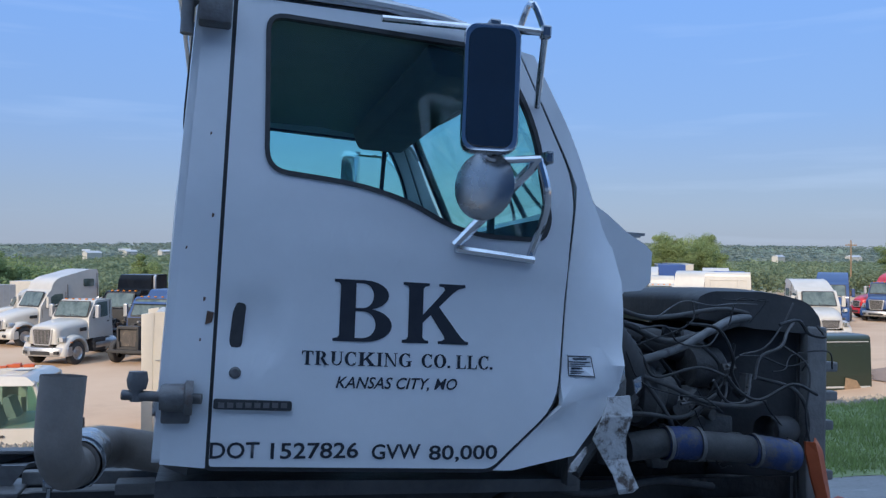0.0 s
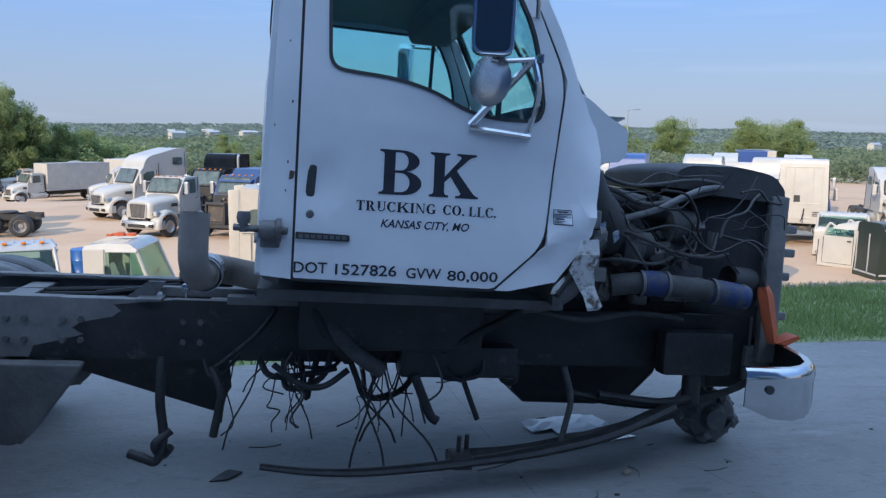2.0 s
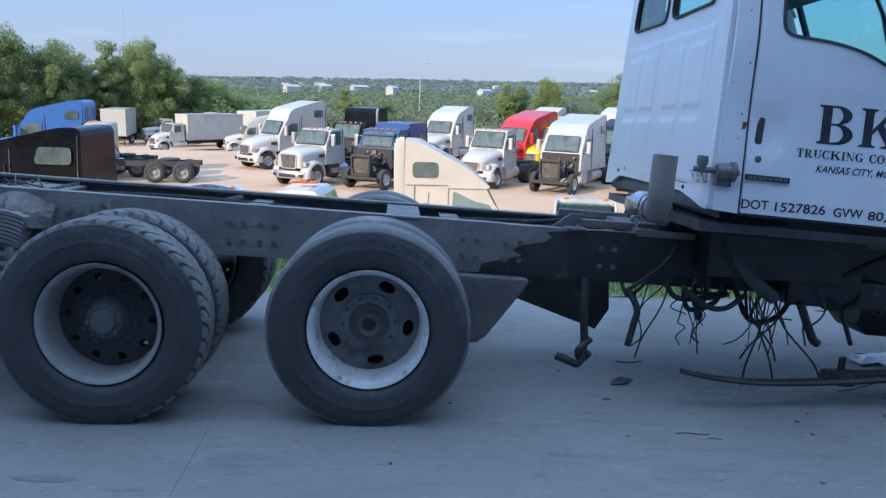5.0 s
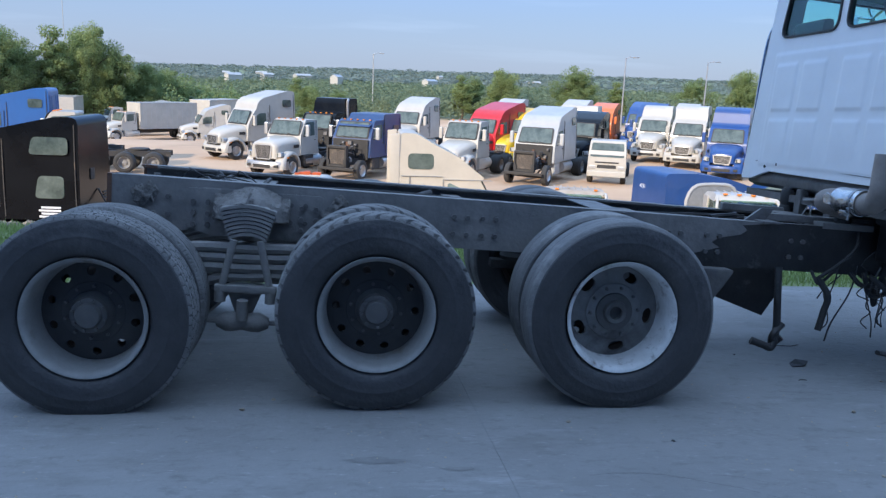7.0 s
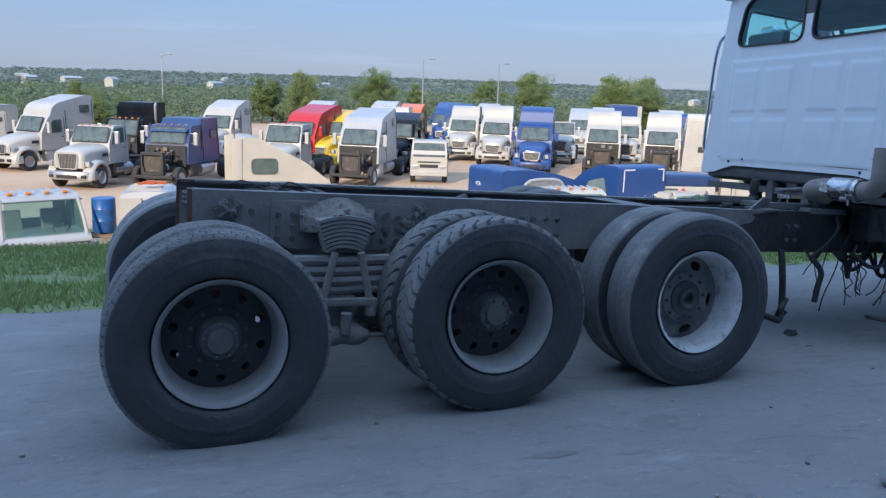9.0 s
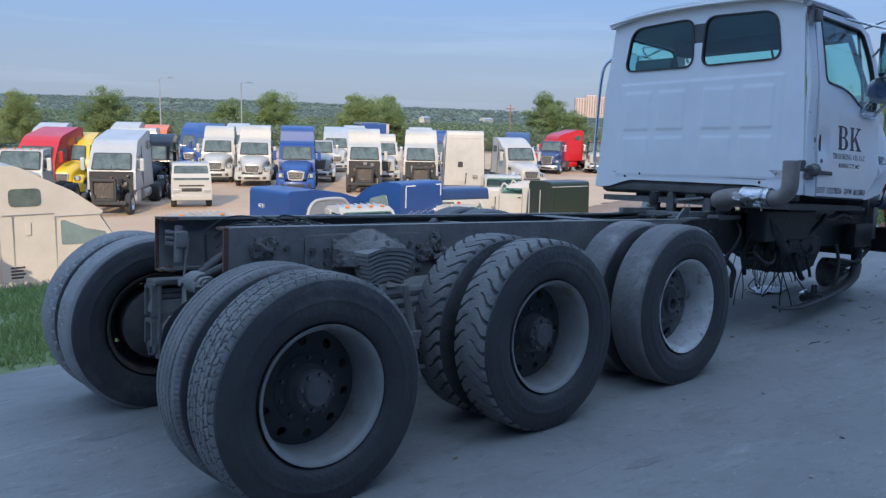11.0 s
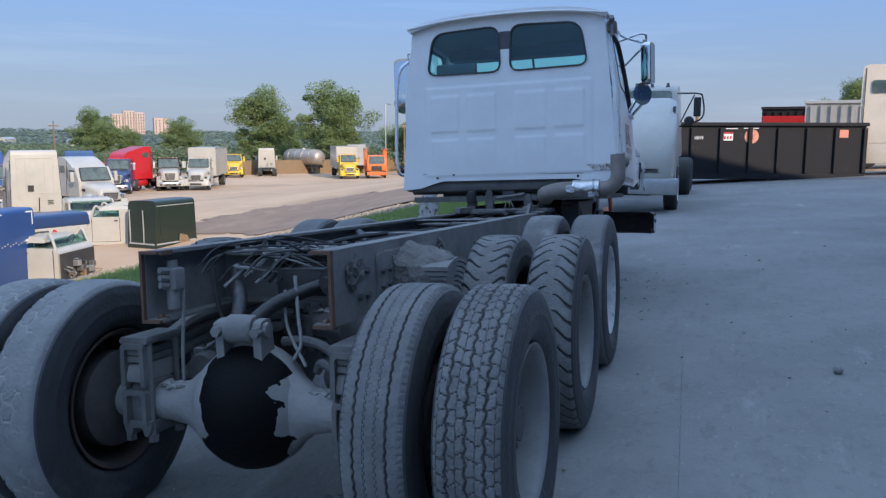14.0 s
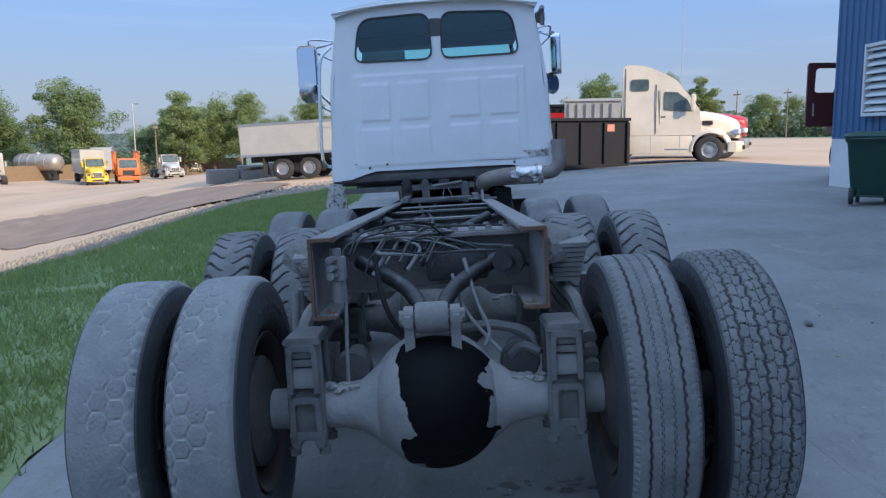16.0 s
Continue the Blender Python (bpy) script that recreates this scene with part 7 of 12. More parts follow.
for y in (-0.10, 0.20):
    bm = bmesh.new()
    cyl(bm, (2.0 + 0.2 * (y > 0), y, 1.47), (2.50, y, 1.60), 0.018, n=8)
    part("stay_rod", bm, STEEL, radiator)
bm = bmesh.new()
for k in range(9):
    a = 2 * math.pi * k / 9
    m = Matrix.Translation((2.30, 0.05, 1.18)) @ Matrix.Rotation(a, 4, "X") @ Matrix.Rotation(0.5, 4, "Z")
    box(bm, -0.006, 0.006, -0.055, 0.055, 0.06, 0.33, 0.0, m)
cyl(bm, (2.26, 0.05, 1.18), (2.36, 0.05, 1.18), 0.09, n=16)
part("fan", bm, HOSE, radiator)

# charge air pipe: grey pipe with blue couplings
bm = bmesh.new()
tube(bm, [(1.60, -0.60, 1.08), (1.75, -0.625, 1.10), (1.95, -0.635, 1.09), (2.12, -0.645, 1.075), (2.30, -0.655, 1.05)], 0.056, 18, 6)
cp = part("charge_pipe", bm, HOSEGREY, truck, "grey charge pipe with blue couplings", smooth=True)
bm = bmesh.new()
tube(bm, [(1.745, -0.624, 1.10), (1.80, -0.628, 1.102), (1.88, -0.632, 1.097)], 0.063, 18, 6, rib=0.05)
part("coupling", bm, BLUEHOSE, cp, "blue silicone coupling", smooth=True)
bm = bmesh.new()
tube(bm, [(2.13, -0.645, 1.073), (2.20, -0.65, 1.066), (2.33, -0.657, 1.045)], 0.063, 18, 6, rib=0.04)
part("coupling", bm, BLUEHOSE, cp, smooth=True)
bm = bmesh.new()
for x, z in ((1.745, 1.10), (1.885, 1.097), (2.14, 1.072), (2.31, 1.048)):
    lathe(bm, [(0.064, -0.008), (0.069, -0.008), (0.069, 0.008), (0.064, 0.008)], 20, "x", (x, -0.635 if x < 2 else -0.65, z))
pieces("hose_clamp", bm, STEEL, cp, smooth=True)
bm = bmesh.new()
hollow(bm, [(2.28, -0.55, 1.135), (2.36, -0.52, 1.13), (2.46, -0.45, 1.12)], 0.062, 20, 5, 0.008)
part("open_port", bm, SHROUD, truck, "open black intercooler port", smooth=True)

# hoses and pipes over the engine
HP = [
    ("grey_pipe", PIPEGREY, 0.020, [(1.42, -0.66, 1.395), (1.62, -0.62, 1.42), (1.82, -0.60, 1.475), (1.98, -0.58, 1.55), (2.15, -0.5, 1.60), (2.45, -0.35, 1.62)]),
    ("grey_pipe", HOSE, 0.016, [(1.40, -0.62, 1.60), (1.6, -0.58, 1.56), (1.75, -0.60, 1.50), (1.95, -0.55, 1.53), (2.2, -0.45, 1.58)]),
    ("hose", HOSE, 0.014, [(1.40, -0.60, 1.68), (1.62, -0.60, 1.60), (1.80, -0.56, 1.60), (2.1, -0.5, 1.64), (2.4, -0.40, 1.60)]),
    ("hose", HOSE, 0.014, [(1.50, -0.64, 1.40), (1.75, -0.62, 1.33), (1.95, -0.60, 1.26), (2.15, -0.58, 1.24), (2.27, -0.55, 1.26)]),
    ("hose", HOSE, 0.011, [(1.95, -0.48, 1.52), (2.08, -0.50, 1.40), (2.05, -0.46, 1.25), (1.95, -0.44, 1.1)]),
    ("hose", HOSE, 0.013, [(1.60, -0.60, 1.42), (1.72, -0.64, 1.25), (1.80, -0.60, 1.15), (1.86, -0.52, 1.02)]),
    ("hose", HOSE, 0.012, [(2.30, -0.42, 1.35), (2.45, -0.52, 1.30), (2.52, -0.52, 1.15), (2.50, -0.48, 0.98)]),
    ("hose", HOSE, 0.012, [(1.48, -0.58, 1.20), (1.62, -0.66, 1.22), (1.85, -0.60, 1.20), (2.05, -0.52, 1.28)]),
    ("wire", HOSE, 0.008, [(1.42, -0.70, 1.50), (1.6, -0.66, 1.46), (1.7, -0.62, 1.36), (1.9, -0.62, 1.40), (2.1, -0.56, 1.35)]),
    ("wire", HOSE, 0.007, [(2.42, -0.45, 1.50), (2.5, -0.54, 1.40), (2.48, -0.55, 1.20), (2.55, -0.50, 1.05)]),
    ("hose", HOSE, 0.022, [(1.25, -0.45, 0.92), (1.5, -0.50, 0.88), (1.8, -0.48, 0.92), (2.1, -0.44, 0.88)]),
]
for nm, mt, r, pts in HP:
    bm = bmesh.new()
    tube(bm, pts, r * (0.72 if nm != "grey_pipe" else 0.85), 10, 7)
    part(nm, bm, HOSEGREY if mt is HOSE else mt, engine, smooth=True)
rng = random.Random(91)
for k in range(22):
    bm = bmesh.new()
    x, y, z = rng.uniform(1.42, 2.3), rng.uniform(-0.72, -0.50), rng.uniform(1.05, 1.62)
    pts = [(x, y, z)]
    a = rng.uniform(-0.6, 0.6)
    for q in range(4):
        a += rng.uniform(-0.9, 0.9)
        ln = rng.uniform(0.06, 0.16)
        pts.append((min(2.5, pts[-1][0] + ln * math.cos(a)), pts[-1][1] + rng.uniform(-0.03, 0.05), min(1.68, max(1.0, pts[-1][2] + ln * math.sin(a)))))
    tube(bm, pts, rng.choice((0.003, 0.004, 0.006, 0.007)), 6, 5)
    part("wire", bm, (HOSE, BLACKIRON, GREASE, HOSE)[k % 4], engine, smooth=True)
for k in range(26):
    bm = bmesh.new()
    x, y, z, w = rng.uniform(1.40, 2.2), rng.uniform(-0.62, -0.42), rng.uniform(1.05, 1.58), rng.uniform(0.015, 0.045)
    m = Matrix.Translation((x, y, z)) @ Matrix.Rotation(rng.uniform(0, 3), 4, "Y") @ Matrix.Rotation(rng.uniform(-0.5, 0.5), 4, "X")
    if k % 3 == 0:
        lathe(bm, [(0, -w), (w * 0.8, -w), (w * 0.85, 0.0), (w * 0.6, w), (0, w)], 12, "y")
        for v in bm.verts:
            v.co = m @ v.co
    else:
        box(bm, -w, w * 1.4, -0.012, 0.012, -w * 0.6, w * 0.6, 0.003, m)
        cyl(bm, m @ Vector((w * 0.6, -0.03, 0)), m @ Vector((w * 0.6, 0.02, 0)), 0.008, n=6)
    part("bracket", bm, (BLACKIRON, GREASE, GREASE, BLACKIRON, FRAME)[k % 5], engine, smooth=True)

# steering box, front axle stub, brake drum on the concrete
bm = bmesh.new()
box(bm, 1.95, 2.35, -0.56, -0.44, 0.60, 0.84, 0.03)
cyl(bm, (2.15, -0.50, 0.62), (2.15, -0.50, 0.45), 0.05, n=14)
tube(bm, [(2.15, -0.52, 0.48), (1.95, -0.56, 0.46), (1.60, -0.56, 0.50)], 0.022, 8)
part("steering_box", bm, BLACKIRON, truck, smooth=True)
bm = bmesh.new()
lathe(bm, [(0.0, -0.15), (0.06, -0.15), (0.08, -0.10), (0.14, -0.09), (0.155, -0.07), (0.155, 0.10), (0.13, 0.12), (0.0, 0.12)], 32, "y", (2.44, -0.15, 0.285))
part("hub_stub", bm, GREASE, truck, "muddy brake hub propping the nose", smooth=True)
bm = bmesh.new()
for k in range(12):
    a = k * 0.55
    blob(bm, (2.44 + 0.13 * math.cos(a), -0.20 + 0.03 * math.sin(k * 2.1), 0.285 + 0.125 * math.sin(a)), (0.045, 0.05, 0.04), 0.6, 2, k)
pieces("mud_lump", bm, GREASE, truck, smooth=True)
bm = bmesh.new()
box(bm, 2.30, 2.55, -0.40, 0.46, 0.50, 0.62, 0.02)
part("front_crossbeam", bm, BLACKIRON, truck)
# front leaf springs, one end fallen to the ground
bm = bmesh.new()
for k in range(3):
    pts = [(2.62, -0.44, 0.60), (2.40, -0.46, 0.50), (2.08, -0.48, 0.45 - 0.014 * k), (1.75, -0.50, 0.44), (1.45, -0.52, 0.50)]
    tube(bm, pts, 0.020, 8)
part("leaf_spring", bm, BLACKIRON, truck, smooth=True)
bm = bmesh.new()
tube(bm, [(2.02, -0.62, 0.44), (1.65, -0.70, 0.34), (1.30, -0.73, 0.27), (0.90, -0.74, 0.215), (0.45, -0.76, 0.185), (0.15, -0.77, 0.19), (-0.10, -0.78, 0.225)], 0.032, 8, 6, taper=0.014)
for v in bm.verts:
    v.co.y = -0.72 + (v.co.y + 0.72) * 1.6
part("fallen_spring", bm, BLACKIRON, truck, "bent steel leaf hanging to the ground", smooth=True)
bm = bmesh.new()
tube(bm, [(2.02, -0.55, 0.40), (1.6, -0.60, 0.30), (1.15, -0.62, 0.22), (0.80, -0.62, 0.20)], 0.034, 8, 6)
box(bm, 0.80, 0.90, -0.78, -0.64, 0.18, 0.25, 0.012)
cyl(bm, (0.84, -0.71, 0.24), (0.84, -0.71, 0.33), 0.012, n=8)
cyl(bm, (0.89, -0.66, 0.24), (0.89, -0.66, 0.32), 0.012, n=8)
part("spring_clamp", bm, BLACKIRON, truck, smooth=True)

# torn fender stay
bm = bmesh.new()
rs = []
for x, z, w, d in ((1.285, 1.335, 0.035, 0.0), (1.275, 1.27, 0.05, 0.012), (1.255, 1.20, 0.055, 0.0), (1.285, 1.13, 0.036, -0.012), (1.305, 1.085, 0.030, 0.0), (1.322, 1.04, 0.033, 0.01), (1.32, 1.022, 0.02, 0.0)):
    y = -1.09 - d
    rs.append([(x - w, y, z), (x + w, y - 0.015, z + 0.008), (x + w, y - 0.009, z + 0.008), (x - w, y + 0.006, z)])
rings(bm, rs)
part("torn_stay", bm, SCUFF, truck, "torn white fender stay, scraped and muddy")
bm = bmesh.new()
rs = []
for x, z in ((1.36, 1.345), (1.29, 1.27), (1.22, 1.20), (1.175, 1.14), (1.15, 1.10)):
    rs.append([(x, -1.06, z), (x + 0.012, -1.072, z - 0.012), (x + 0.02, -1.06, z - 0.03), (x, -1.045, z - 0.02)])
rings(bm, rs)
part("torn_edge", bm, HOSE, truck)
bm = bmesh.new()
prism(bm, [(1.14, 1.115), (1.19, 1.17), (1.20, 1.15), (1.165, 1.095), (1.13, 1.09)], -1.065, -1.055, "y")
part("torn_scrap", bm, SCUFF, truck)

# broken orange marker bracket behind the bumper
bm = bmesh.new()
rs = []
for x, z, w in ((2.455, 1.10, 0.035), (2.475, 1.05, 0.05), (2.50, 0.95, 0.048), (2.525, 0.86, 0.042), (2.535, 0.80, 0.03)):
    rs.append([(x - w, -0.62, z), (x - w * 0.2, -0.645, z), (x + w, -0.60, z + 0.01), (x + w, -0.592, z + 0.01), (x - w * 0.2, -0.634, z), (x - w, -0.61, z)])
rings(bm, rs)
part("marker_bracket", bm, ORANGE, truck, "broken orange plastic marker bracket")
bm = bmesh.new()
prism(bm, [(2.56, 0.80), (2.68, 0.845), (2.70, 0.83), (2.62, 0.79)], -0.62, -0.52, "y")
part("marker_scrap", bm, ORANGE, truck)
# bumper, wrapped round at its ends
bm = bmesh.new()
plan = [(2.062, -1.150), (2.20, -1.162), (2.32, -1.15), (2.42, -1.10), (2.50, -1.02), (2.57, -0.88), (2.63, -0.62), (2.67, -0.30), (2.68, 0.03)]
plan = plan + [(x, 0.06 - y) for x, y in plan[-2::-1]]
rs = []
n = len(plan)
for i, (x, y) in enumerate(plan):
    a, b = plan[max(0, i - 1)], plan[min(n - 1, i + 1)]
    t = Vector((b[0] - a[0], b[1] - a[1])).normalized()
    nx, ny = t.y, -t.x
    ring = []
    for d, z in ((-0.045, 0.790), (-0.012, 0.790), (0.004, 0.773), (0.010, 0.735), (0.004, 0.701), (0.006, 0.649), (0.004, 0.581), (-0.006, 0.543), (-0.040, 0.537), (-0.040, 0.542), (-0.010, 0.549), (-0.004, 0.581), (-0.002, 0.649), (-0.003, 0.701), (0.002, 0.735), (-0.004, 0.769), (-0.018, 0.783), (-0.045, 0.785)):
        cut = {0: 0.075, 1: 0.018}.get(min(i, n - 1 - i), 0.0)
        ring.append((x + nx * d, y + ny * d, max(z, 0.537 + cut) if z < 0.66 else z))
    rs.append(ring)
rings(bm, rs)
bmesh.ops.recalc_face_normals(bm, faces=bm.faces)
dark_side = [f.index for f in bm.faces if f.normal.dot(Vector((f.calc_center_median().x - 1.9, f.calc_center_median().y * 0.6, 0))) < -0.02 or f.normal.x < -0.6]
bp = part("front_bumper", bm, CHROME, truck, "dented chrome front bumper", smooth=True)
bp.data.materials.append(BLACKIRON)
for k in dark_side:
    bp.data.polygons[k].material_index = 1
bm = bmesh.new()
lathe(bm, [(0.0, -0.003), (0.020, -0.003), (0.022, 0.003), (0.0, 0.003)], 14, "y", (2.177, -1.170, 0.694))
part("bumper_hole", bm, SEAM, bp)
bm = bmesh.new()
for s in (-1, 1):
    box(bm, 2.50, 2.66, 0.03 + s * 0.42 - 0.04, 0.03 + s * 0.42 + 0.04, 0.55, 0.74, 0.01)
pieces("bumper_iron", bm, FRAME, bp)

# ---- loose cables and pipes under the cab ----
random.seed(31)


def dangle(name, x, y, z, drop, r, mt, sway=0.12, hook=0.0):
    bm = bmesh.new()
    dx, dy = random.uniform(-sway, sway), random.uniform(-sway * 0.5, sway * 0.5)
    pts = [(x, y, z), (x + dx * 0.2, y + dy * 0.3, z - drop * 0.35), (x + dx * 0.8, y + dy * 0.7, z - drop * 0.75), (x + dx + hook, y + dy, z - drop + abs(hook) * 0.6)]
    tube(bm, pts, r, 6, 5)
    return part(name, bm, mt, truck, smooth=True)


for k in range(15):
    x = random.choice((random.gauss(0.02, 0.16), random.gauss(0.45, 0.10), random.uniform(-0.35, 1.3)))
    dangle("hanging_wire", x, random.uniform(-0.62, -0.35), random.uniform(0.60, 0.72), random.uniform(0.18, 0.48), random.choice((0.003, 0.004, 0.005, 0.009)), HOSE, 0.16, random.choice((0, 0, 0.08, -0.07)))
for x, d in ((0.36, 0.46), (0.42, 0.50), (0.47, 0.44), (0.55, 0.40), (0.32, 0.38)):
    dangle("hanging_wire", x, -0.60, 0.62, d, 0.006, HOSE, 0.30)
for k in range(11):  # slack hoses and torn looms, each its own sag
    x = random.choice((random.gauss(-0.30, 0.10), random.gauss(0.0, 0.12), random.uniform(0.2, 1.1)))
    bm = bmesh.new()
    w, d = random.uniform(0.08, 0.45), random.uniform(0.03, 0.20) * random.choice((0.5, 1.0, 1.0))
    y = random.uniform(-0.62, -0.38)
    a, b = random.uniform(0.1, 0.4), random.uniform(0.5, 0.9)
    tube(bm, [(x, y, 0.64), (x + w * a, y - random.uniform(0, 0.06), 0.62 - d), (x + w * b, y - random.uniform(0, 0.05), 0.62 - d * random.uniform(0.4, 1.1)), (x + w, y, random.uniform(0.60, 0.72))], random.choice((0.005, 0.007, 0.010, 0.016)), 8, 6)
    part("hose_loop", bm, (HOSE, BLACKIRON, HOSE)[k % 3], truck, smooth=True)
for k in range(9):  # knotted clumps of torn wiring
    x, y, z = random.choice((-0.02, 0.05, 0.40, 0.75)) + random.gauss(0, 0.05), random.uniform(-0.62, -0.50), random.uniform(0.50, 0.74)
    bm = bmesh.new()
    pts = [(x, y, z + 0.1)]
    for q in range(5):
        pts.append((x + random.gauss(0, 0.035), y + random.gauss(0, 0.02), z - 0.055 * q + random.gauss(0, 0.02)))
    tube(bm, pts, random.choice((0.003, 0.004, 0.006)), 6, 4)
    part("torn_wire", bm, (HOSEGREY, HOSE)[k % 2], truck, smooth=True)
for pts, r, mt, nm in (
    ([(-0.35, -0.50, 0.60), (-0.30, -0.56, 0.50), (-0.31, -0.56, 0.40), (-0.33, -0.56, 0.28)], 0.020, HOSE, "cut_hose"),
    ([(0.16, -0.52, 0.92), (0.22, -0.60, 0.82), (0.34, -0.62, 0.70), (0.46, -0.60, 0.62)], 0.040, HOSEGREY, "flexible_duct"),
    ([(0.02, -0.46, 0.98), (0.10, -0.58, 0.94), (0.18, -0.60, 0.80), (0.30, -0.55, 0.66)], 0.030, HOSE, "flexible_duct"),
    ([(0.75, -0.58, 0.72), (0.92, -0.62, 0.82), (1.10, -0.62, 0.92), (1.20, -0.55, 1.0)], 0.022, HOSE, "cut_hose"),
    ([(0.62, -0.60, 0.60), (0.68, -0.62, 0.46), (0.71, -0.63, 0.40), (0.74, -0.63, 0.38)], 0.024, HOSE, "cut_hose"),
    ([(1.38, -0.62, 0.66), (1.42, -0.64, 0.50), (1.40, -0.64, 0.36), (1.38, -0.63, 0.24)], 0.016, HOSEGREY, "cut_hose"),
    ([(0.86, -0.58, 0.60), (0.92, -0.60, 0.45), (0.95, -0.60, 0.38)], 0.014, HOSE, "cut_hose"),
    ([(-0.06, -0.42, 0.88), (-0.12, -0.50, 0.80), (-0.22, -0.52, 0.70), (-0.36, -0.50, 0.58)], 0.012, HOSE, "air_line"),
    ([(-0.588, -0.46, 0.64), (-0.585, -0.50, 0.44), (-0.565, -0.50, 0.26), (-0.59, -0.52, 0.15), (-0.65, -0.52, 0.16), (-0.72, -0.50, 0.18)], 0.023, BLACKIRON, "bent_bracket"),
    ([(-0.60, -0.50, 0.13), (-0.66, -0.50, 0.17), (-0.725, -0.50, 0.165)], 0.014, BLACKIRON, "bent_bracket"),
    ([(-0.53, -0.50, 0.29), (-0.60, -0.53, 0.23), (-0.57, -0.48, 0.16), (-0.53, -0.51, 0.21)], 0.020, BLACKIRON, "bent_bracket"),
):
    bm = bmesh.new()
    tube(bm, pts, r, 10, 7)
    part(nm, bm, mt, truck, smooth=True)
# fallen drive shaft
bm = bmesh.new()
cyl(bm, (-1.15, 0.12, 0.56), (-0.40, 0.12, 0.34), 0.070, 0.070, 20)
cyl(bm, (-0.52, 0.12, 0.375), (-0.36, 0.12, 0.33), 0.085, 0.09, 20)
part("drive_shaft", bm, BLACKIRON, truck, "dropped black drive shaft", smooth=True)
bm = bmesh.new()
prism(bm, [(-1.35, 0.63), (-0.32, 0.63), (-0.29, 0.36), (-0.367, 0.222), (-1.06, 0.443)], 0.03, 0.05, "y", 0.004)
part("splash_plate", bm, BLACKIRON, truck)
# side box and battery tray stubs under the cab
bm = bmesh.new()
box(bm, 0.05, 0.95, -0.62, -0.44, 0.72, 0.98, 0.02)
box(bm, 0.55, 1.15, -0.58, -0.44, 0.58, 0.74, 0.02)
part("side_tray", bm, BLACKIRON, truck, "black tray under the cab")
# tangle of lines on the rear crossmembers
random.seed(41)
for k in range(30):
    bm = bmesh.new()
    y0, y1 = random.uniform(0.0, 0.40), random.uniform(-0.36, 0.1)
    x0, x1 = -4.35 + random.uniform(0, 0.35), random.uniform(-4.2, -3.7)
    zz = random.uniform(0.80, 0.90)
    tube(bm, [(x0, y0, zz - 0.08), (x0 + 0.1, y0 - 0.05, zz), ((x0 + x1) / 2, (y0 + y1) / 2 + random.uniform(-0.1, 0.1), zz + random.uniform(-0.02, 0.03)), (x1, y1, zz - 0.03), (x1 + 0.1, y1 - 0.08, zz - 0.12)], random.choice((0.004, 0.005, 0.0075)), 6, 6)
    part("air_line", bm, (HOSEGREY, HOSE, GREASE, HOSE, HOSEGREY, HOSE, PALEHOSE)[k % 7], truck, smooth=True)
for pts, r, mt in (
    ([(-4.42, 0.36, 0.80), (-4.44, 0.352, 0.66), (-4.45, 0.357, 0.50), (-4.45, 0.362, 0.345)], 0.0075, PALEHOSE),
    ([(-4.38, 0.24, 0.82), (-4.38, 0.22, 0.66), (-4.36, 0.18, 0.55), (-4.30, 0.12, 0.48)], 0.010, HOSE),
    ([(-4.30, -0.10, 0.78), (-4.36, -0.14, 0.62), (-4.42, -0.18, 0.52), (-4.45, -0.16, 0.46)], 0.008, PALEHOSE),
    ([(-4.30, -0.05, 0.72), (-4.38, -0.10, 0.58), (-4.46, -0.22, 0.44)], 0.007, PALEHOSE),
    ([(-4.38, -0.08, 0.52), (-4.40, -0.20, 0.53), (-4.44, -0.32, 0.50), (-4.46, -0.36, 0.42)], 0.020, GREASE),
    ([(-4.50, -0.36, 0.44), (-4.48, -0.30, 0.46), (-4.44, -0.26, 0.42)], 0.018, GREASE),
):
    bm = bmesh.new()
    tube(bm, pts, r, 8, 6)
    part("brake_line", bm, mt, truck, smooth=True)
bm = bmesh.new()
box(bm, -4.50, -4.43, 0.34, 0.41, 0.74, 0.83, 0.01)
for k in range(3):
    cyl(bm, (-4.50, 0.375, 0.76 + k * 0.03), (-4.54, 0.385, 0.765 + k * 0.03), 0.014, n=8)
cyl(bm, (-4.47, 0.375, 0.74), (-4.47, 0.375, 0.66), 0.026, n=10)
cyl(bm, (-4.47, 0.375, 0.82), (-4.47, 0.375, 0.86), 0.022, n=10)
part("brake_valve", bm, DUSTY, truck, "dusty brass brake valve", smooth=True)
bm = bmesh.new()
cyl(bm, (-4.32, -0.27, 0.76), (-4.24, -0.29, 0.76), 0.06, n=16)
cyl(bm, (-4.36, -0.26, 0.76), (-4.20, -0.30, 0.76), 0.025, n=10)
box(bm, -4.20, -4.10, -0.2, 0.05, 0.68, 0.80, 0.02)
part("relay_valve", bm, BLACKIRON, truck, smooth=True)
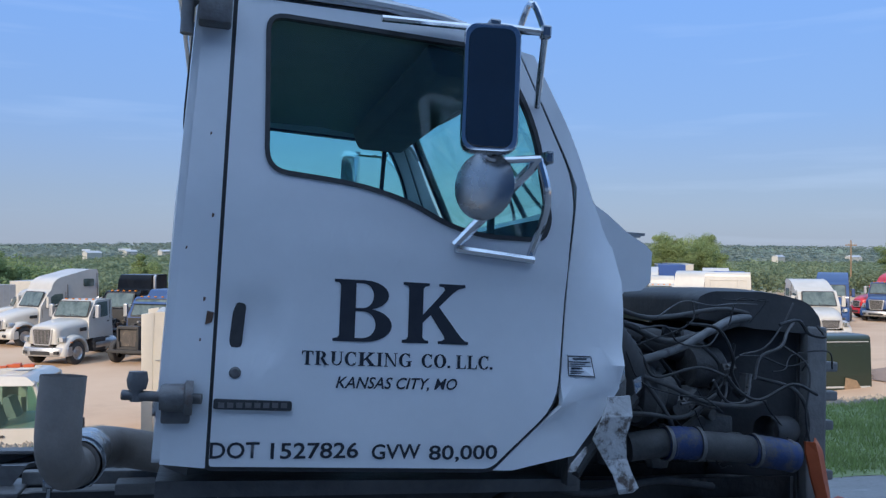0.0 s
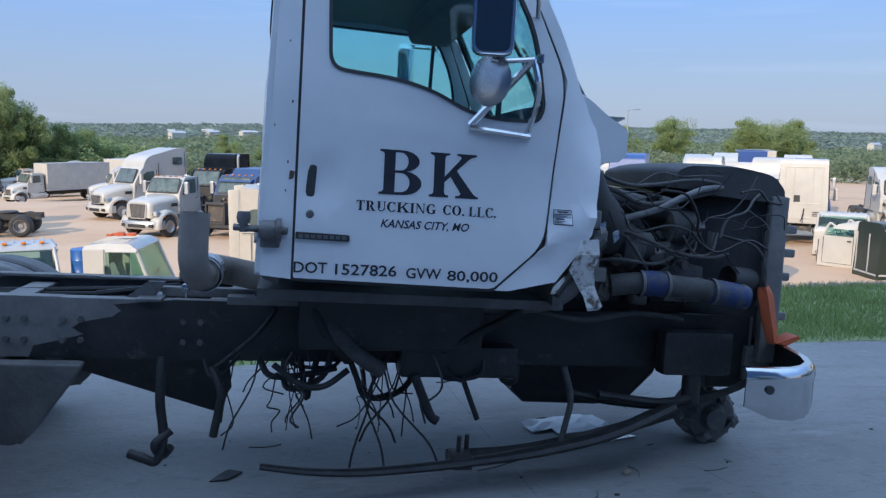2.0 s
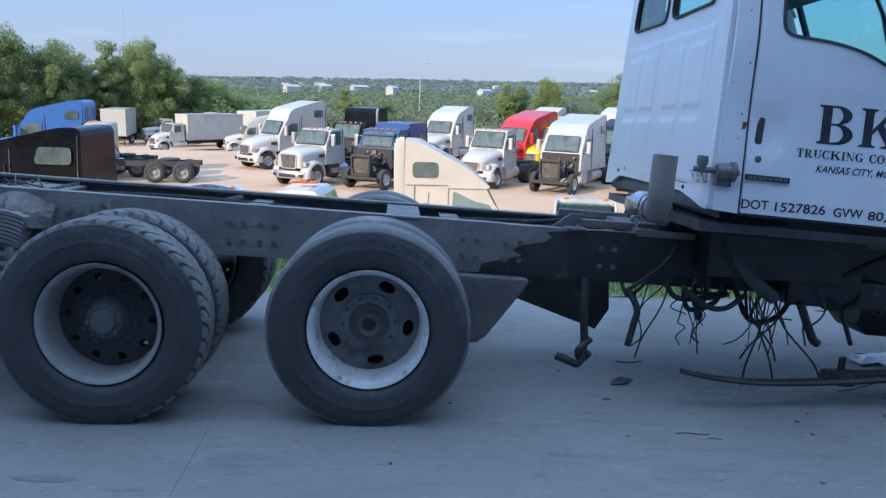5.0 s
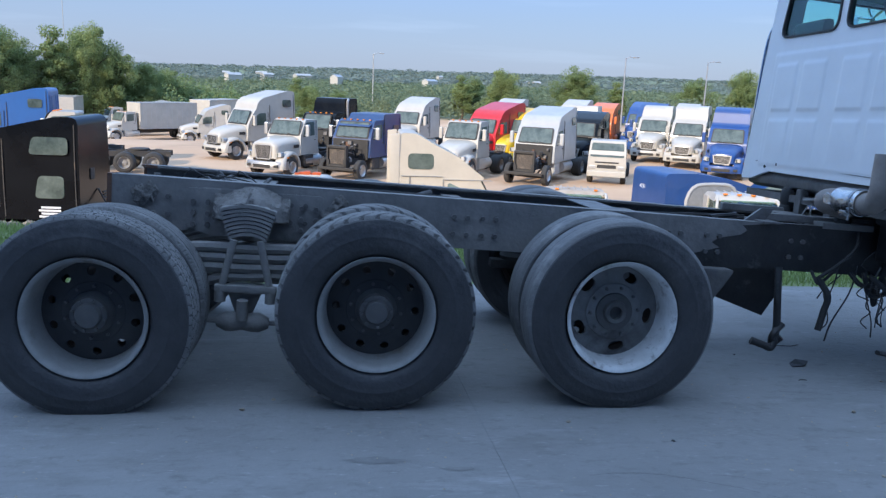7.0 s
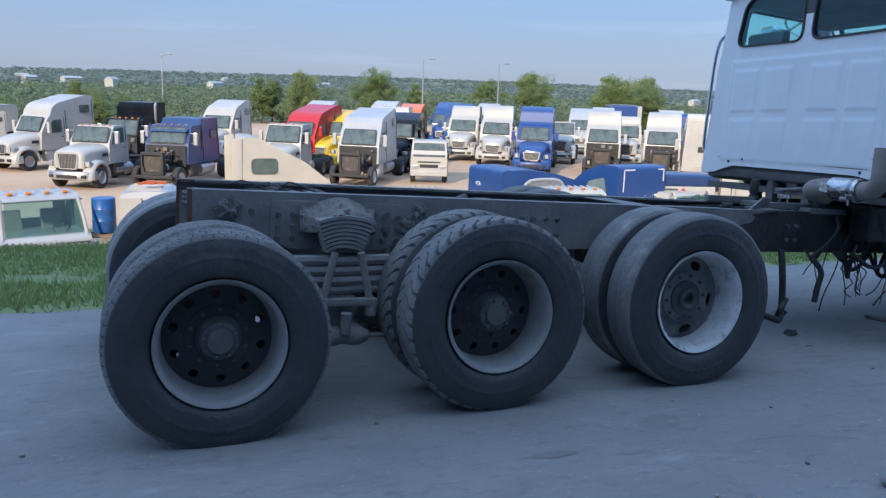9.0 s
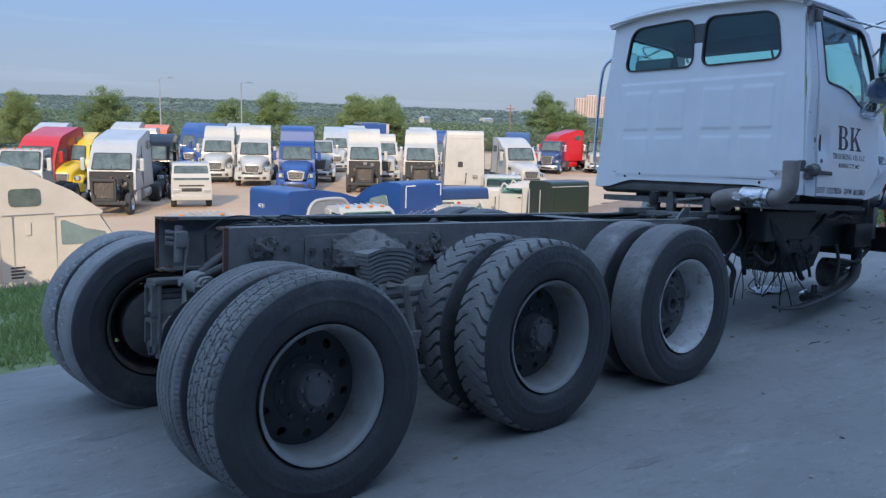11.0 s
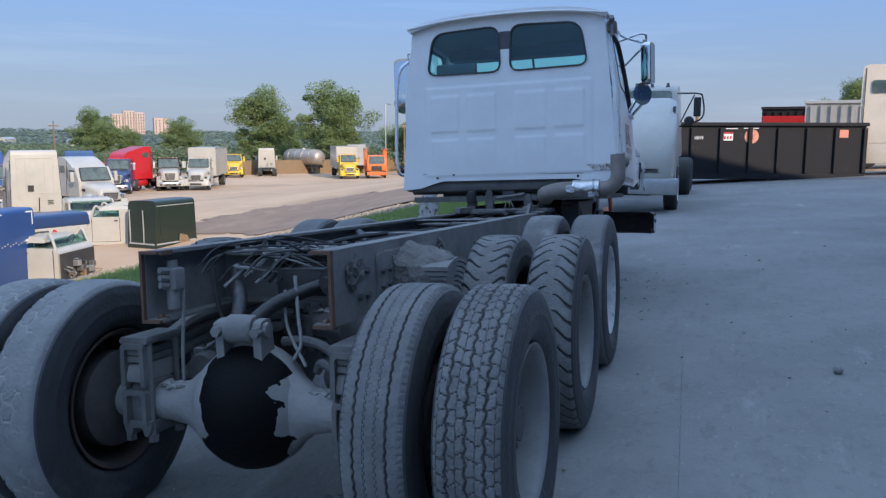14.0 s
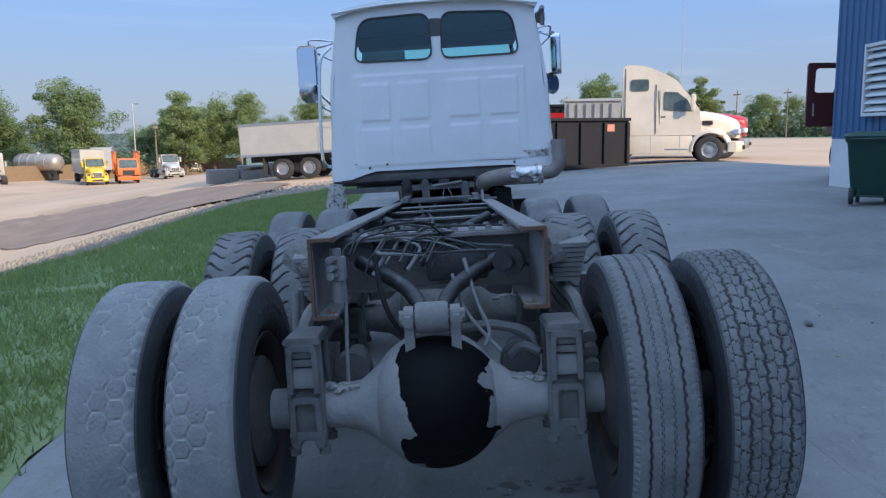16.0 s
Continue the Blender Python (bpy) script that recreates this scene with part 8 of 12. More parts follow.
# layered mud draped from the rails over the spring stacks
for s in (-1, 1):
    bm = bmesh.new()
    prof = [(0.016, 0.895), (0.030, 0.885), (0.060, 0.868), (0.105, 0.858), (0.150, 0.850), (0.190, 0.838), (0.222, 0.818), (0.236, 0.790), (0.232, 0.765), (0.205, 0.758), (0.150, 0.756), (0.080, 0.75), (0.016, 0.74)]
    rs = []
    for k in range(49):
        f = k / 48
        x = -3.985 + 0.42 * f
        grow = 0.30 + 0.70 * sstep(0.0, 0.30, f) * sstep(1.0, 0.80, f) + 0.18 * noise.noise(Vector((x * 14, s, 2)))
        arch = 0.05 * math.sin(math.pi * min(1, max(0, (f - 0.15) / 0.75)))
        ring = []
        for q, (y, z) in enumerate(prof):
            j = 0.020 * noise.noise(Vector((x * 22, q * 0.9, s * 3))) + 0.012 * noise.noise(Vector((x * 60, q * 2.1, s * 5)))
            j *= min(1.0, q / 3)
            ring.append((x + j * 0.4, s * (RAILY + 0.012 + (y - 0.016) * grow + j) + RAILC, z - 0.055 + arch * (1 if q < 9 else 0.7) + j * 0.9))
        rs.append(ring)
    rings(bm, rs)
    bmesh.ops.recalc_face_normals(bm, faces=bm.faces)
    part("mud_cake", bm, MUD, truck, "lumpy dried mud over the spring stack", smooth=True)
    for k in range(7):
        bm = bmesh.new()
        x = (-3.32, -3.28, -3.24, -4.40, -4.37, -3.36, -4.34)[k]
        blob(bm, (x, s * (RAILY + 0.01) + RAILC, 0.78 + 0.05 * math.sin(k * 2.3)), (0.035 + 0.01 * (k % 3), 0.018, 0.045), 0.9, 3, k + 70)
        part("mud_lump", bm, MUD, truck, smooth=True)
bm = bmesh.new()
tube(bm, [(-4.0, 0.16, 0.83), (-3.0, 0.20, 0.86), (-1.8, 0.14, 0.84), (-0.5, 0.22, 0.88)], 0.014, 6)
tube(bm, [(-4.0, 0.10, 0.82), (-2.8, 0.05, 0.85), (-1.2, 0.12, 0.84), (-0.3, 0.05, 0.9)], 0.012, 6)
part("air_line", bm, HOSE, truck, smooth=True)
bm = bmesh.new()
for x0 in (-0.95, -0.55, -0.30):
    tube(bm, [(x0, -0.20, 0.895), (x0 + 0.2, -0.10, 0.91), (x0 + 0.35, 0.15, 0.90)], 0.016, 6)
part("slack_hose", bm, HOSE, truck, smooth=True)
# ---- yard: parked and stripped trucks ----
def done_mesh(name, bm, mat, smooth=True):
    me = bpy.data.meshes.new(name)
    bm.to_mesh(me)
    bm.free()
    me.materials.append(mat)
    if smooth:
        me.polygons.foreach_set("use_smooth", [True] * len(me.polygons))
        me.set_sharp_from_angle(angle=radians(35))
    return me


def yard_wheel_meshes():
    bm = bmesh.new()
    lathe(bm, [(0.29, -0.13), (0.36, -0.15), (0.47, -0.135), (0.51, -0.10), (0.515, 0.0), (0.51, 0.10), (0.47, 0.135), (0.29, 0.13)], 28, "y")
    ty = done_mesh("tyre", bm, P_TYRE)
    bm = bmesh.new()
    lathe(bm, [(0.30, -0.13), (0.29, -0.145), (0.27, -0.12), (0.25, -0.06), (0.14, -0.05), (0.13, -0.10), (0.06, -0.11), (0.0, -0.11)], 24, "y")
    return ty, done_mesh("rim", bm, P_ALU), None


YT, YR, _ = yard_wheel_meshes()
bm = bmesh.new()
lathe(bm, [(0.30, -0.13), (0.29, -0.145), (0.27, -0.11), (0.25, 0.03), (0.14, 0.04), (0.12, 0.0), (0.06, -0.01), (0.0, -0.01)], 24, "y")
YRD = done_mesh("rim", bm, RIMGREY)


def yard_wheel(parent, x, y, r=0.51, dual=False, white=False):
    g = new("wheel")
    g.parent = parent
    s = -1 if y < 0 else 1
    k = r / 0.515
    g.matrix_basis = Matrix.Translation((x, y, r)) @ (Matrix.Rotation(math.pi, 4, "Z") if s > 0 else Matrix())
    for nm, me in (("tyre", YT), ("rim", YRD if dual else YR)):
        o = new(nm, me)
        o.parent = g
        o.scale = (k, 2.0 if (dual and nm == "tyre") else 1.0, k)
        if dual and nm == "rim":
            o.location.y = -0.135
    return g


def bodyshell(outline, w0, w1, zlo, zhi, bev=0.05, rad=0.10):
    """A cab body from its side outline, narrower at the top."""
    bm = bmesh.new()
    o = roundpoly(outline, rad, 4)
    b2 = bmesh.new()
    prism(b2, o, -1, 1, "y", 0.0)
    for v in b2.verts:
        f = min(1, max(0, (v.co.z - zlo) / (zhi - zlo)))
        v.co.y *= w0 + (w1 - w0) * f * f
    es = [e for e in b2.edges if e.calc_face_angle(0) > 0.7]
    bmesh.ops.bevel(b2, geom=es, offset=bev, segments=3, affect="EDGES", profile=0.5, clamp_overlap=True)
    merge(bm, b2)
    bmesh.ops.recalc_face_normals(bm, faces=bm.faces)
    return bm


def quad_pane(bm, pts, out, t=0.012, rad=0.06):
    """A rounded pane on a plane given by four corners."""
    P = [Vector(p) for p in pts]
    u = (P[1] - P[0]).normalized()
    nrm = Vector(out).normalized()
    w = nrm.cross(u).normalized()
    flat = [((p - P[0]).dot(u), (p - P[0]).dot(w)) for p in P]
    o = roundpoly(flat, rad, 3)
    rings(bm, [[P[0] + u * a + w * b + nrm * d for a, b in o] for d in (0.0, t)])
    bmesh.ops.recalc_face_normals(bm, faces=bm.faces)


def tractor(label, paintm, at, heading, sleeper=1.6, top=3.75, hood="hood", wheels=True, group="trucks in the yard", roofm=None, cabtop=2.85, nose=1.7, aero=True, hoodm=None, tandem=True, stack=False, drop=0.0, chassis=None, visor=False, box_len=0.0, boxm=None, category="truck", name="semi_truck", steep=0.0, axle=0.52, skirt=False, ribs=True):
    """A bonneted road tractor with its bumper at a place. Local x forward from the cowl, z from the ground."""
    hx, hy = math.cos(radians(heading)), math.sin(radians(heading))
    t = thing(name, label, category, on_ground(at[0] - hx * (nose + 0.1), at[1] - hy * (nose + 0.1), heading, -drop), group)
    L = sleeper
    xr = -1.55 - L
    body = [(xr, 1.05), (xr, top if L > 0.3 else cabtop)]
    if L > 0.3:
        if aero:
            if steep:
                body += [(-1.62, top), (-1.2, top - 0.16), (-0.95, cabtop + 0.1)]
            else:
                body += [(xr + 0.55, top), (xr + 1.0, top - 0.1), (-1.05, top - 0.43), (-0.7, top - 0.68)]
        else:
            body += [(-1.62, top), (-1.45, top - 0.25), (-1.40, cabtop + 0.02)]
    body += [(-0.55, cabtop), (-0.42, cabtop - 0.10), (0.05, 1.98), (0.12, 1.05)]
    bm = bodyshell(body, 1.10 if L > 0.3 else 1.03, 0.98 if L > 0.3 else 0.92, 1.1, top if L > 0.3 else cabtop, 0.09 if aero else 0.05, [0.05] + [0.22 if aero and L > 0.3 else 0.10] * (len(body) - 3) + [0.12, 0.05])
    cabp = part("cab", bm, paintm, t, smooth=True)
    # panes
    wt = (cabtop - 0.14 - 1.98) / 0.47
    def yw(z):
        tt = top if L > 0.3 else cabtop
        f = min(1, max(0, (z - 1.1) / (tt - 1.1)))
        a, c = (1.10, 0.98) if L > 0.3 else (1.03, 0.92)
        return a + (c - a) * f * f
    bm = bmesh.new()
    quad_pane(bm, [(0.03, -0.86, 2.04), (0.03, 0.86, 2.04), (-0.40, 0.80, cabtop - 0.16), (-0.40, -0.80, cabtop - 0.16)], (0.9, 0, 0.43), 0.02, 0.08)
    ws = part("windscreen", bm, P_GLASS, cabp, "dark glassy windscreen")
    bm = bmesh.new()
    quad_pane(bm, [(0.045, -0.93, 1.98), (0.045, 0.93, 1.98), (-0.415, 0.86, cabtop - 0.10), (-0.415, -0.86, cabtop - 0.10)], (0.9, 0, 0.43), 0.010, 0.10)
    part("windscreen_seal", bm, P_TRIM, ws)
    bm = bmesh.new()
    for a, b in (((0.062, 0.0, 2.06), (-0.37, 0.0, cabtop - 0.17)), ((0.075, -0.15, 2.03), (0.02, -0.62, 2.10)), ((0.075, 0.62, 2.03), (0.02, 0.12, 2.10))):
        cyl(bm, a, b, 0.013, n=6)
    pieces("wiper", bm, P_TRIM, ws)
    # rear wall: pressed ribs, a hatch and the air lines
    bm = bmesh.new()
    zr = (top if L > 0.3 else cabtop) - 0.35
    for y in (-0.78, -0.40, 0.40, 0.78):
        box(bm, xr - 0.022, xr + 0.004, y - 0.03, y + 0.03, 1.25, zr, 0.008)
    for z in (1.30, 1.95, zr - 0.04):
        box(bm, xr - 0.018, xr + 0.004, -0.82, 0.82, z, z + 0.05, 0.008)
    if ribs:
        pieces("rear_rib", bm, paintm, cabp)
    else:
        bm.free()
    bm = bmesh.new()
    box(bm, xr - 0.03, xr + 0.002, 0.10, 0.36, 2.05, 2.35, 0.01)
    for z in (1.42, 1.50, 1.58):
        box(bm, xr - 0.026, xr + 0.002, -0.72, -0.46, z, z + 0.035)
    pieces("rear_vent", bm, P_TRIM, cabp)
    bm = bmesh.new()
    tube(bm, [(xr - 0.02, -0.1, 1.75), (xr - 0.25, -0.05, 1.35), (xr - 0.5, 0.0, 1.2)], 0.025, 6)
    part("air_line", bm, P_TRIM, cabp)
    for s in (-1, 1):
        bm = bmesh.new()
        y = s * (yw(2.3) - 0.002)
        quad_pane(bm, [(-1.25, y, 1.98), (-0.20, y, 1.92), (-0.52, y - s * 0.03, 2.62), (-1.25, y - s * 0.03, 2.66)], (0, s, 0.05), 0.012, 0.06)
        part("side_window", bm, P_GLASS, cabp)
        if L > 0.9:
            bm = bmesh.new()
            zw = top - 0.95 if aero else 2.15
            quad_pane(bm, [(xr + 0.95, s * (yw(zw) - 0.004), zw), (xr + 0.30, s * (yw(zw) - 0.004), zw), (xr + 0.30, s * (yw(zw + 0.42) - 0.004), zw + 0.42), (xr + 0.95, s * (yw(zw + 0.42) - 0.004), zw + 0.42)], (0, s, 0.05), 0.016, 0.09)
            part("sleeper_window", bm, P_GLASS, cabp)
        bm = bmesh.new()
        for x0, x1, z0, z1 in ((-1.40, -1.385, 1.15, 2.72), (-0.06, -0.045, 1.15, 1.9), (-1.385, -0.06, 1.15, 1.165)):
            box(bm, x0, x1, y - 0.012, y + 0.014, z0, z1)
        part("shut_line", bm, P_DARK, cabp)
        bm = bmesh.new()
        box(bm, -1.33, -1.17, y - 0.02, y + 0.03, 1.72, 1.76, 0.008)
        part("door_handle", bm, P_DARK, cabp)
        # mirror
        bm = bmesh.new()
        ym = s * (yw(2.3) + 0.27)
        box(bm, -0.30, -0.14, ym - 0.10, ym + 0.10, 1.95, 2.55, 0.04)
        cyl(bm, (-0.25, s * yw(2.0), 2.02), (-0.22, ym, 2.05), 0.018, n=6)
        cyl(bm, (-0.25, s * yw(2.5), 2.52), (-0.22, ym, 2.45), 0.018, n=6)
        part("mirror", bm, paintm if aero else P_ALU, cabp)
    bm = bmesh.new()
    for k in range(5):
        y = -0.72 + 0.36 * k
        box(bm, -0.62, -0.52, y - 0.05, y + 0.05, cabtop, cabtop + 0.05, 0.015)
    if not aero or L < 0.3:
        pieces("roof_marker", bm, AMBER, cabp)
    else:
        bm.free()
    if L > 0.3:
        for s in (-1, 1):
            for xx, zz in ((-1.53, min(top, cabtop + 0.25) - 0.12), (xr + 0.10, top - 0.3)):
                bm = bmesh.new()
                z = 1.12
                while z < zz:
                    box(bm, xx - 0.012, xx + 0.012, s * yw(z + 0.1) - 0.012, s * yw(z + 0.1) + 0.008, z, z + 0.21)
                    z += 0.2
                part("sleeper_seam", bm, P_DARK, cabp)
    if visor:
        bm = bmesh.new()
        prism(bm, [(-0.44, cabtop - 0.10), (-0.10, cabtop - 0.26), (-0.10, cabtop - 0.29), (-0.44, cabtop - 0.15)], -0.92, 0.92, "y")
        part("sun_visor", bm, paintm, cabp)
    fx = nose * axle
    if hood == "hood":
        bm = bmesh.new()
        rs = []
        sq = 0.0 if aero else 0.10
        for f, w, zt, zb in ((0.0, 1.0, 1.96, 1.02), (0.2, 0.95, 1.93, 1.0), (0.45, 0.86, 1.86 + sq * 0.4, 0.98), (0.72, 0.76 + sq * 0.3, 1.74 + sq, 0.95), (0.90, 0.68 + sq, 1.62 + sq * 1.6, 0.92), (0.97, 0.62 + sq, 1.53 + sq * 2.0, 0.93), (1.0, 0.55 + sq, 1.44 + sq * 2.4, 0.96)):
            o = roundpoly([(-w, zb), (w, zb), (w * 0.97, zt - 0.16), (w * 0.62, zt), (-w * 0.62, zt), (-w * 0.97, zt - 0.16)], [0.02, 0.02, 0.16, 0.22, 0.22, 0.16], 5)
            rs.append([(nose * f, a, b) for a, b in o])
        rings(bm, rs)
        bmesh.ops.recalc_face_normals(bm, faces=bm.faces)
        hp = part("hood", bm, hoodm or paintm, t, smooth=True)
        for s in (-1, 1):
            # fender: a bulged arch that runs into the lamp and the bumper
            bm = bmesh.new()
            rs = []
            for q in range(15):
                a = radians(-6 + 192 * q / 14)
                ca, sa = math.cos(a), math.sin(a)
                ring = []
                for dr, y in ((0.0, 0.66), (0.0, 1.10), (0.03, 1.14), (0.10, 1.13), (0.17, 1.06), (0.20, 0.92), (0.21, 0.66)):
                    r = 0.585 + dr
                    ring.append((fx + r * ca * (1.10 if ca > 0 else 1.0), s * y, 0.52 + r * sa))
                rs.append(ring)
            rings(bm, rs)
            bmesh.ops.recalc_face_normals(bm, faces=bm.faces)
            part("fender", bm, hoodm or paintm, hp, smooth=True)
            bm = bmesh.new()
            rs = []
            for x, k in ((nose * 0.78, 0.6), (nose * 0.84, 0.95), (nose * 0.93, 1.0), (nose * 0.975, 0.85)):
                o = roundpoly([(-0.16 * k, -0.12 * k), (0.17 * k, -0.10 * k), (0.13 * k, 0.14 * k), (-0.15 * k, 0.12 * k)], 0.05 * k, 4)
                rs.append([(x - 0.10 * a, s * (0.86 + a), 1.14 + b) for a, b in o])
            rings(bm, rs)
            bmesh.ops.recalc_face_normals(bm, faces=bm.faces)
            hl = part("headlamp", bm, P_ALU, hp, smooth=True)
            bm = bmesh.new()
            quad_pane(bm, [(nose * 0.975, s * 0.75, 1.05), (nose * 0.955, s * 1.0, 1.07), (nose * 0.955, s * 0.96, 1.25), (nose * 0.975, s * 0.75, 1.24)], (1, 0.08 * s, 0), 0.014, 0.04)
            part("lens", bm, P_GLASS, hl)
            bm = bmesh.new()
            box(bm, fx + 0.34, fx + 0.50, min(s * 1.125, s * 1.150), max(s * 1.125, s * 1.150), 0.98, 1.04, 0.004)
            part("turn_signal", bm, AMBER, hp)
            bm = bmesh.new()
            box(bm, nose * 0.10, nose * 0.34, min(s * 0.955, s * 0.99), max(s * 0.955, s * 0.99), 1.42, 1.58, 0.02)
            part("hood_vent", bm, P_TRIM, hp)
        gt = 1.40 + sq * 2.3
        bm = bmesh.new()
        rs = []
        for x, k in ((nose - 0.05, 1.0), (nose + 0.035, 1.0), (nose + 0.045, 0.95)):
            o = roundpoly([(-0.44 * k, 0.90), (0.44 * k, 0.90), (0.53 * k, gt), (-0.53 * k, gt)], [0.08, 0.08, 0.06, 0.06], 4)
            rs.append([(x, a, b) for a, b in o])
        rings(bm, rs)
        bmesh.ops.recalc_face_normals(bm, faces=bm.faces)
        gr = part("grille", bm, P_ALU, hp, "chrome grille surround")
        bm = bmesh.new()
        rings(bm, [[(x, a, b) for a, b in roundpoly([(-0.37, 0.95), (0.37, 0.95), (0.45, gt - 0.05), (-0.45, gt - 0.05)], 0.05, 4)] for x in (nose + 0.03, nose + 0.049)])
        part("grille_core", bm, P_TRIM, gr)
        bm = bmesh.new()
        if aero:
            for k in range(7):
                z = 1.0 + k * (gt - 1.08) / 7
                box(bm, nose + 0.046, nose + 0.058, -0.40, 0.40, z, z + 0.018)
        else:
            for k in range(11):
                y = -0.36 + k * 0.072
                box(bm, nose + 0.046, nose + 0.058, y - 0.010, y + 0.010, 0.97, gt - 0.07)
        pieces("grille_bar", bm, P_GRILLE, gr)
        bm = bmesh.new()
        rs = []
        for y in (-1.16, -1.12, -0.95, -0.6, 0.0, 0.6, 0.95, 1.12, 1.16):
            back = 0.34 * max(0.0, (abs(y) - 0.6) / 0.56) ** 2
            o = roundpoly([(-0.16, 0.44), (0.10, 0.42), (0.14, 0.60), (0.11, 0.80), (-0.12, 0.84)], 0.04, 4)
            rs.append([(nose + 0.02 + x - back, y, z) for x, z in o])
        rings(bm, rs)
        bmesh.ops.recalc_face_normals(bm, faces=bm.faces)
        bp = part("bumper", bm, P_ALU if not aero else (hoodm or paintm), t, smooth=True)
        bm = bmesh.new()
        box(bm, nose + 0.120, nose + 0.168, -0.50, 0.50, 0.50, 0.66, 0.01)
        for s in (-1, 1):
            box(bm, nose + 0.05, nose + 0.150, s * 0.78 - 0.11, s * 0.78 + 0.11, 0.53, 0.67, 0.02)
        pieces("air_slot", bm, P_TRIM, bp, "dark slot in the bumper")
    elif hood == "stripped":
        rng = random.Random(int(abs(at[0] * 7) + 3))
        bm = bmesh.new()
        box(bm, 0.10, 0.16, -0.98, 0.98, 0.95, 1.94, 0.01)
        fw = part("firewall", bm, P_TRIM, t, "bare dark firewall")
        for k in range(9):
            bm = bmesh.new()
            y, z, w = rng.uniform(-0.85, 0.85), rng.uniform(1.1, 1.8), rng.uniform(0.04, 0.12)
            box(bm, 0.16, 0.20 + rng.uniform(0.03, 0.16), y - w, y + w, z - w, z + w * 0.8, 0.01)
            part("firewall_fitting", bm, (STEEL, DUSTY, P_TRIM, RUST)[k % 4], fw)
        bm = bmesh.new()
        for y in (-0.50, 0.50):
            box(bm, nose - 0.40, nose - 0.16, y - 0.045, y + 0.045, 0.70, 1.62, 0.015)
        box(bm, nose - 0.40, nose - 0.16, -0.54, 0.54, 1.56, 1.70, 0.03)
        box(bm, nose - 0.40, nose - 0.16, -0.54, 0.54, 0.66, 0.78, 0.02)
        box(bm, nose - 0.36, nose - 0.26, -0.46, 0.46, 0.76, 1.58)
        rad = part("radiator", bm, P_TRIM, t, "bare black radiator frame")
        bm = bmesh.new()
        box(bm, nose - 0.262, nose - 0.235, -0.42, 0.42, 0.82, 1.50)
        part("radiator_core", bm, RADCORE, rad, "dusty brown radiator core")
        bm = bmesh.new()
        for k in range(14):
            y = -0.40 + k * 0.0615
            box(bm, nose - 0.236, nose - 0.228, y - 0.008, y + 0.008, 0.83, 1.49)
        part("radiator_fins", bm, P_TRIM, rad)
        bm = bmesh.new()
        box(bm, 0.22, nose - 0.55, -0.30, 0.30, 0.70, 1.22, 0.04)
        box(bm, 0.26, nose - 0.62, -0.22, 0.24, 1.20, 1.48, 0.05)
        eng = part("engine", bm, P_TRIM, t, "bare dirty engine")
        for k in range(22):
            bm = bmesh.new()
            x, s, z = rng.uniform(0.25, nose - 0.55), rng.choice((-1, 1)), rng.uniform(0.8, 1.6)
            y = s * rng.uniform(0.26, 0.52)
            q = k % 4
            if q == 0:
                w = rng.uniform(0.05, 0.11)
                box(bm, x - w, x + w, y - w * 0.7, y + w * 0.7, z - w, z + w, 0.02)
            elif q == 1:
                lathe(bm, [(0, -0.10), (0.07, -0.10), (0.085, -0.06), (0.085, 0.08), (0.06, 0.11), (0, 0.11)], 12, "z", (x, y, z))
            else:
                x1 = rng.uniform(x, nose - 0.3)
                tube(bm, [(x, y, z), (x + 0.12, y + s * 0.12, z + rng.uniform(-0.1, 0.25)), ((x + x1) / 2 + 0.1, y + s * rng.uniform(0, 0.15), z + rng.uniform(-0.2, 0.2)), (x1, y * 0.8, rng.uniform(0.85, 1.55))], rng.choice((0.018, 0.026, 0.042)), 6)
            part("engine_part", bm, (P_TRIM, STEEL, P_TRIM, DUSTY, P_DARK, RUST, P_ALU)[k % 7], eng)
        bm = bmesh.new()
        box(bm, nose - 0.20, nose - 0.06, -1.0, 1.0, 0.52, 0.66, 0.02)
        part("front_crossmember", bm, P_TRIM, t)
        bm = bmesh.new()
        tube(bm, [(fx, -0.95, 0.50), (fx, -0.6, 0.42), (fx, 0.6, 0.42), (fx, 0.95, 0.50)], 0.06, 8)
        for s in (-1, 1):
            tube(bm, [(fx - 0.75, s * 0.43, 0.70), (fx, s * 0.43, 0.50), (fx + 0.65, s * 0.43, 0.66)], 0.04, 6)
        pieces("front_axle", bm, P_TRIM, t)
    if wheels:
        rear_end = xr - (3.2 if L > 0.3 else 3.6) if chassis is None else xr - chassis
        bm = bmesh.new()
        for s in (-1, 1):
            box(bm, rear_end, nose - 0.15, s * 0.43 - 0.04, s * 0.43 + 0.04, 0.75, 1.02, 0.01)
        for x in span(rear_end + 0.1, -0.5, 1.1):
            box(bm, x - 0.05, x + 0.05, -0.39, 0.39, 0.78, 0.98)
        part("chassis", bm, P_DARK, t)
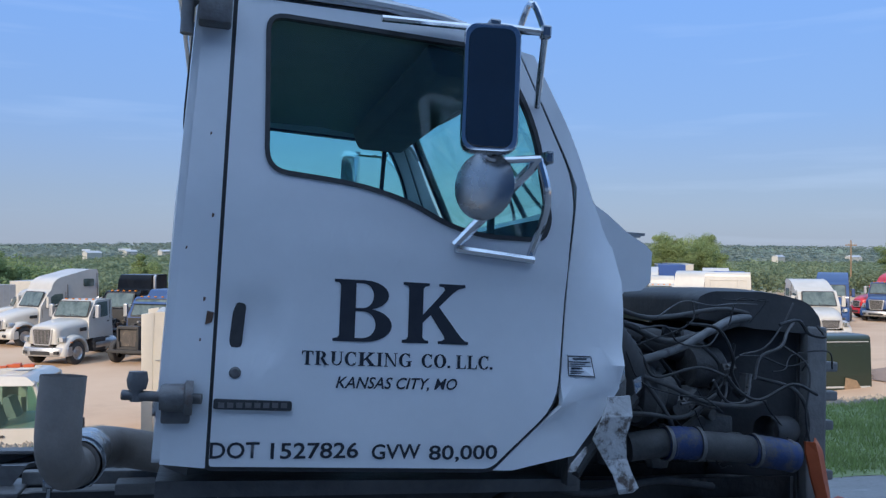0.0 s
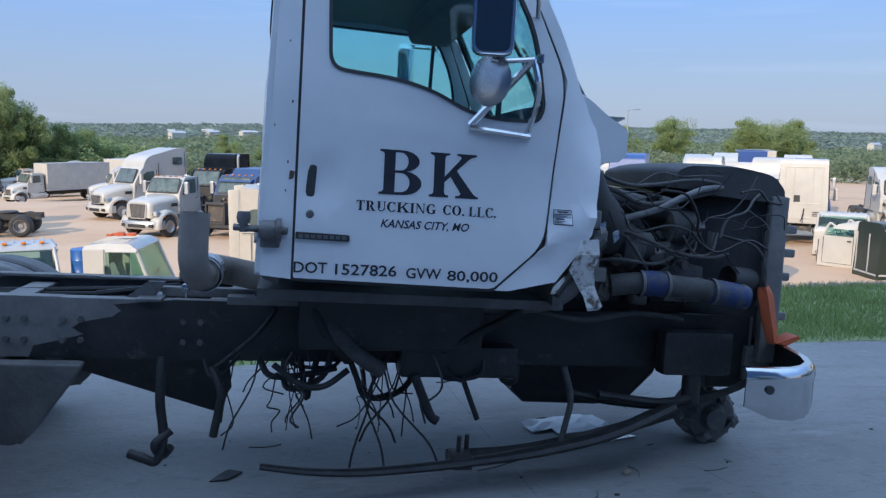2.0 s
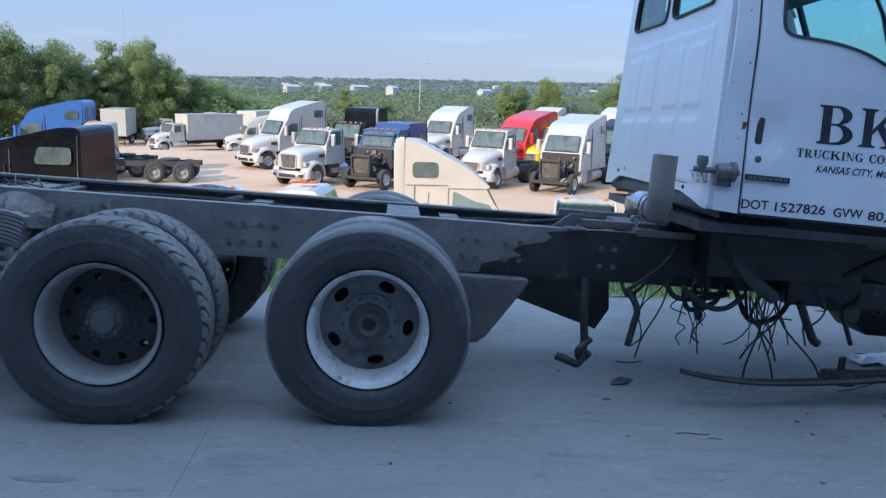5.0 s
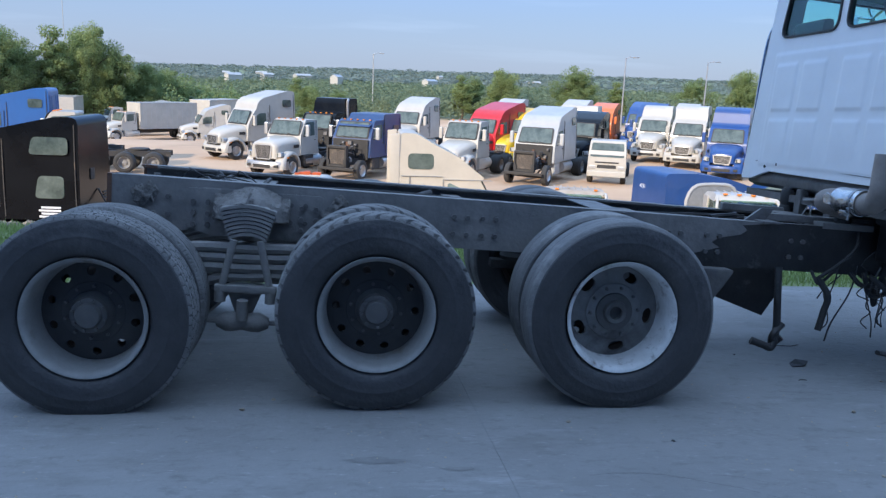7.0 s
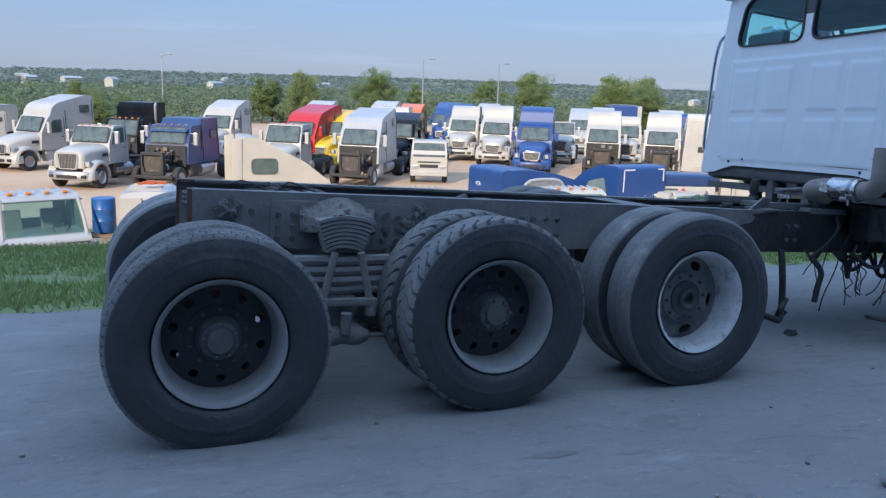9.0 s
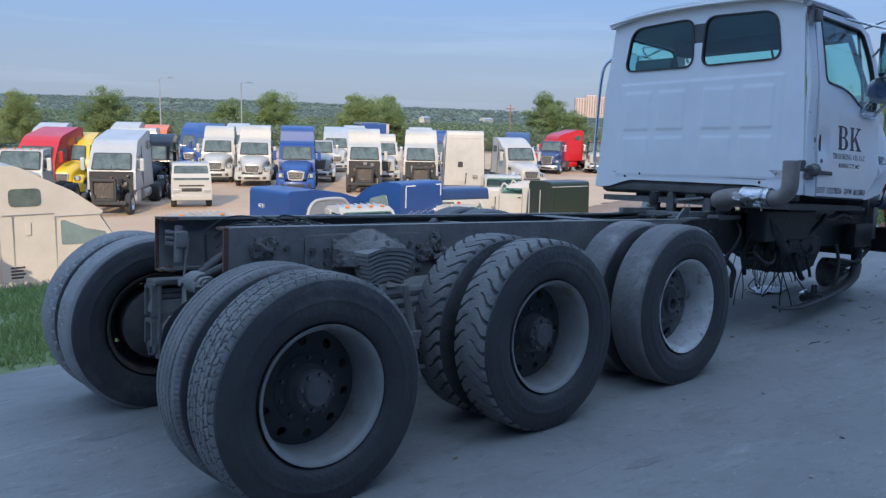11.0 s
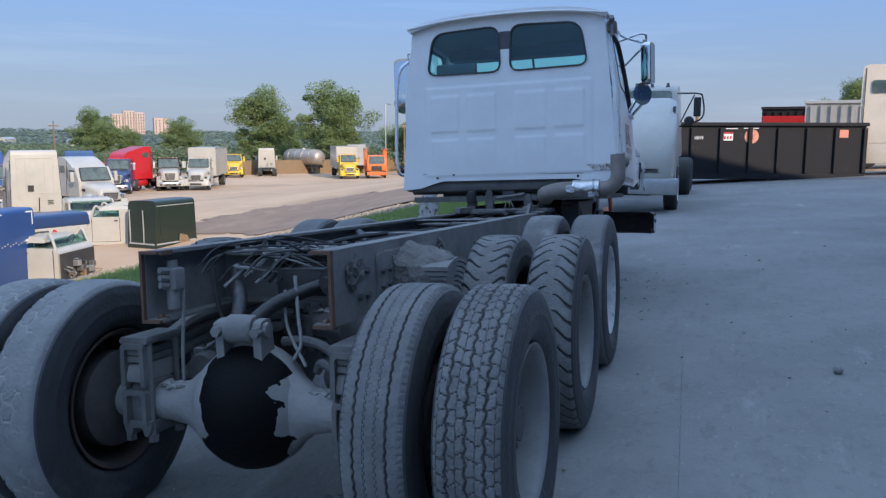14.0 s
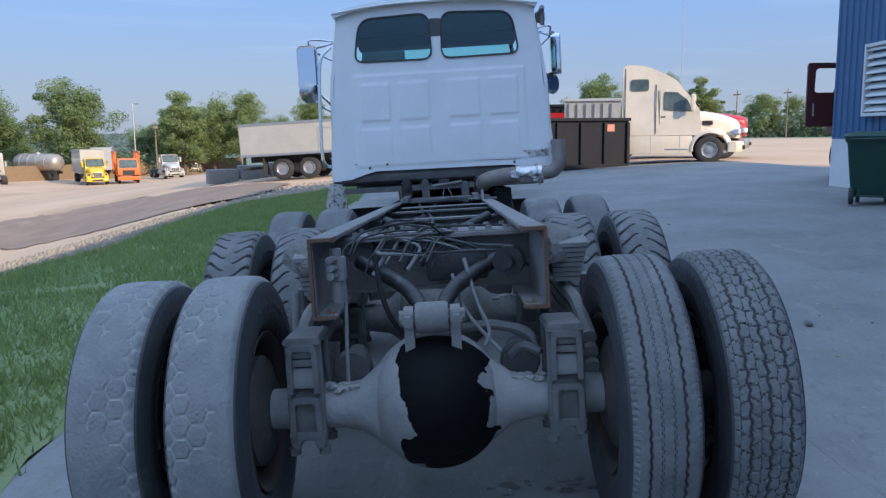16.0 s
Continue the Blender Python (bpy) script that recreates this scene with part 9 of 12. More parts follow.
        for s in (-1, 1):
            yard_wheel(t, fx, s * 0.98)
            for x in ((rear_end + 0.75, rear_end + 2.08) if tandem else (rear_end + 1.0,)):
                yard_wheel(t, x, s * 0.90, dual=True)
            if skirt:
                bm = bmesh.new()
                box(bm, xr + 0.02, fx - 0.62, s * 1.06 - 0.04, s * 1.06 + 0.04, 0.36, 1.04, 0.03)
                sk = part("side_skirt", bm, paintm, t, smooth=True)
                for xx in (xr + 1.05, xr + 2.1):
                    bm = bmesh.new()
                    box(bm, xx - 0.008, xx + 0.008, s * 1.10 - 0.004, s * 1.10 + 0.003, 0.38, 1.02)
                    part("shut_line", bm, INGREY, sk)
                bm = bmesh.new()
                box(bm, fx - 1.6, fx - 0.75, s * 1.095 - 0.01, s * 1.095 + 0.02, 0.50, 0.56, 0.01)
                part("step_slot", bm, INGREY, sk)
                continue
            bm = bmesh.new()
            lathe(bm, [(0, -0.75), (0.29, -0.75), (0.31, -0.72), (0.31, 0.72), (0.29, 0.75), (0, 0.75)], 20, "x", (xr + (1.3 if L > 0.3 else 0.5), s * 0.80, 0.72))
            part("fuel_tank", bm, P_ALU if not aero else paintm, t, smooth=True)
            bm = bmesh.new()
            box(bm, -1.0, -0.15, min(s * 0.72, s * 1.08), max(s * 0.72, s * 1.08), 0.45, 1.04, 0.05)
            part("step", bm, paintm if aero else P_DARK, t)
        if box_len == 0 and tandem:
            bm = bmesh.new()
            lathe(bm, [(0, 0.0), (0.46, 0.0), (0.48, 0.05), (0.45, 0.09), (0, 0.10)], 20, "z", (rear_end + 1.5, 0, 1.04))
            part("fifth_wheel", bm, P_DARK, t)
    if stack:
        for s in (-1, 1) if stack == 2 else (1,):
            bm = bmesh.new()
            tube(bm, [(-1.68, s * 1.08, 1.0), (-1.68, s * 1.08, cabtop + 0.45), (-1.70, s * 1.08, cabtop + 0.7), (-1.78, s * 1.08, cabtop + 0.8)], 0.073, 12)
            part("exhaust_pipe", bm, P_ALU, t, smooth=True)
    if box_len:
        bm = bmesh.new()
        x1 = xr - 0.25
        box(bm, x1 - box_len, x1, -1.24, 1.24, 1.15, 3.75, 0.03)
        bx = part("box_body", bm, boxm or P_WHITE, t, "plain white box body")
        bm = bmesh.new()
        for z0, z1 in ((1.13, 1.23), (3.68, 3.77)):
            for s in (-1, 1):
                box(bm, x1 - box_len, x1, s * 1.245 - 0.012, s * 1.245 + 0.012, z0, z1)
        for x in span(x1 - box_len + 0.05, x1 - 0.05, 0.6):
            for s in (-1, 1):
                box(bm, x - 0.012, x + 0.012, s * 1.243 - 0.006, s * 1.243 + 0.006, 1.24, 3.67)
        part("box_trim", bm, P_ALU, bx)
    return t


ROW = -123.5
# in the middle row
tractor("white sleeper truck with a tall curved roof", P_WHITE, (-9.9, 46.3), -138, 1.9, 3.95, nose=1.75)
tractor("white bonneted day-cab truck with a chrome grille", P_WHITE, (-6.4, 38.2), -122, 0, 0, aero=False, nose=1.75, cabtop=2.75)
tractor("black sleeper truck with a flat-top cab", P_BLACK, (-4.9, 43.6), -122, 1.4, 3.7, aero=False, hood="stripped", stack=1)
tractor("dark blue sleeper truck stripped of its hood", P_NAVY, (-3.0, 37.4), -121, 1.9, 3.15, aero=False, hood="stripped", visor=True)
tractor("white sleeper truck parked behind the row", P_WHITE, (0.9, 51.0), ROW, 1.6, 3.75)
tractor("white day-cab truck with its hood on", P_WHITE, (2.6, 38.6), ROW, 0, 0, nose=1.75, cabtop=2.9)
tractor("red sleeper truck with a tall roof", P_RED, (4.5, 44.4), ROW - 10, 1.9, 3.75)
tractor("white sleeper truck with bare radiator and engine", P_GREYWHITE, (6.2, 37.0), ROW, 2.3, 3.8, hood="stripped")
tractor("yellow sleeper truck in the row", P_YELLOW, (6.6, 44.8), ROW, 1.6, 3.45)
tractor("black sleeper truck in the row", P_BLACK, (10.6, 43.5), ROW, 1.5, 3.4)
tractor("white day truck with tall roof fairing", P_WHITE, (18.0, 50.2), ROW, 0.9, 3.75, steep=1.0)
tractor("white sleeper truck with a chrome grille", P_WHITE, (18.9, 46.7), ROW, 1.5, 3.9, steep=1.0)
tractor("royal blue sleeper truck with a square roof", P_BLUE, (18.7, 41.0), ROW, 1.7, 4.0, steep=1.2)
tractor("white stripped sleeper truck with square roof", P_WHITE, (22.7, 39.6), ROW - 2, 1.6, 3.9, hood="stripped", steep=1.2)
tractor("white stripped truck with a cracked windscreen", P_WHITE, (25.5, 37.6), ROW - 6, 1.6, 3.9, hood="stripped", steep=1.2)
tractor("white sleeper truck parked facing away", P_WHITE, (26.6, 35.5), 52, 1.7, 4.0, chassis=0.5, tandem=False)
tractor("white sleeper truck with a curved hood", P_WHITE, (31.9, 34.2), -114, 1.2, 3.4)
tractor("white sleeper truck among the row", P_WHITE, (27.9, 44.4), ROW, 1.2, 3.4, aero=False)
tractor("blue sleeper truck among the row", P_BLUE, (32.6, 43.2), ROW, 1.2, 3.7, aero=False)
tractor("green and white day-cab truck", P_GREYWHITE, (24.6, 47.6), ROW, 0, 0, aero=False)
tractor("white sleeper truck in the second row", P_WHITE, (36.5, 60.0), ROW, 1.6, 3.8)
tractor("blue sleeper truck in the second row", P_BLUE, (22.0, 63.0), ROW, 1.6, 3.8)
tractor("white sleeper truck in the second row", P_WHITE, (15.0, 60.0), ROW, 1.6, 3.8)
tractor("white sleeper truck in the second row", P_WHITE, (27.0, 65.0), ROW, 1.6, 3.8)
tractor("white sleeper truck in the second row", P_WHITE, (9.0, 58.0), ROW, 1.6, 3.7)
tractor("orange sleeper truck in the second row", P_ORANGE, (18.5, 63.0), ROW, 1.6, 3.6)
tractor("white sleeper truck with a faded roof", P_GREYWHITE, (31.0, 55.0), ROW, 1.4, 3.7)
tractor("deep blue sleeper truck among white ones", P_DEEPBLUE, (19.6, 55.0), ROW, 1.4, 3.8)
tractor("white flat-top truck deep in the yard", P_WHITE, (13.4, 52.8), ROW, 1.2, 3.5, aero=False)
tractor("cream sleeper truck deep in the yard", P_CREAM, (37.2, 51.0), ROW, 1.5, 3.8)
tractor("navy sleeper truck behind white trucks", P_NAVY, (41.0, 44.0), -135, 1.2, 3.6)
tractor("red sleeper truck with a sloped roof", P_RED, (49.3, 50.35), 165, 1.9, 3.9)
tractor("dull blue day-cab truck", P_NAVY, (47.8, 46.9), -150, 0, 0, aero=False)
tractor("black and white day-cab truck", P_BLACK, (53.3, 45.55), -142, 0, 0, aero=False, hoodm=P_WHITE)
tractor("white box truck with a short hood", P_WHITE, (54.6, 43.85), -157, 0, 0, nose=1.4, tandem=False, chassis=6.4, box_len=6.6, name="box_truck")
tractor("yellow day-cab truck behind a box truck", P_YELLOW, (79.0, 55.0), -150, 0, 0)
tractor("white sleeper unit seen from behind", P_WHITE, (90.6, 57.0), 30, 1.2, 3.6)
tractor("yellow-cab truck with a white box", P_YELLOW, (78.6, 39.4), -150, 0, 0, nose=1.4, tandem=False, chassis=8.0, box_len=8.2, name="box_truck")
tractor("white day-cab truck beside orange carrier", P_WHITE, (88.3, 34.2), -145, 0, 0)
tractor("white service truck by the trees", P_WHITE, (112.0, 39.0), -150, 0, 0, tandem=False)
tractor("white day-cab tractor with bare tandem wheels", P_WHITE, (-18.5, 39.6), -176, 0, 0, aero=False, chassis=4.2)
tractor("white box truck across the yard", P_WHITE, (-25.0, 81.5), -137, 0, 0, nose=1.4, tandem=False, chassis=6.4, box_len=6.6, name="box_truck")
tractor("white sleeper truck facing away", P_WHITE, (-17.8, 81.0), -160, 1.6, 3.8)
tractor("white sleeper truck by the tree line", P_WHITE, (-25.2, 90.5), -150, 1.6, 3.8)
tractor("white day-cab truck at the tree line", P_WHITE, (-29.6, 94.0), -150, 0, 0, aero=False)
blk = tractor("black sleeper truck with oval windows and flat rear wall", P_BLACK, (-14.75, 21.9), 174, 1.9, 3.72, stack=0, ribs=False, chassis=4.05)
bm = bmesh.new()
lathe(bm, [(0, -0.55), (0.29, -0.55), (0.31, -0.52), (0.31, 0.52), (0.29, 0.55), (0, 0.55)], 24, "x", (-4.45, 0.80, 0.72))
part("air_tank", bm, P_ALU, blk, "bright aluminium tank", smooth=True)
for z0, z1, x0, x1 in ((2.75, 3.2, -3.2, -2.2), (1.62, 2.2, -3.05, -2.3)):
    bm = bmesh.new()
    quad_pane(bm, [(x0, 1.075, z0), (x1, 1.075, z0), (x1 - 0.1, 1.03, z1), (x0, 1.03, z1)], (0, 1, 0.06), 0.02, 0.12)
    part("oval_window", bm, P_GLASS, blk, "dark oval sleeper window")
bm = bmesh.new()
for k in range(4):
    box(bm, -2.95, -2.45 + 0.06 * (k % 2), 1.10, 1.112, 1.36 - 0.08 * k, 1.41 - 0.08 * k)
part("door_writing", bm, PAPER, blk)
tractor("bright blue sleeper truck with sloped roof", P_SKY, (-22.2, 41.6), -176, 1.9, 3.85)


def trailer(label, at, heading, length=12.0, mat=None, high=1.15, top=4.0, lift=0.0, group="trailers in the yard", axle_back=2.2, lean=0.0):
    t = thing("box_trailer", label, "trailer", on_ground(at[0], at[1], heading, lift) @ Matrix.Rotation(radians(-lean), 4, "Y"), group)
    bm = bmesh.new()
    box(bm, -length, 0, -1.27, 1.27, high, top, 0.03)
    bx = part("box_body", bm, mat or P_WHITE, t)
    bm = bmesh.new()
    for s in (-1, 1):
        for z0, z1 in ((high - 0.02, high + 0.09), (top - 0.09, top + 0.02)):
            box(bm, -length, 0, s * 1.275 - 0.014, s * 1.275 + 0.014, z0, z1)
    part("rail_trim", bm, P_ALU, bx)
    bm = bmesh.new()
    for a in ((-5.2, -5.18), (-4.32, -4.30)):
        for s in (-1, 1):
            box(bm, a[0], a[1], s * 1.272 - 0.01, s * 1.272 + 0.01, high + 0.15, top - 0.35)
    for s in (-1, 1):
        box(bm, -5.17, -4.33, s * 1.272 - 0.01, s * 1.272 + 0.01, top - 0.37, top - 0.35)
    part("side_door", bm, P_ALU, bx)
    bm = bmesh.new()
    for s in (-1, 1):
        box(bm, -length + 0.2, -1.0, s * 0.5 - 0.05, s * 0.5 + 0.05, high - 0.3, high - 0.004)
    box(bm, -length + 0.02, -length + 0.12, -1.1, 1.1, 0.5, 0.62)
    box(bm, -2.6, -2.45, -0.7, -0.6, 0.0, high - 0.01)
    box(bm, -2.6, -2.45, 0.6, 0.7, 0.0, high - 0.01)
    part("underframe", bm, P_DARK, t)
    for s in (-1, 1):
        for x in (-length + axle_back, -length + axle_back - 1.3):
            yard_wheel(t, x, s * 0.92)
        bm = bmesh.new()
        box(bm, -length + axle_back - 2.15, -length + axle_back - 2.12, s * 0.95 - 0.3, s * 0.95 + 0.3, 0.25, high - 0.1)
        part("mud_flap", bm, P_TYRE, t)
    return t


trailer("white box trailer parked across the ramp", (29.7, 3.4), -100.0, 9.0, top=2.62, high=1.14, axle_back=3.2, lean=3.0)
trailer("white box trailer at the tree line", (-30.8, 88.0), -82, 7.0)
trailer("white box trailer at the tree line", (-17.5, 93.0), -112, 8.0)
trailer("white box trailer at the far side of the yard", (48.0, 72.0), -120, 13.0)
trailer("blue box trailer at the far side of the yard", (43.0, 66.0), -120, 9.0, P_BLUE)
trailer("grey box trailer behind the trucks", (96.0, 46.0), -160, 12.0, P_GREYWHITE)


# stripped cab shells on the bank
SHELLGLASS = glass("dusty_shell_glass", (0.62, 0.78, 0.72), 0.12)


def lettered(text, size, wide, place, mat, parent, label=""):
    bm = writing(text, size, wide, 0.003)
    for v in bm.verts:
        v.co = Vector(place(v.co.x, v.co.y))
    return part("lettering", bm, mat, parent, label)


def day_shell(label, paintm, at, heading, ct=2.05, lift=0.0, lamps=5, open_front=True, doors=True, roofm=None, seed=1, group="stripped cab shells"):
    """A bare day cab on the ground: tub, pillars, roof and glass you can see through; x forward from the cowl."""
    t = thing("cab_shell", label, "truck cab", on_ground(at[0], at[1], heading, lift), group)
    rng = random.Random(seed)
    bm = bodyshell([(-1.62, 0.0), (-1.62, 1.16), (-0.02, 1.16), (0.10, 1.02), (0.12, 0.0)], 1.05, 1.02, 0.1, 1.16, 0.03, 0.05)
    tub = part("cab_tub", bm, paintm, t, smooth=True)
    bm = bodyshell([(-1.64, ct - 0.16), (-1.60, ct - 0.02), (-1.1, ct + 0.04), (-0.55, ct + 0.02), (-0.34, ct - 0.12), (-0.38, ct - 0.17)], 0.97, 0.86, ct - 0.17, ct + 0.04, 0.03, 0.05)
    roof = part("roof", bm, roofm or paintm, t, smooth=True)
    for k in range(7):
        bm = bmesh.new()
        y = -0.66 + 0.22 * k
        box(bm, -1.45, -0.7, y - 0.02, y + 0.02, ct + 0.025, ct + 0.05, 0.008)
        part("roof_rib", bm, roofm or paintm, roof)
    for s in (-1, 1):
        bm = bmesh.new()
        tube(bm, [(-0.01, s * 0.95, 1.12), (-0.20, s * 0.92, 1.6), (-0.40, s * 0.87, ct - 0.08)], 0.045, 8)
        part("windscreen_pillar", bm, paintm, t, smooth=True)
        bm = bmesh.new()
        prism(bm, [(-1.62, 1.15), (-1.62, ct - 0.1), (-1.12, ct - 0.1), (-1.15, 1.15)], min(s * 0.93, s * 1.0), max(s * 0.93, s * 1.0), "y", 0.015)
        part("rear_quarter", bm, paintm, t)
        bm = bmesh.new()
        quad_pane(bm, [(-1.12, s * 0.975, 1.17), (-0.10, s * 0.975, 1.17), (-0.44, s * 0.90, ct - 0.16), (-1.12, s * 0.90, ct - 0.16)], (0, s, 0.08), 0.008, 0.03)
        part("side_window", bm, SHELLGLASS, t).visible_shadow = False
        bm = bmesh.new()
        for x0, x1, z0, z1 in ((-1.16, -1.145, 0.12, 1.14), (-1.145, -0.06, 0.12, 0.135), (-0.065, -0.05, 0.13, 1.1)):
            box(bm, x0, x1, s * 1.045 - 0.012, s * 1.045 + 0.010, z0, z1)
        part("shut_line", bm, P_DARK, tub)
        bm = bmesh.new()
        box(bm, -1.08, -0.94, s * 1.05 - 0.015, s * 1.05 + 0.015, 0.98, 1.03, 0.006)
        part("door_handle", bm, P_DARK, tub)
        bm = bmesh.new()
        prism(bm, roundpoly([(-1.35, 1.0), (-1.42, 1.62), (-1.30, 1.64), (-1.1, 1.1)], 0.05, 3), s * 0.48 - 0.24, s * 0.48 + 0.24, "y")
        part("seat", bm, INGREY, t, "grey worn seat")
    bm = bmesh.new()
    o = [(-0.95, 1.15), (0.95, 1.15), (0.88, ct - 0.1), (-0.88, ct - 0.1)]
    skin(bm, o, [roundpoly([(-0.62, 1.38), (-0.60, ct - 0.24), (0.60, ct - 0.24), (0.62, 1.38)], 0.08, 4)], lambda y, z, d: (-1.60 + d, y, z), 0.04)
    part("rear_wall", bm, paintm, t)
    bm = bmesh.new()
    quad_pane(bm, [(-0.02, -0.88, 1.18), (-0.02, 0.88, 1.18), (-0.37, 0.80, ct - 0.14), (-0.37, -0.80, ct - 0.14)], (0.92, 0, 0.4), 0.008, 0.06)
    part("windscreen", bm, SHELLGLASS, t, "dusty windscreen").visible_shadow = False
    for k in range(lamps):
        bm = bmesh.new()
        y = -0.62 + 1.24 * k / max(1, lamps - 1)
        box(bm, -0.58, -0.46, y - 0.06, y + 0.06, ct + 0.02, ct + 0.075, 0.02)
        part("marker_lamp", bm, AMBER, roof)
    bm = bmesh.new()
    tube(bm, [c for c in [(-0.35 + 0.17 * math.cos(a) * 0.5, 0.45 + 0.19 * math.sin(a), 1.28 + 0.17 * math.cos(a)) for a in [2 * math.pi * q / 16 for q in range(17)]]], 0.014, 6, 1)
    part("steering_wheel", bm, P_DARK, t)
    if open_front:
        bm = bmesh.new()
        box(bm, 0.121, 0.17, -0.98, 0.98, 0.10, 0.98, 0.02)
        bk = part("bulkhead", bm, P_DARK, t, "bare dirty bulkhead")
        for k in range(16):
            bm = bmesh.new()
            y, z = rng.uniform(-0.85, 0.8), rng.uniform(0.15, 0.8)
            if k % 2:
                tube(bm, [(0.18, y, z), (0.30 + rng.uniform(0, 0.2), y + rng.uniform(-0.2, 0.2), z - 0.05), (0.24, y + rng.uniform(-0.4, 0.4), max(0.05, z - rng.uniform(0.2, 0.5)))], rng.uniform(0.015, 0.035), 6)
            else:
                w = rng.uniform(0.05, 0.14)
                box(bm, 0.171, 0.20 + rng.uniform(0.05, 0.2), y - w, y + w, z - 0.09, z + 0.11, 0.02)
            part("bulkhead_fitting", bm, (STEEL, DUSTY, P_DARK, WOOD, P_ALU)[k % 5], bk)
    return t


def sleeper_box(label, paintm, at, heading, length, high, drop=0.5, wide=1.18, lift=0.0, mats=None):
    """The rear half of a sleeper cab cut loose: its rear wall at a place, x forward, the roof falling to the front."""
    t = thing("sleeper_shell", label, "truck cab", on_ground(at[0], at[1], heading, lift), "stripped cab shells")
    bm = bodyshell([(0, 0), (0, high), (length * 0.35, high), (length * 0.7, high - drop * 0.35), (length, high - drop), (length + 0.05, 0)], wide, wide * 0.93, 0.1, high, 0.06, 0.16)
    return t, part("sleeper_body", bm, paintm, t, smooth=True)


def cream_shell():
    t = thing("sleeper_cab_shell", "cream sleeper cab shell with sloped roof and oval window", "truck cab", on_ground(1.9, 24.05, -2), "stripped cab shells")
    xr = -2.95
    H = 3.38
    bm = bodyshell([(xr, 0), (xr, H), (xr + 0.5, H - 0.02), (xr + 1.0, H - 0.30), (-1.1, H - 0.72), (-0.45, 2.16), (-0.28, 2.04), (-0.42, 1.96), (0.02, 1.2), (0.12, 0.0)], 1.06, 0.97, 0.1, H, 0.05, 0.12)
    c = part("cab", bm, P_CREAM, t, smooth=True)
    for s in (-1, 1):
        bm = bmesh.new()
        prism(bm, [(xr - 0.32, 0.1), (xr - 0.32, H - 0.06), (xr - 0.02, H - 0.02), (xr - 0.02, 0.1)], s * 1.0 - 0.03, s * 1.0 + 0.03, "y", 0.02)
        part("side_extender", bm, P_CREAM, c, smooth=True)
        y = s * 1.008
        bm = bmesh.new()
        quad_pane(bm, [(xr + 0.25, y, 2.28), (xr + 1.05, y, 2.28), (xr + 1.05, y - s * 0.02, 2.76), (xr + 0.25, y - s * 0.02, 2.76)], (0, s, 0.05), 0.016, 0.14)
        part("sleeper_window", bm, P_GLASS, c, "dark oval sleeper window")
        bm = bmesh.new()
        y = s * 1.045
        quad_pane(bm, [(-1.45, y, 1.18), (-0.12, y, 1.14), (-0.46, y - s * 0.03, 1.86), (-1.45, y - s * 0.03, 1.86)], (0, s, 0.05), 0.014, 0.06)
        part("door_window", bm, P_SHELLPANE, c)
        bm = bmesh.new()
        for x0, x1, z0, z1 in ((-1.60, -1.585, 0.1, 1.98), (-1.585, -0.05, 1.965, 1.98), (-0.065, -0.05, 0.1, 1.1), (xr + 0.05, -1.61, 2.06, 2.072), (xr + 0.3, xr + 0.31, 0.1, 2.05)):
            box(bm, x0, x1, s * 1.04 - 0.02, s * 1.04 + 0.016, z0, z1)
        part("shut_line", bm, INGREY, c)
        bm = bmesh.new()
        box(bm, -2.35, -2.2, s * 1.045 - 0.02, s * 1.045 + 0.014, 1.5, 1.85, 0.02)
        part("hatch", bm, P_CREAM, c)
        bm = bmesh.new()
        for k in range(4):
            box(bm, -2.75, -2.40 - 0.05 * (k % 2), s * 1.052 - 0.004, s * 1.052 + 0.008, 0.62 - 0.09 * k, 0.67 - 0.09 * k)
        part("printing", bm, P_DARK, c)
    bm = bmesh.new()
    quad_pane(bm, [(0.03, -0.84, 1.26), (0.03, 0.84, 1.26), (-0.38, 0.80, 1.93), (-0.38, -0.80, 1.93)], (0.9, 0, 0.5), 0.02, 0.08)
    part("windscreen", bm, P_SHELLPANE, c)
    return t


cream_shell()
day_shell("pale cab shell with ribbed roof and bare bulkhead", P_GREYWHITE, (-6.25, 20.0), -72, 2.1, lamps=4, seed=3)
day_shell("white cab shell with orange scraps on its roof", P_WHITE, (-2.85, 20.15), -8, 2.24, lamps=0, seed=4)
day_shell("grey cab shell with a dusty flat roof", P_GREYWHITE, (4.55, 22.85), -103, 1.66, lamps=2, seed=5, roofm=P_DUST)
day_shell("white cab shell with amber roof lamps", P_WHITE, (9.15, 20.55), -103, 1.88, lamps=4, seed=6)
day_shell("white cab shell with a cracked windscreen", P_WHITE, (22.6, 27.6), -128, 1.68, lamps=0, seed=7, open_front=False)
day_shell("cut white cab shell with bare door openings", P_WHITE, (21.2, 26.3), 120, 1.6, lamps=0, seed=8)
day_shell("white cab shell beside the gravel", P_WHITE, (14.6, 21.6), -80, 1.5, lamps=0, seed=9)
# orange scraps on the white roof
bm = bmesh.new()
for k in range(5):
    box(bm, -4.15 + 0.12 * k, -4.02 + 0.14 * k, 19.95 + 0.05 * (k % 2), 20.06 + 0.05 * (k % 3), -1.03, -0.98 + 0.02 * (k % 3), 0.01)
tagged(part("orange_scrap", bm, ORANGE), "broken orange lamp housing on a cab roof", "scrap")
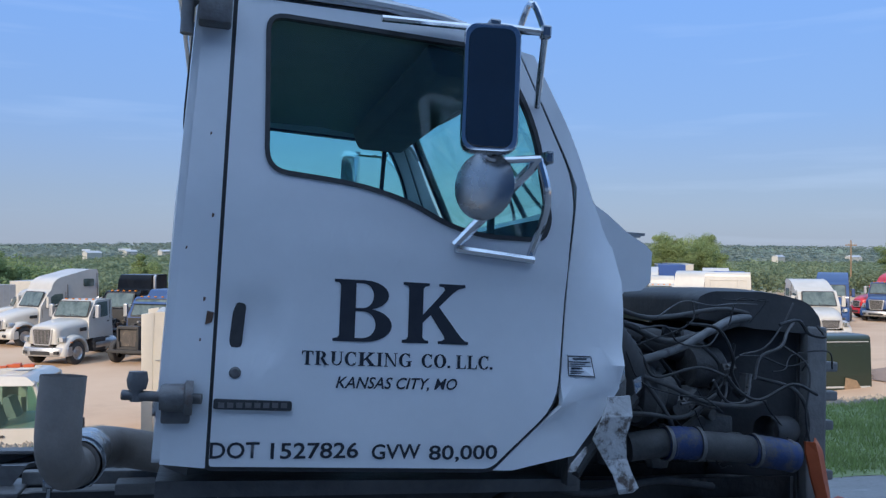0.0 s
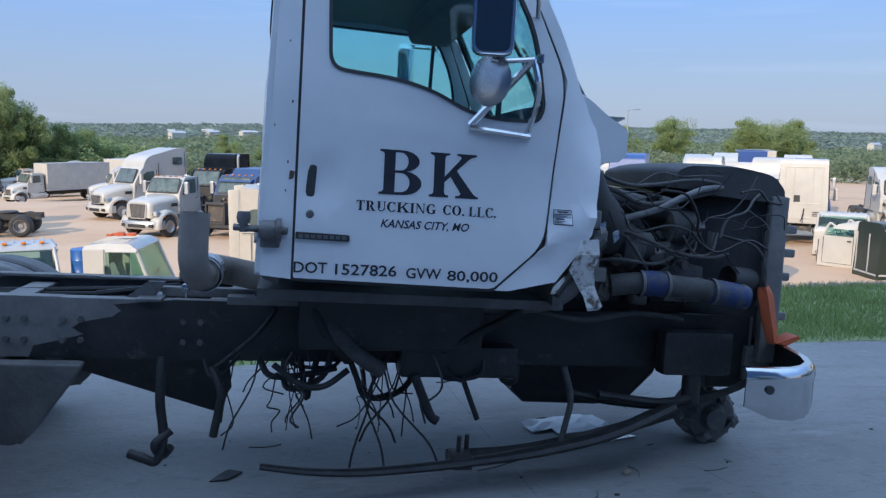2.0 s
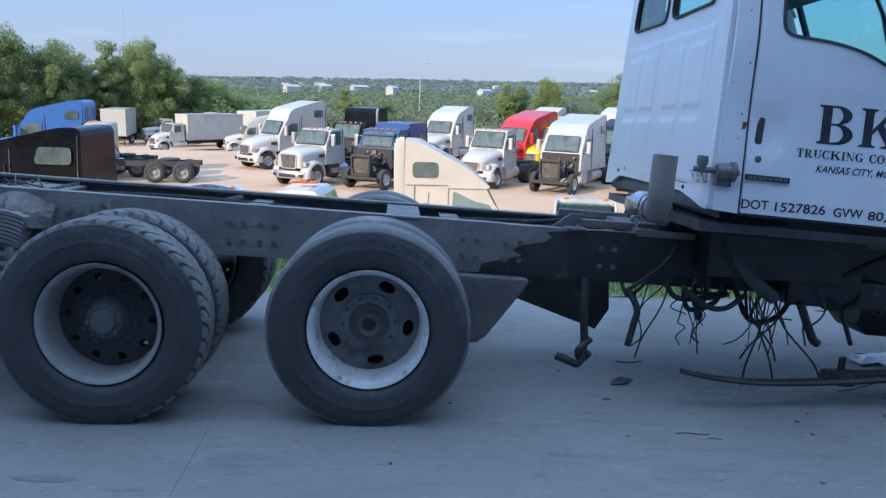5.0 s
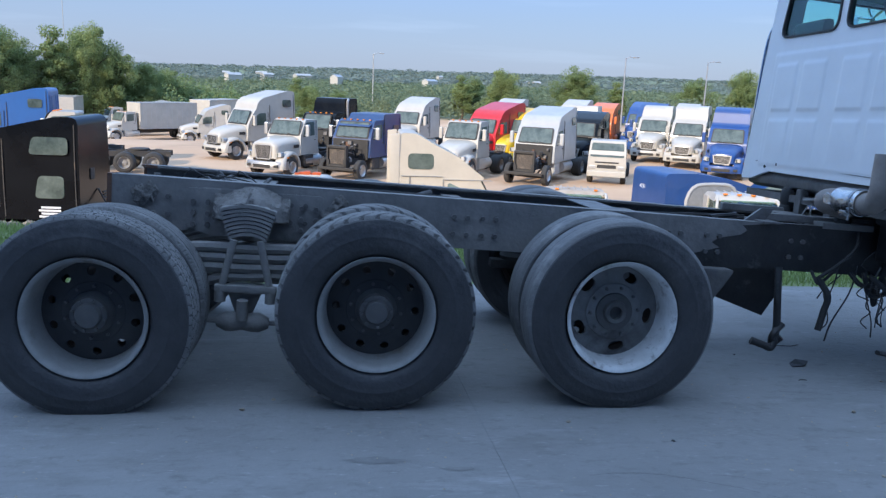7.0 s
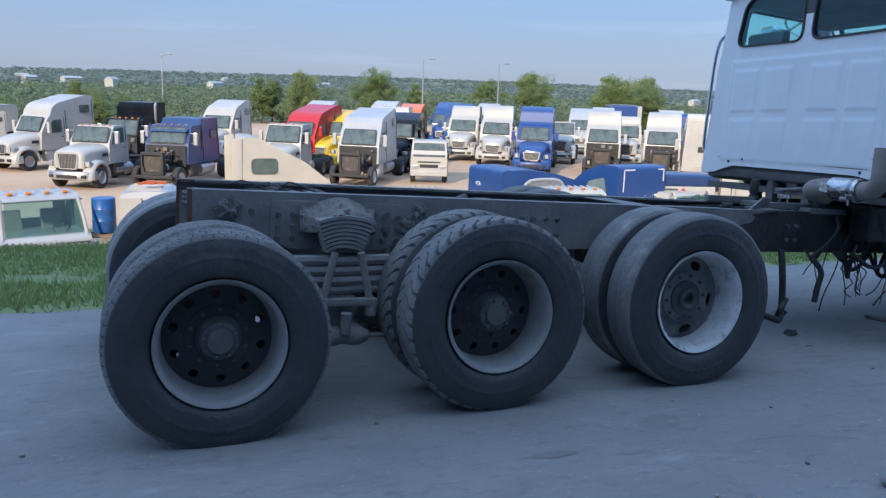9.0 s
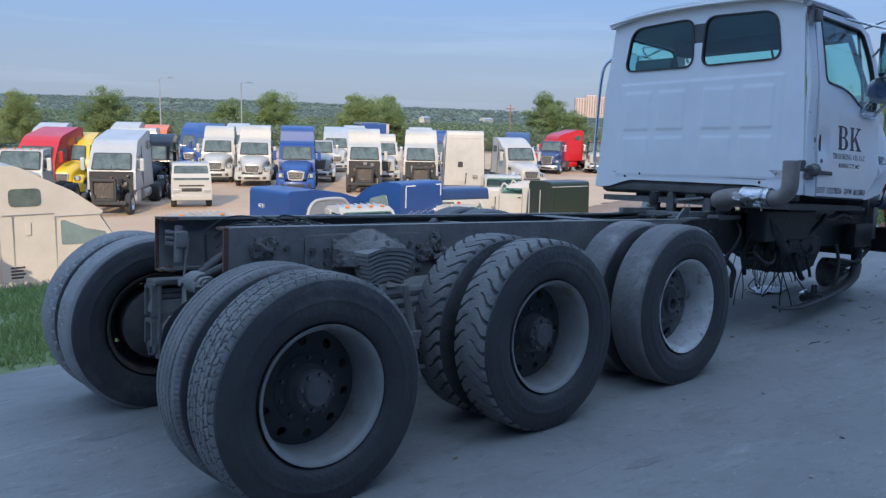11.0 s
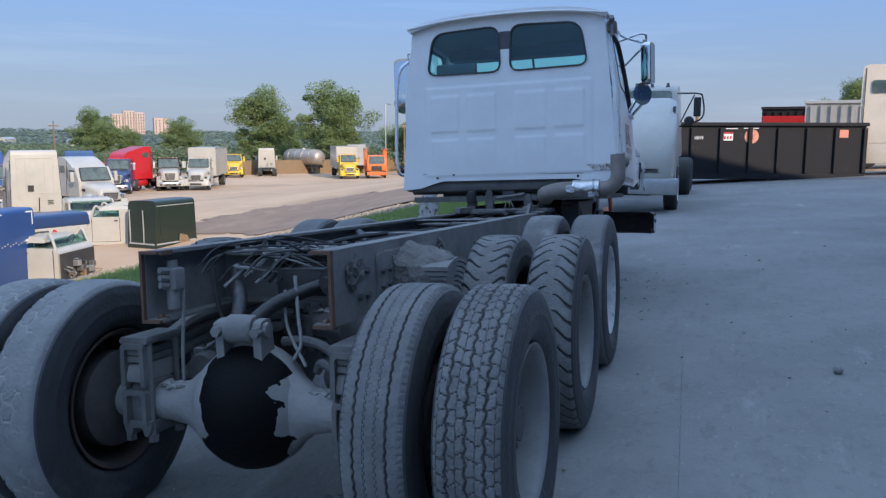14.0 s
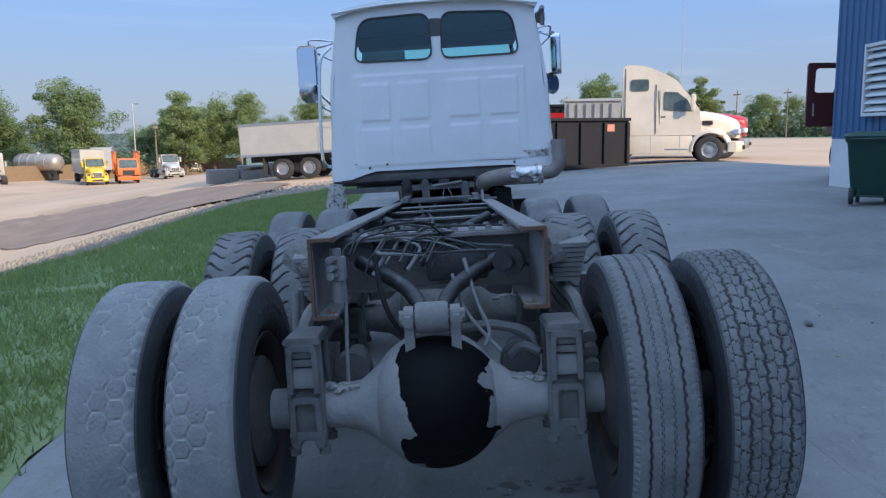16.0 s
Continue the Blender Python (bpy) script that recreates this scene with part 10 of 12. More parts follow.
# blue barrel beside the pale shell
bm = bmesh.new()
lathe(bm, [(0, 0), (0.28, 0), (0.29, 0.03), (0.29, 0.28), (0.30, 0.30), (0.29, 0.32), (0.29, 0.58), (0.30, 0.60), (0.29, 0.62), (0.29, 0.86), (0.27, 0.88), (0, 0.88)], 24, "z")
tagged(part("blue_barrel", bm, P_SKY, smooth=True, m=pose(-4.95, 21.0, -2.35)), "blue plastic drum on a crate", "barrel")
bm = bmesh.new()
for k in range(4):
    box(bm, -0.5, 0.5, -0.5 + 0.27 * k, -0.30 + 0.27 * k, 1.0, 1.06, 0.005)
for x in (-0.45, 0.0, 0.45):
    box(bm, x - 0.05, x + 0.05, -0.5, 0.5, 0.0, 0.999, 0.005)
tagged(part("crate", bm, WOOD, m=pose(-4.95, 21.0, -3.43)), "old timber crate under a blue drum", "crate")

# blue sleeper with an arched opening and a number
t, b = sleeper_box("royal blue sleeper shell with an arched side opening", P_DEEPBLUE, (7.42, 24.1), 6, 3.2, 2.32, 0.42)
for s in (-1, 1):
    bm = bmesh.new()
    arch = [(0.75, 0.5), (0.75, 1.45), (0.95, 1.86), (1.3, 1.98), (2.1, 1.98), (2.45, 1.86), (2.6, 1.5), (2.6, 0.5)]
    tube(bm, [(x, s * 1.17, z) for x, z in arch], 0.06, 8, 2)
    part("opening_trim", bm, P_GREYWHITE, b, "grey rubber trim", smooth=True)
    bm = bmesh.new()
    prism(bm, roundpoly(arch, 0.1, 3), min(s * 1.13, s * 1.19), max(s * 1.13, s * 1.19), "y")
    part("opening", bm, INGREY, b)
lettered("4731", 0.13, 0.36, lambda x, y: (-0.004, 0.62 - x, 1.66 + y), PAPER, b, "white painted number")
# blue sleeper, rear wall to the apron
t, b = sleeper_box("royal blue sleeper shell with white tape marks", P_DEEPBLUE, (12.75, 22.3), 97, 2.6, 2.5, 0.9, 1.2)
for k, (y0, y1, z0, z1) in enumerate(((0.35, 0.85, 2.36, 2.40), (-1.05, -0.75, 2.36, 2.40), (-1.05, -1.01, 1.95, 2.35), (-1.05, -0.65, 1.42, 1.49), (-1.05, -1.01, 0.6, 1.4), (0.83, 0.87, 1.6, 2.35))):
    bm = bmesh.new()
    box(bm, -0.012, -0.003, y0, y1, z0, z1)
    part("tape_strip", bm, PAPER, b)
for k in range(14):
    bm = bmesh.new()
    cyl(bm, (-0.002, 0.8 - 0.125 * k, 1.36 + 0.04 * (k % 3)), (-0.02, 0.8 - 0.125 * k, 1.36 + 0.04 * (k % 3)), 0.022, n=8)
    part("rivet", bm, P_GREYWHITE, b)
bm = bmesh.new()
quad_pane(bm, [(0.5, 1.185, 1.55), (1.7, 1.185, 1.45), (1.5, 1.16, 1.85), (0.7, 1.15, 2.05)], (0, 1, 0.05), 0.014, 0.05)
part("side_window", bm, P_SHELLPANE, b)
# white shell with a navy top
t, b = sleeper_box("white sleeper shell with a navy roof and red lamp", P_WHITE, (15.0, 22.4), 74, 1.9, 1.75, 0.1, 1.05)
bm = bodyshell([(-0.03, 1.66), (-0.03, 2.12), (1.2, 2.12), (2.0, 1.66)], 1.07, 1.0, 1.6, 2.1, 0.05, 0.12)
part("roof", bm, P_NAVY, t, "navy blue roof", smooth=True)
bm = bmesh.new()
lathe(bm, [(0, -0.03), (0.07, -0.025), (0.09, 0.0)], 16, "x", (0.0, 0.25, 1.52))
part("tail_lamp", bm, P_RED, b, "round red lamp")
bm = bmesh.new()
quad_pane(bm, [(-0.003, 0.45, 1.0), (-0.003, 0.95, 1.0), (-0.003, 0.95, 1.6), (-0.003, 0.45, 1.6)], (-1, 0, 0), 0.01, 0.06)
part("rear_window", bm, P_GLASS, b)
# dark green sleeper, rear wall to the apron
t, b = sleeper_box("dark green sleeper shell with white trim along its sill", P_GREEN, (21.0, 22.1), 80, 1.5, 2.15, 0.05, 1.15, lift=-0.3)
for k, (x0, x1, y0, y1, z0, z1) in enumerate(((-0.02, -0.004, -1.08, 1.08, 0.36, 0.42), (-0.02, -0.004, -1.0, 1.0, 1.92, 1.95), (0.05, 1.45, 1.145, 1.160, 0.36, 0.42), (0.62, 0.66, 1.12, 1.150, 0.43, 1.75), (1.38, 1.42, 1.12, 1.150, 0.43, 1.75))):
    bm = bmesh.new()
    box(bm, x0, x1, y0, y1, z0, z1)
    part("trim_strip", bm, P_GREYWHITE, b)
bm = bmesh.new()
box(bm, -0.012, 0.004, -0.85, 0.85, 0.75, 1.8, 0.004)
part("rear_panel", bm, P_GREEN, b)
bm = bmesh.new()
prism(bm, [(-0.75, 0.30), (-0.55, 0.62), (-0.15, 0.72), (-0.1, 0.28)], -0.05, -0.031, "x")
part("cardboard", bm, WOOD, b, "sheet of torn brown cardboard")
# ---- things on the apron and beyond it ----
def hauler():
    """The white truck that faces the wreck, its hood ajar."""
    t = thing("vocational_truck", "white heavy truck facing the wreck with its hood tilted ajar", "truck", on_ground(11.0, 3.27, 178))
    # x forward from the front axle
    bm = bodyshell([(-3.0, 1.15), (-3.0, 2.72), (-2.85, 2.80), (-1.75, 2.80), (-1.60, 2.72), (-1.22, 2.0), (-1.1, 1.15)], 1.04, 0.94, 1.1, 2.8)
    cb = part("cab", bm, P_WHITE, t, smooth=True)
    bm = bmesh.new()
    quad_pane(bm, [(-1.22, -0.88, 2.03), (-1.22, 0.88, 2.03), (-1.57, 0.82, 2.66), (-1.57, -0.82, 2.66)], (0.9, 0, 0.45), 0.02, 0.08)
    part("windscreen", bm, P_GLASS, cb)
    for k in range(5):
        bm = bmesh.new()
        lathe(bm, [(0, 0.09), (0.03, 0.08), (0.045, 0.0)], 10, "z", (-1.75, -0.72 + 0.36 * k, 2.79))
        part("roof_lamp", bm, STEEL, cb)
    for y in (-0.34, -0.52):
        bm = bmesh.new()
        lathe(bm, [(0, 0.12), (0.075, 0.12), (0.085, 0.05), (0.04, -0.10), (0, -0.12)], 14, "x", (-1.75, y, 2.92))
        part("air_horn", bm, P_DARK, cb, smooth=True)
    # hood, hinged at the nose and lifted at its back
    bm = bmesh.new()
    rs = []
    for x, w, zt, zb in ((-1.20, 1.05, 2.06, 1.0), (-0.7, 1.08, 2.01, 0.98), (-0.1, 1.10, 1.92, 0.97), (0.5, 1.10, 1.76, 0.93), (0.95, 1.08, 1.48, 0.90), (1.10, 1.05, 1.14, 0.90)):
        o = roundpoly([(-w, zb), (w, zb), (w * 0.97, zt - 0.10), (w * 0.80, zt), (-w * 0.80, zt), (-w * 0.97, zt - 0.10)], [0.02, 0.02, 0.10, 0.06, 0.06, 0.10], 4)
        rs.append([(x, a, b) for a, b in o])
    rings(bm, rs)
    bmesh.ops.recalc_face_normals(bm, faces=bm.faces)
    lift = Matrix.Translation((1.05, 0, 0.83)) @ Matrix.Rotation(radians(15), 4, "Y") @ Matrix.Translation((-1.05, 0, -0.95))
    hd = part("hood", bm, P_WHITE, t, "white hood tilted ajar", smooth=True, m=lift)
    bm = bmesh.new()
    box(bm, 1.0, 1.10, -0.80, 0.80, 0.98, 1.14, 0.03)
    part("grille_slot", bm, P_DARK, hd)
    bm = bmesh.new()
    box(bm, 0.93, 1.02, -0.11, 0.11, 1.44, 1.53, 0.02)
    part("badge", bm, P_DARK, hd)
    for s in (-1, 1):
        bm = bmesh.new()
        arc = [(0.66 * math.cos(radians(a)), 0.52 + 0.62 * math.sin(radians(a))) for a in range(0, 181, 12)]
        inn = [(0.57 * math.cos(radians(a)), 0.52 + 0.54 * math.sin(radians(a))) for a in range(0, 181, 12)][::-1]
        prism(bm, arc + inn, min(s * 0.86, s * 1.09), max(s * 0.86, s * 1.09), "y", 0.03)
        part("fender", bm, P_WHITE, hd, smooth=True)
        bm = bmesh.new()
        prism(bm, [(-0.6, 1.98), (-0.55, 2.02), (0.0, 1.62), (-0.02, 1.56)], s * 0.97 - 0.03, s * 0.97 + 0.03, "y")
        part("hood_intake", bm, P_DARK, hd)
        yard_wheel(t, 0.0, s * 0.98)
        for x in (-5.0, -6.35):
            yard_wheel(t, x, s * 0.92, dual=True)
        ym = s * 1.42
        bm = bmesh.new()
        tube(bm, [(-1.55, s * 0.95, 2.62), (-1.40, ym, 2.60), (-1.38, ym + s * 0.10, 2.50), (-1.38, ym + s * 0.10, 2.05), (-1.40, s * 1.02, 1.85)], 0.018, 8)
        tube(bm, [(-1.40, ym - s * 0.08, 2.58), (-1.42, s * 1.05, 1.95)], 0.015, 8)
        part("mirror_frame", bm, P_DARK, cb, smooth=True)
        bm = bmesh.new()
        box(bm, -1.44, -1.34, ym - 0.09, ym + 0.07, 2.08, 2.52, 0.03)
        part("mirror", bm, P_MAROON if s < 0 else P_DARK, cb)
        bm = bmesh.new()
        lathe(bm, [(0, 0.04), (0.08, 0.03), (0.11, 0.0), (0.06, -0.04), (0, -0.05)], 18, "x", (-1.36, ym - s * 0.18, 1.98))
        part("spot_mirror", bm, P_DARK, cb, smooth=True)
    bm = bmesh.new()
    box(bm, 0.95, 1.22, -1.18, 1.18, 0.44, 0.78, 0.05)
    bu = part("bumper", bm, P_ALU, t, "dull steel bumper with tow slots", smooth=True)
    for y0, y1 in ((-0.55, -0.33), (0.22, 0.40)):
        bm = bmesh.new()
        box(bm, 1.2, 1.226, y0, y1, 0.54, 0.68, 0.006)
        part("tow_slot", bm, P_DARK, bu)
    bm = bmesh.new()
    box(bm, 1.2, 1.228, -0.86, -0.72, 0.54, 0.70, 0.004)
    pl = part("notice", bm, PAPER, bu, "small white printed notice")
    bm = bmesh.new()
    for k in range(4):
        box(bm, 1.229, 1.231, -0.84, -0.74, 0.56 + k * 0.033, 0.572 + k * 0.033)
    part("printing", bm, P_DARK, pl)
    bm = bmesh.new()
    rings(bm, [[(x, 0.02 + 0.24 * a, 0.70 + 0.24 * b) for a, b in ((0, -1), (1, 0), (0, 1), (-1, 0))] for x in (1.232, 1.245)])
    pk = part("placard", bm, PAPER, bu, "white diamond placard in a steel holder")
    bm = bmesh.new()
    for k in range(4):
        c, d = math.cos(k * math.pi / 2), math.sin(k * math.pi / 2)
        c2, d2 = math.cos((k + 1) * math.pi / 2), math.sin((k + 1) * math.pi / 2)
        cyl(bm, (1.25, 0.02 + 0.235 * c, 0.70 + 0.235 * d), (1.25, 0.02 + 0.235 * c2, 0.70 + 0.235 * d2), 0.010, n=6)
    part("placard_rim", bm, P_DARK, pk)
    bm = bmesh.new()
    for s in (-1, 1):
        box(bm, -7.2, 0.95, s * 0.43 - 0.04, s * 0.43 + 0.04, 0.75, 1.03, 0.01)
    box(bm, 0.3, 0.9, -0.6, 0.6, 0.40, 0.55, 0.02)
    box(bm, -0.08, 0.08, -0.85, 0.85, 0.42, 0.56, 0.03)
    part("chassis", bm, P_DARK, t)
    bm = bmesh.new()
    tube(bm, [(-3.05, -1.17, 1.0), (-3.05, -1.17, 2.0), (-3.05, -1.17, 3.15), (-3.07, -1.17, 3.30), (-3.15, -1.17, 3.38)], 0.07, 14)
    part("exhaust_pipe", bm, STEEL, t, smooth=True)
    return t


hauler()


def roll_off():
    """Open-top waste container with ribbed black sides."""
    t = thing("waste_container", "black ribbed roll-off waste container with red stickers", "container", on_ground(22.85, -0.05, 108.5))
    # x along its length
    L = 3.45
    bm = bmesh.new()
    for a in ((-L, L, -1.2, -1.14, 0.28, 1.86), (-L, L, 1.14, 1.2, 0.28, 1.86), (-L, -L + 0.06, -1.139, 1.139, 0.28, 1.86), (L - 0.06, L, -1.139, 1.139, 0.28, 1.86), (-L + 0.061, L - 0.061, -1.139, 1.139, 0.28, 0.34)):
        box(bm, *a)
    pieces("side_plate", bm, DUMP, t)
    for s in (-1, 1):
        for k in range(8):
            bm = bmesh.new()
            x = -L + 0.05 + k * (2 * L - 0.1) / 7
            box(bm, x - 0.06, x + 0.06, s * 1.25 - 0.05, s * 1.25 + 0.05, 0.30, 1.80, 0.012)
            part("side_rib", bm, DUMP, t)
        bm = bmesh.new()
        box(bm, -L - 0.05, L + 0.05, s * 1.22 - 0.09, s * 1.22 + 0.09, 1.861, 1.98, 0.02)
        part("top_rail", bm, DUMP, t)
        bm = bmesh.new()
        box(bm, -L, L, s * 1.22 - 0.06, s * 1.22 + 0.06, 0.10, 0.279, 0.01)
        part("bottom_rail", bm, DUMP, t)
        bm = bmesh.new()
        lathe(bm, [(0, -0.1), (0.13, -0.1), (0.13, 0.1), (0, 0.1)], 18, "y", (-L + 0.55, s * 0.95, 0.13))
        lathe(bm, [(0, -0.1), (0.13, -0.1), (0.13, 0.1), (0, 0.1)], 18, "y", (L - 0.55, s * 0.95, 0.13))
        part("roller", bm, STEEL, t)
    # stickers on the side that faces the wreck
    y = 1.201
    def label_plate(nm, mat, x0, x1, z0, z1, lb):
        bm = bmesh.new()
        box(bm, x0, x1, y, y + 0.006, z0, z1)
        return part(nm, bm, mat, t, lb)
    a = label_plate("notice", PAPER, 1.05, 1.42, 1.38, 1.66, "white and red warning notice")
    bm = bmesh.new()
    box(bm, 1.05, 1.42, y + 0.007, y + 0.009, 1.60, 1.66)
    part("notice_band", bm, P_RED, a)
    bm = bmesh.new()
    for k in range(3):
        box(bm, 1.10 + k * 0.10, 1.16 + k * 0.10, y + 0.007, y + 0.009, 1.43, 1.52)
    pieces("notice_bar", bm, P_RED, a)
    bm = bmesh.new()
    lathe(bm, [(0, 0.004), (0.24, 0.004), (0.24, 0.0)], 28, "y", (0.42, y, 1.52))
    c = part("round_sticker", bm, STICKER, t, "round pinkish-red sticker")
    bm = bmesh.new()
    for k in range(5):
        b = math.pi / 2 + k * 2 * math.pi / 5
        vs = [(0.42 + 0.09 * math.cos(b), 1.52 + 0.09 * math.sin(b)), (0.42 + 0.035 * math.cos(b + 0.63), 1.52 + 0.035 * math.sin(b + 0.63)), (0.42, 1.52), (0.42 + 0.035 * math.cos(b - 0.63), 1.52 + 0.035 * math.sin(b - 0.63))]
        prism(bm, vs, y + 0.005, y + 0.008, "y")
    part("star", bm, P_MAROON, c)
    label_plate("torn_sticker", STICKER, -2.85, -2.55, 1.48, 1.74, "torn red sticker")
    bm = writing("630019", 0.10, 0.40, 0.003)
    for v in bm.verts:
        v.co = Vector((2.45 - v.co.x, y + 0.004, 1.42 + v.co.y))
    part("container_number", bm, PAPER, t, "white painted number")
    bm = bmesh.new()
    box(bm, 0.9, 1.3, y + 0.002, y + 0.006, 1.76, 1.79)
    box(bm, 0.2, 0.7, y + 0.002, y + 0.006, 1.77, 1.80)
    part("reflective_tape", bm, PAPER, t)
    return t


roll_off()

tractor("ivory sleeper truck with chrome wheels, parked side on", P_IVORY, (23.1, -8.06), -104, 1.20, 3.66, nose=1.55, hoodm=P_IVORY, group="trucks beyond the apron", axle=0.27, drop=0.06, skirt=True, cabtop=2.72)
tractor("red day-cab truck with black fender", P_RED, (27.4, -9.9), -98, 0, 0, nose=2.1, group="trucks beyond the apron", cabtop=2.6, aero=False)
tractor("black sleeper truck behind the cream truck", P_BLACK, (28.0, -9.6), -104, 1.4, 3.85, group="trucks beyond the apron")
tractor("white day-cab truck with twin stacks", P_WHITE, (52.0, 2.5), -110, 0, 0, group="trucks beyond the apron", stack=2, aero=False)


def dump_trailer(at, heading, mat, label, top=3.4, length=6.5):
    t = thing("dump_trailer", label, "trailer", on_ground(at[0], at[1], heading), "trailers in the yard")
    bm = bmesh.new()
    rs = []
    for x, z0 in ((-length, 1.3), (-length + 0.3, 1.2), (-0.4, 1.2), (0.0, 1.6)):
        rs.append([(x, -0.95, z0), (x, 0.95, z0), (x, 1.22, top), (x, -1.22, top)])
    rings(bm, rs)
    bmesh.ops.recalc_face_normals(bm, faces=bm.faces)
    b = part("tub", bm, mat, t)
    for s in (-1, 1):
        for k in range(6):
            bm = bmesh.new()
            x = -length + 0.3 + k * (length - 0.7) / 5
            prism(bm, [(s * 0.97, 1.25), (s * 1.23, top - 0.1), (s * 1.30, top - 0.1), (s * 1.06, 1.25)], x - 0.07, x + 0.07, "x")
            part("tub_rib", bm, mat, b)
        bm = bmesh.new()
        box(bm, -length - 0.05, 0.1, s * 1.25 - 0.07, s * 1.25 + 0.07, top, top + 0.14, 0.02)
        part("top_rail", bm, mat, b)
        for x in (-length + 1.2, -length + 2.5):
            yard_wheel(t, x, s * 0.92)
    bm = bmesh.new()
    for s in (-1, 1):
        box(bm, -length, 1.5, s * 0.45 - 0.06, s * 0.45 + 0.06, 0.8, 1.19, 0.02)
    box(bm, -0.9, -0.75, -0.75, 0.75, 0.0, 0.8, 0.02)
    part("underframe", bm, P_DARK, t)
    return t


dump_trailer((36.0, -6.4), -100, P_GREYWHITE, "grey ribbed dump trailer beyond the container", 2.75, 2.9)
rd = dump_trailer((40.7, -4.5), -98, DUMP, "black dump trailer with a red side band beyond the container", 2.7, 2.6)
for s in (-1, 1):
    bm = bmesh.new()
    prism(bm, [(s * 1.10, 1.9), (s * 1.26, 2.35), (s * 1.33, 2.35), (s * 1.18, 1.9)], -2.55, 0.0, "x")
    part("side_band", bm, P_RED, rd, "red painted band")


def wheelie_bin():
    t = thing("wheeled_bin", "dark green plastic wheeled bin by the workshop", "bin", on_ground(5.2, -3.3, 150))
    bm = bmesh.new()
    rs = []
    for z, w, d in ((0.12, 0.27, 0.27), (0.17, 0.29, 0.29), (0.95, 0.37, 0.40), (0.99, 0.40, 0.43), (1.03, 0.40, 0.43)):
        rs.append([(x, y, z) for x, y in roundpoly([(-d, -w), (d, -w), (d, w), (-d, w)], 0.06, 4)])
    rings(bm, rs)
    bmesh.ops.recalc_face_normals(bm, faces=bm.faces)
    part("body", bm, BINGREEN, t, smooth=True)
    bm = bmesh.new()
    rs = []
    for z, k in ((1.035, 1.0), (1.06, 1.02), (1.10, 0.93), (1.13, 0.6)):
        rs.append([(x * k, y * k, z) for x, y in roundpoly([(-0.45, -0.42), (0.45, -0.42), (0.45, 0.42), (-0.45, 0.42)], 0.08, 4)])
    rings(bm, rs)
    bmesh.ops.recalc_face_normals(bm, faces=bm.faces)
    part("lid", bm, BINGREEN, t, smooth=True)
    bm = bmesh.new()
    cyl(bm, (0.47, -0.30, 1.02), (0.47, 0.30, 1.02), 0.018, n=8)
    part("handle", bm, BINGREEN, t)
    for y in (-0.32, 0.32):
        bm = bmesh.new()
        lathe(bm, [(0.03, -0.035), (0.12, -0.035), (0.135, -0.02), (0.135, 0.02), (0.12, 0.035), (0.03, 0.035)], 20, "y", (0.33, y * 0.86, 0.135))
        part("wheel", bm, P_TYRE, t, smooth=True)
    bm = bmesh.new()
    cyl(bm, (0.33, -0.30, 0.135), (0.33, 0.30, 0.135), 0.016, n=8)
    for y in (-0.18, 0.18):
        box(bm, 0.20, 0.35, y - 0.02, y + 0.02, 0.115, 0.24, 0.01)
    for y in (-0.2, 0.2):
        box(bm, -0.26, -0.20, y - 0.03, y + 0.03, 0.0, 0.13, 0.01)
    pieces("undercarriage", bm, BINGREEN, t)
    return t


wheelie_bin()


def maroon_cab():
    """A cab parked past the corner of the workshop, its door open."""
    t = thing("cabover_truck", "maroon truck cab with an open door past the workshop", "truck", on_ground(10.4, -6.6, 0))
    bm = bodyshell([(-1.5, 0.95), (-1.5, 2.55), (0.5, 2.55), (1.0, 1.8), (1.1, 0.95)], 1.0, 0.93, 0.9, 2.5)
    c = part("cab", bm, P_MAROON, t, smooth=True)
    bm = bmesh.new()
    o = roundpoly([(0, 1.12), (0.98, 1.12), (0.98, 2.50), (0.05, 2.50)], 0.06, 4)
    hole = roundpoly([(0.08, 1.86), (0.82, 1.86), (0.80, 2.38), (0.10, 2.38)], 0.08, 4)
    skin(bm, o, [hole], lambda u, v, d: (0.0 + d, 1.02 + u, v), 0.05)
    dr = part("open_door", bm, P_MAROON, c, "open maroon door with window")
    bm = bmesh.new()
    box(bm, -0.03, -0.002, 1.84, 1.87, 1.35, 1.62, 0.008)
    part("pull_handle", bm, P_GREYWHITE, dr)
    for s in (-1, 1):
        for x in (-0.9, 0.5):
            yard_wheel(t, x, s * 0.85, 0.45)
    bm = bmesh.new()
    box(bm, -1.45, 1.0, -0.5, 0.5, 0.6, 0.94, 0.02)
    part("chassis", bm, P_DARK, t)
    return t


maroon_cab()


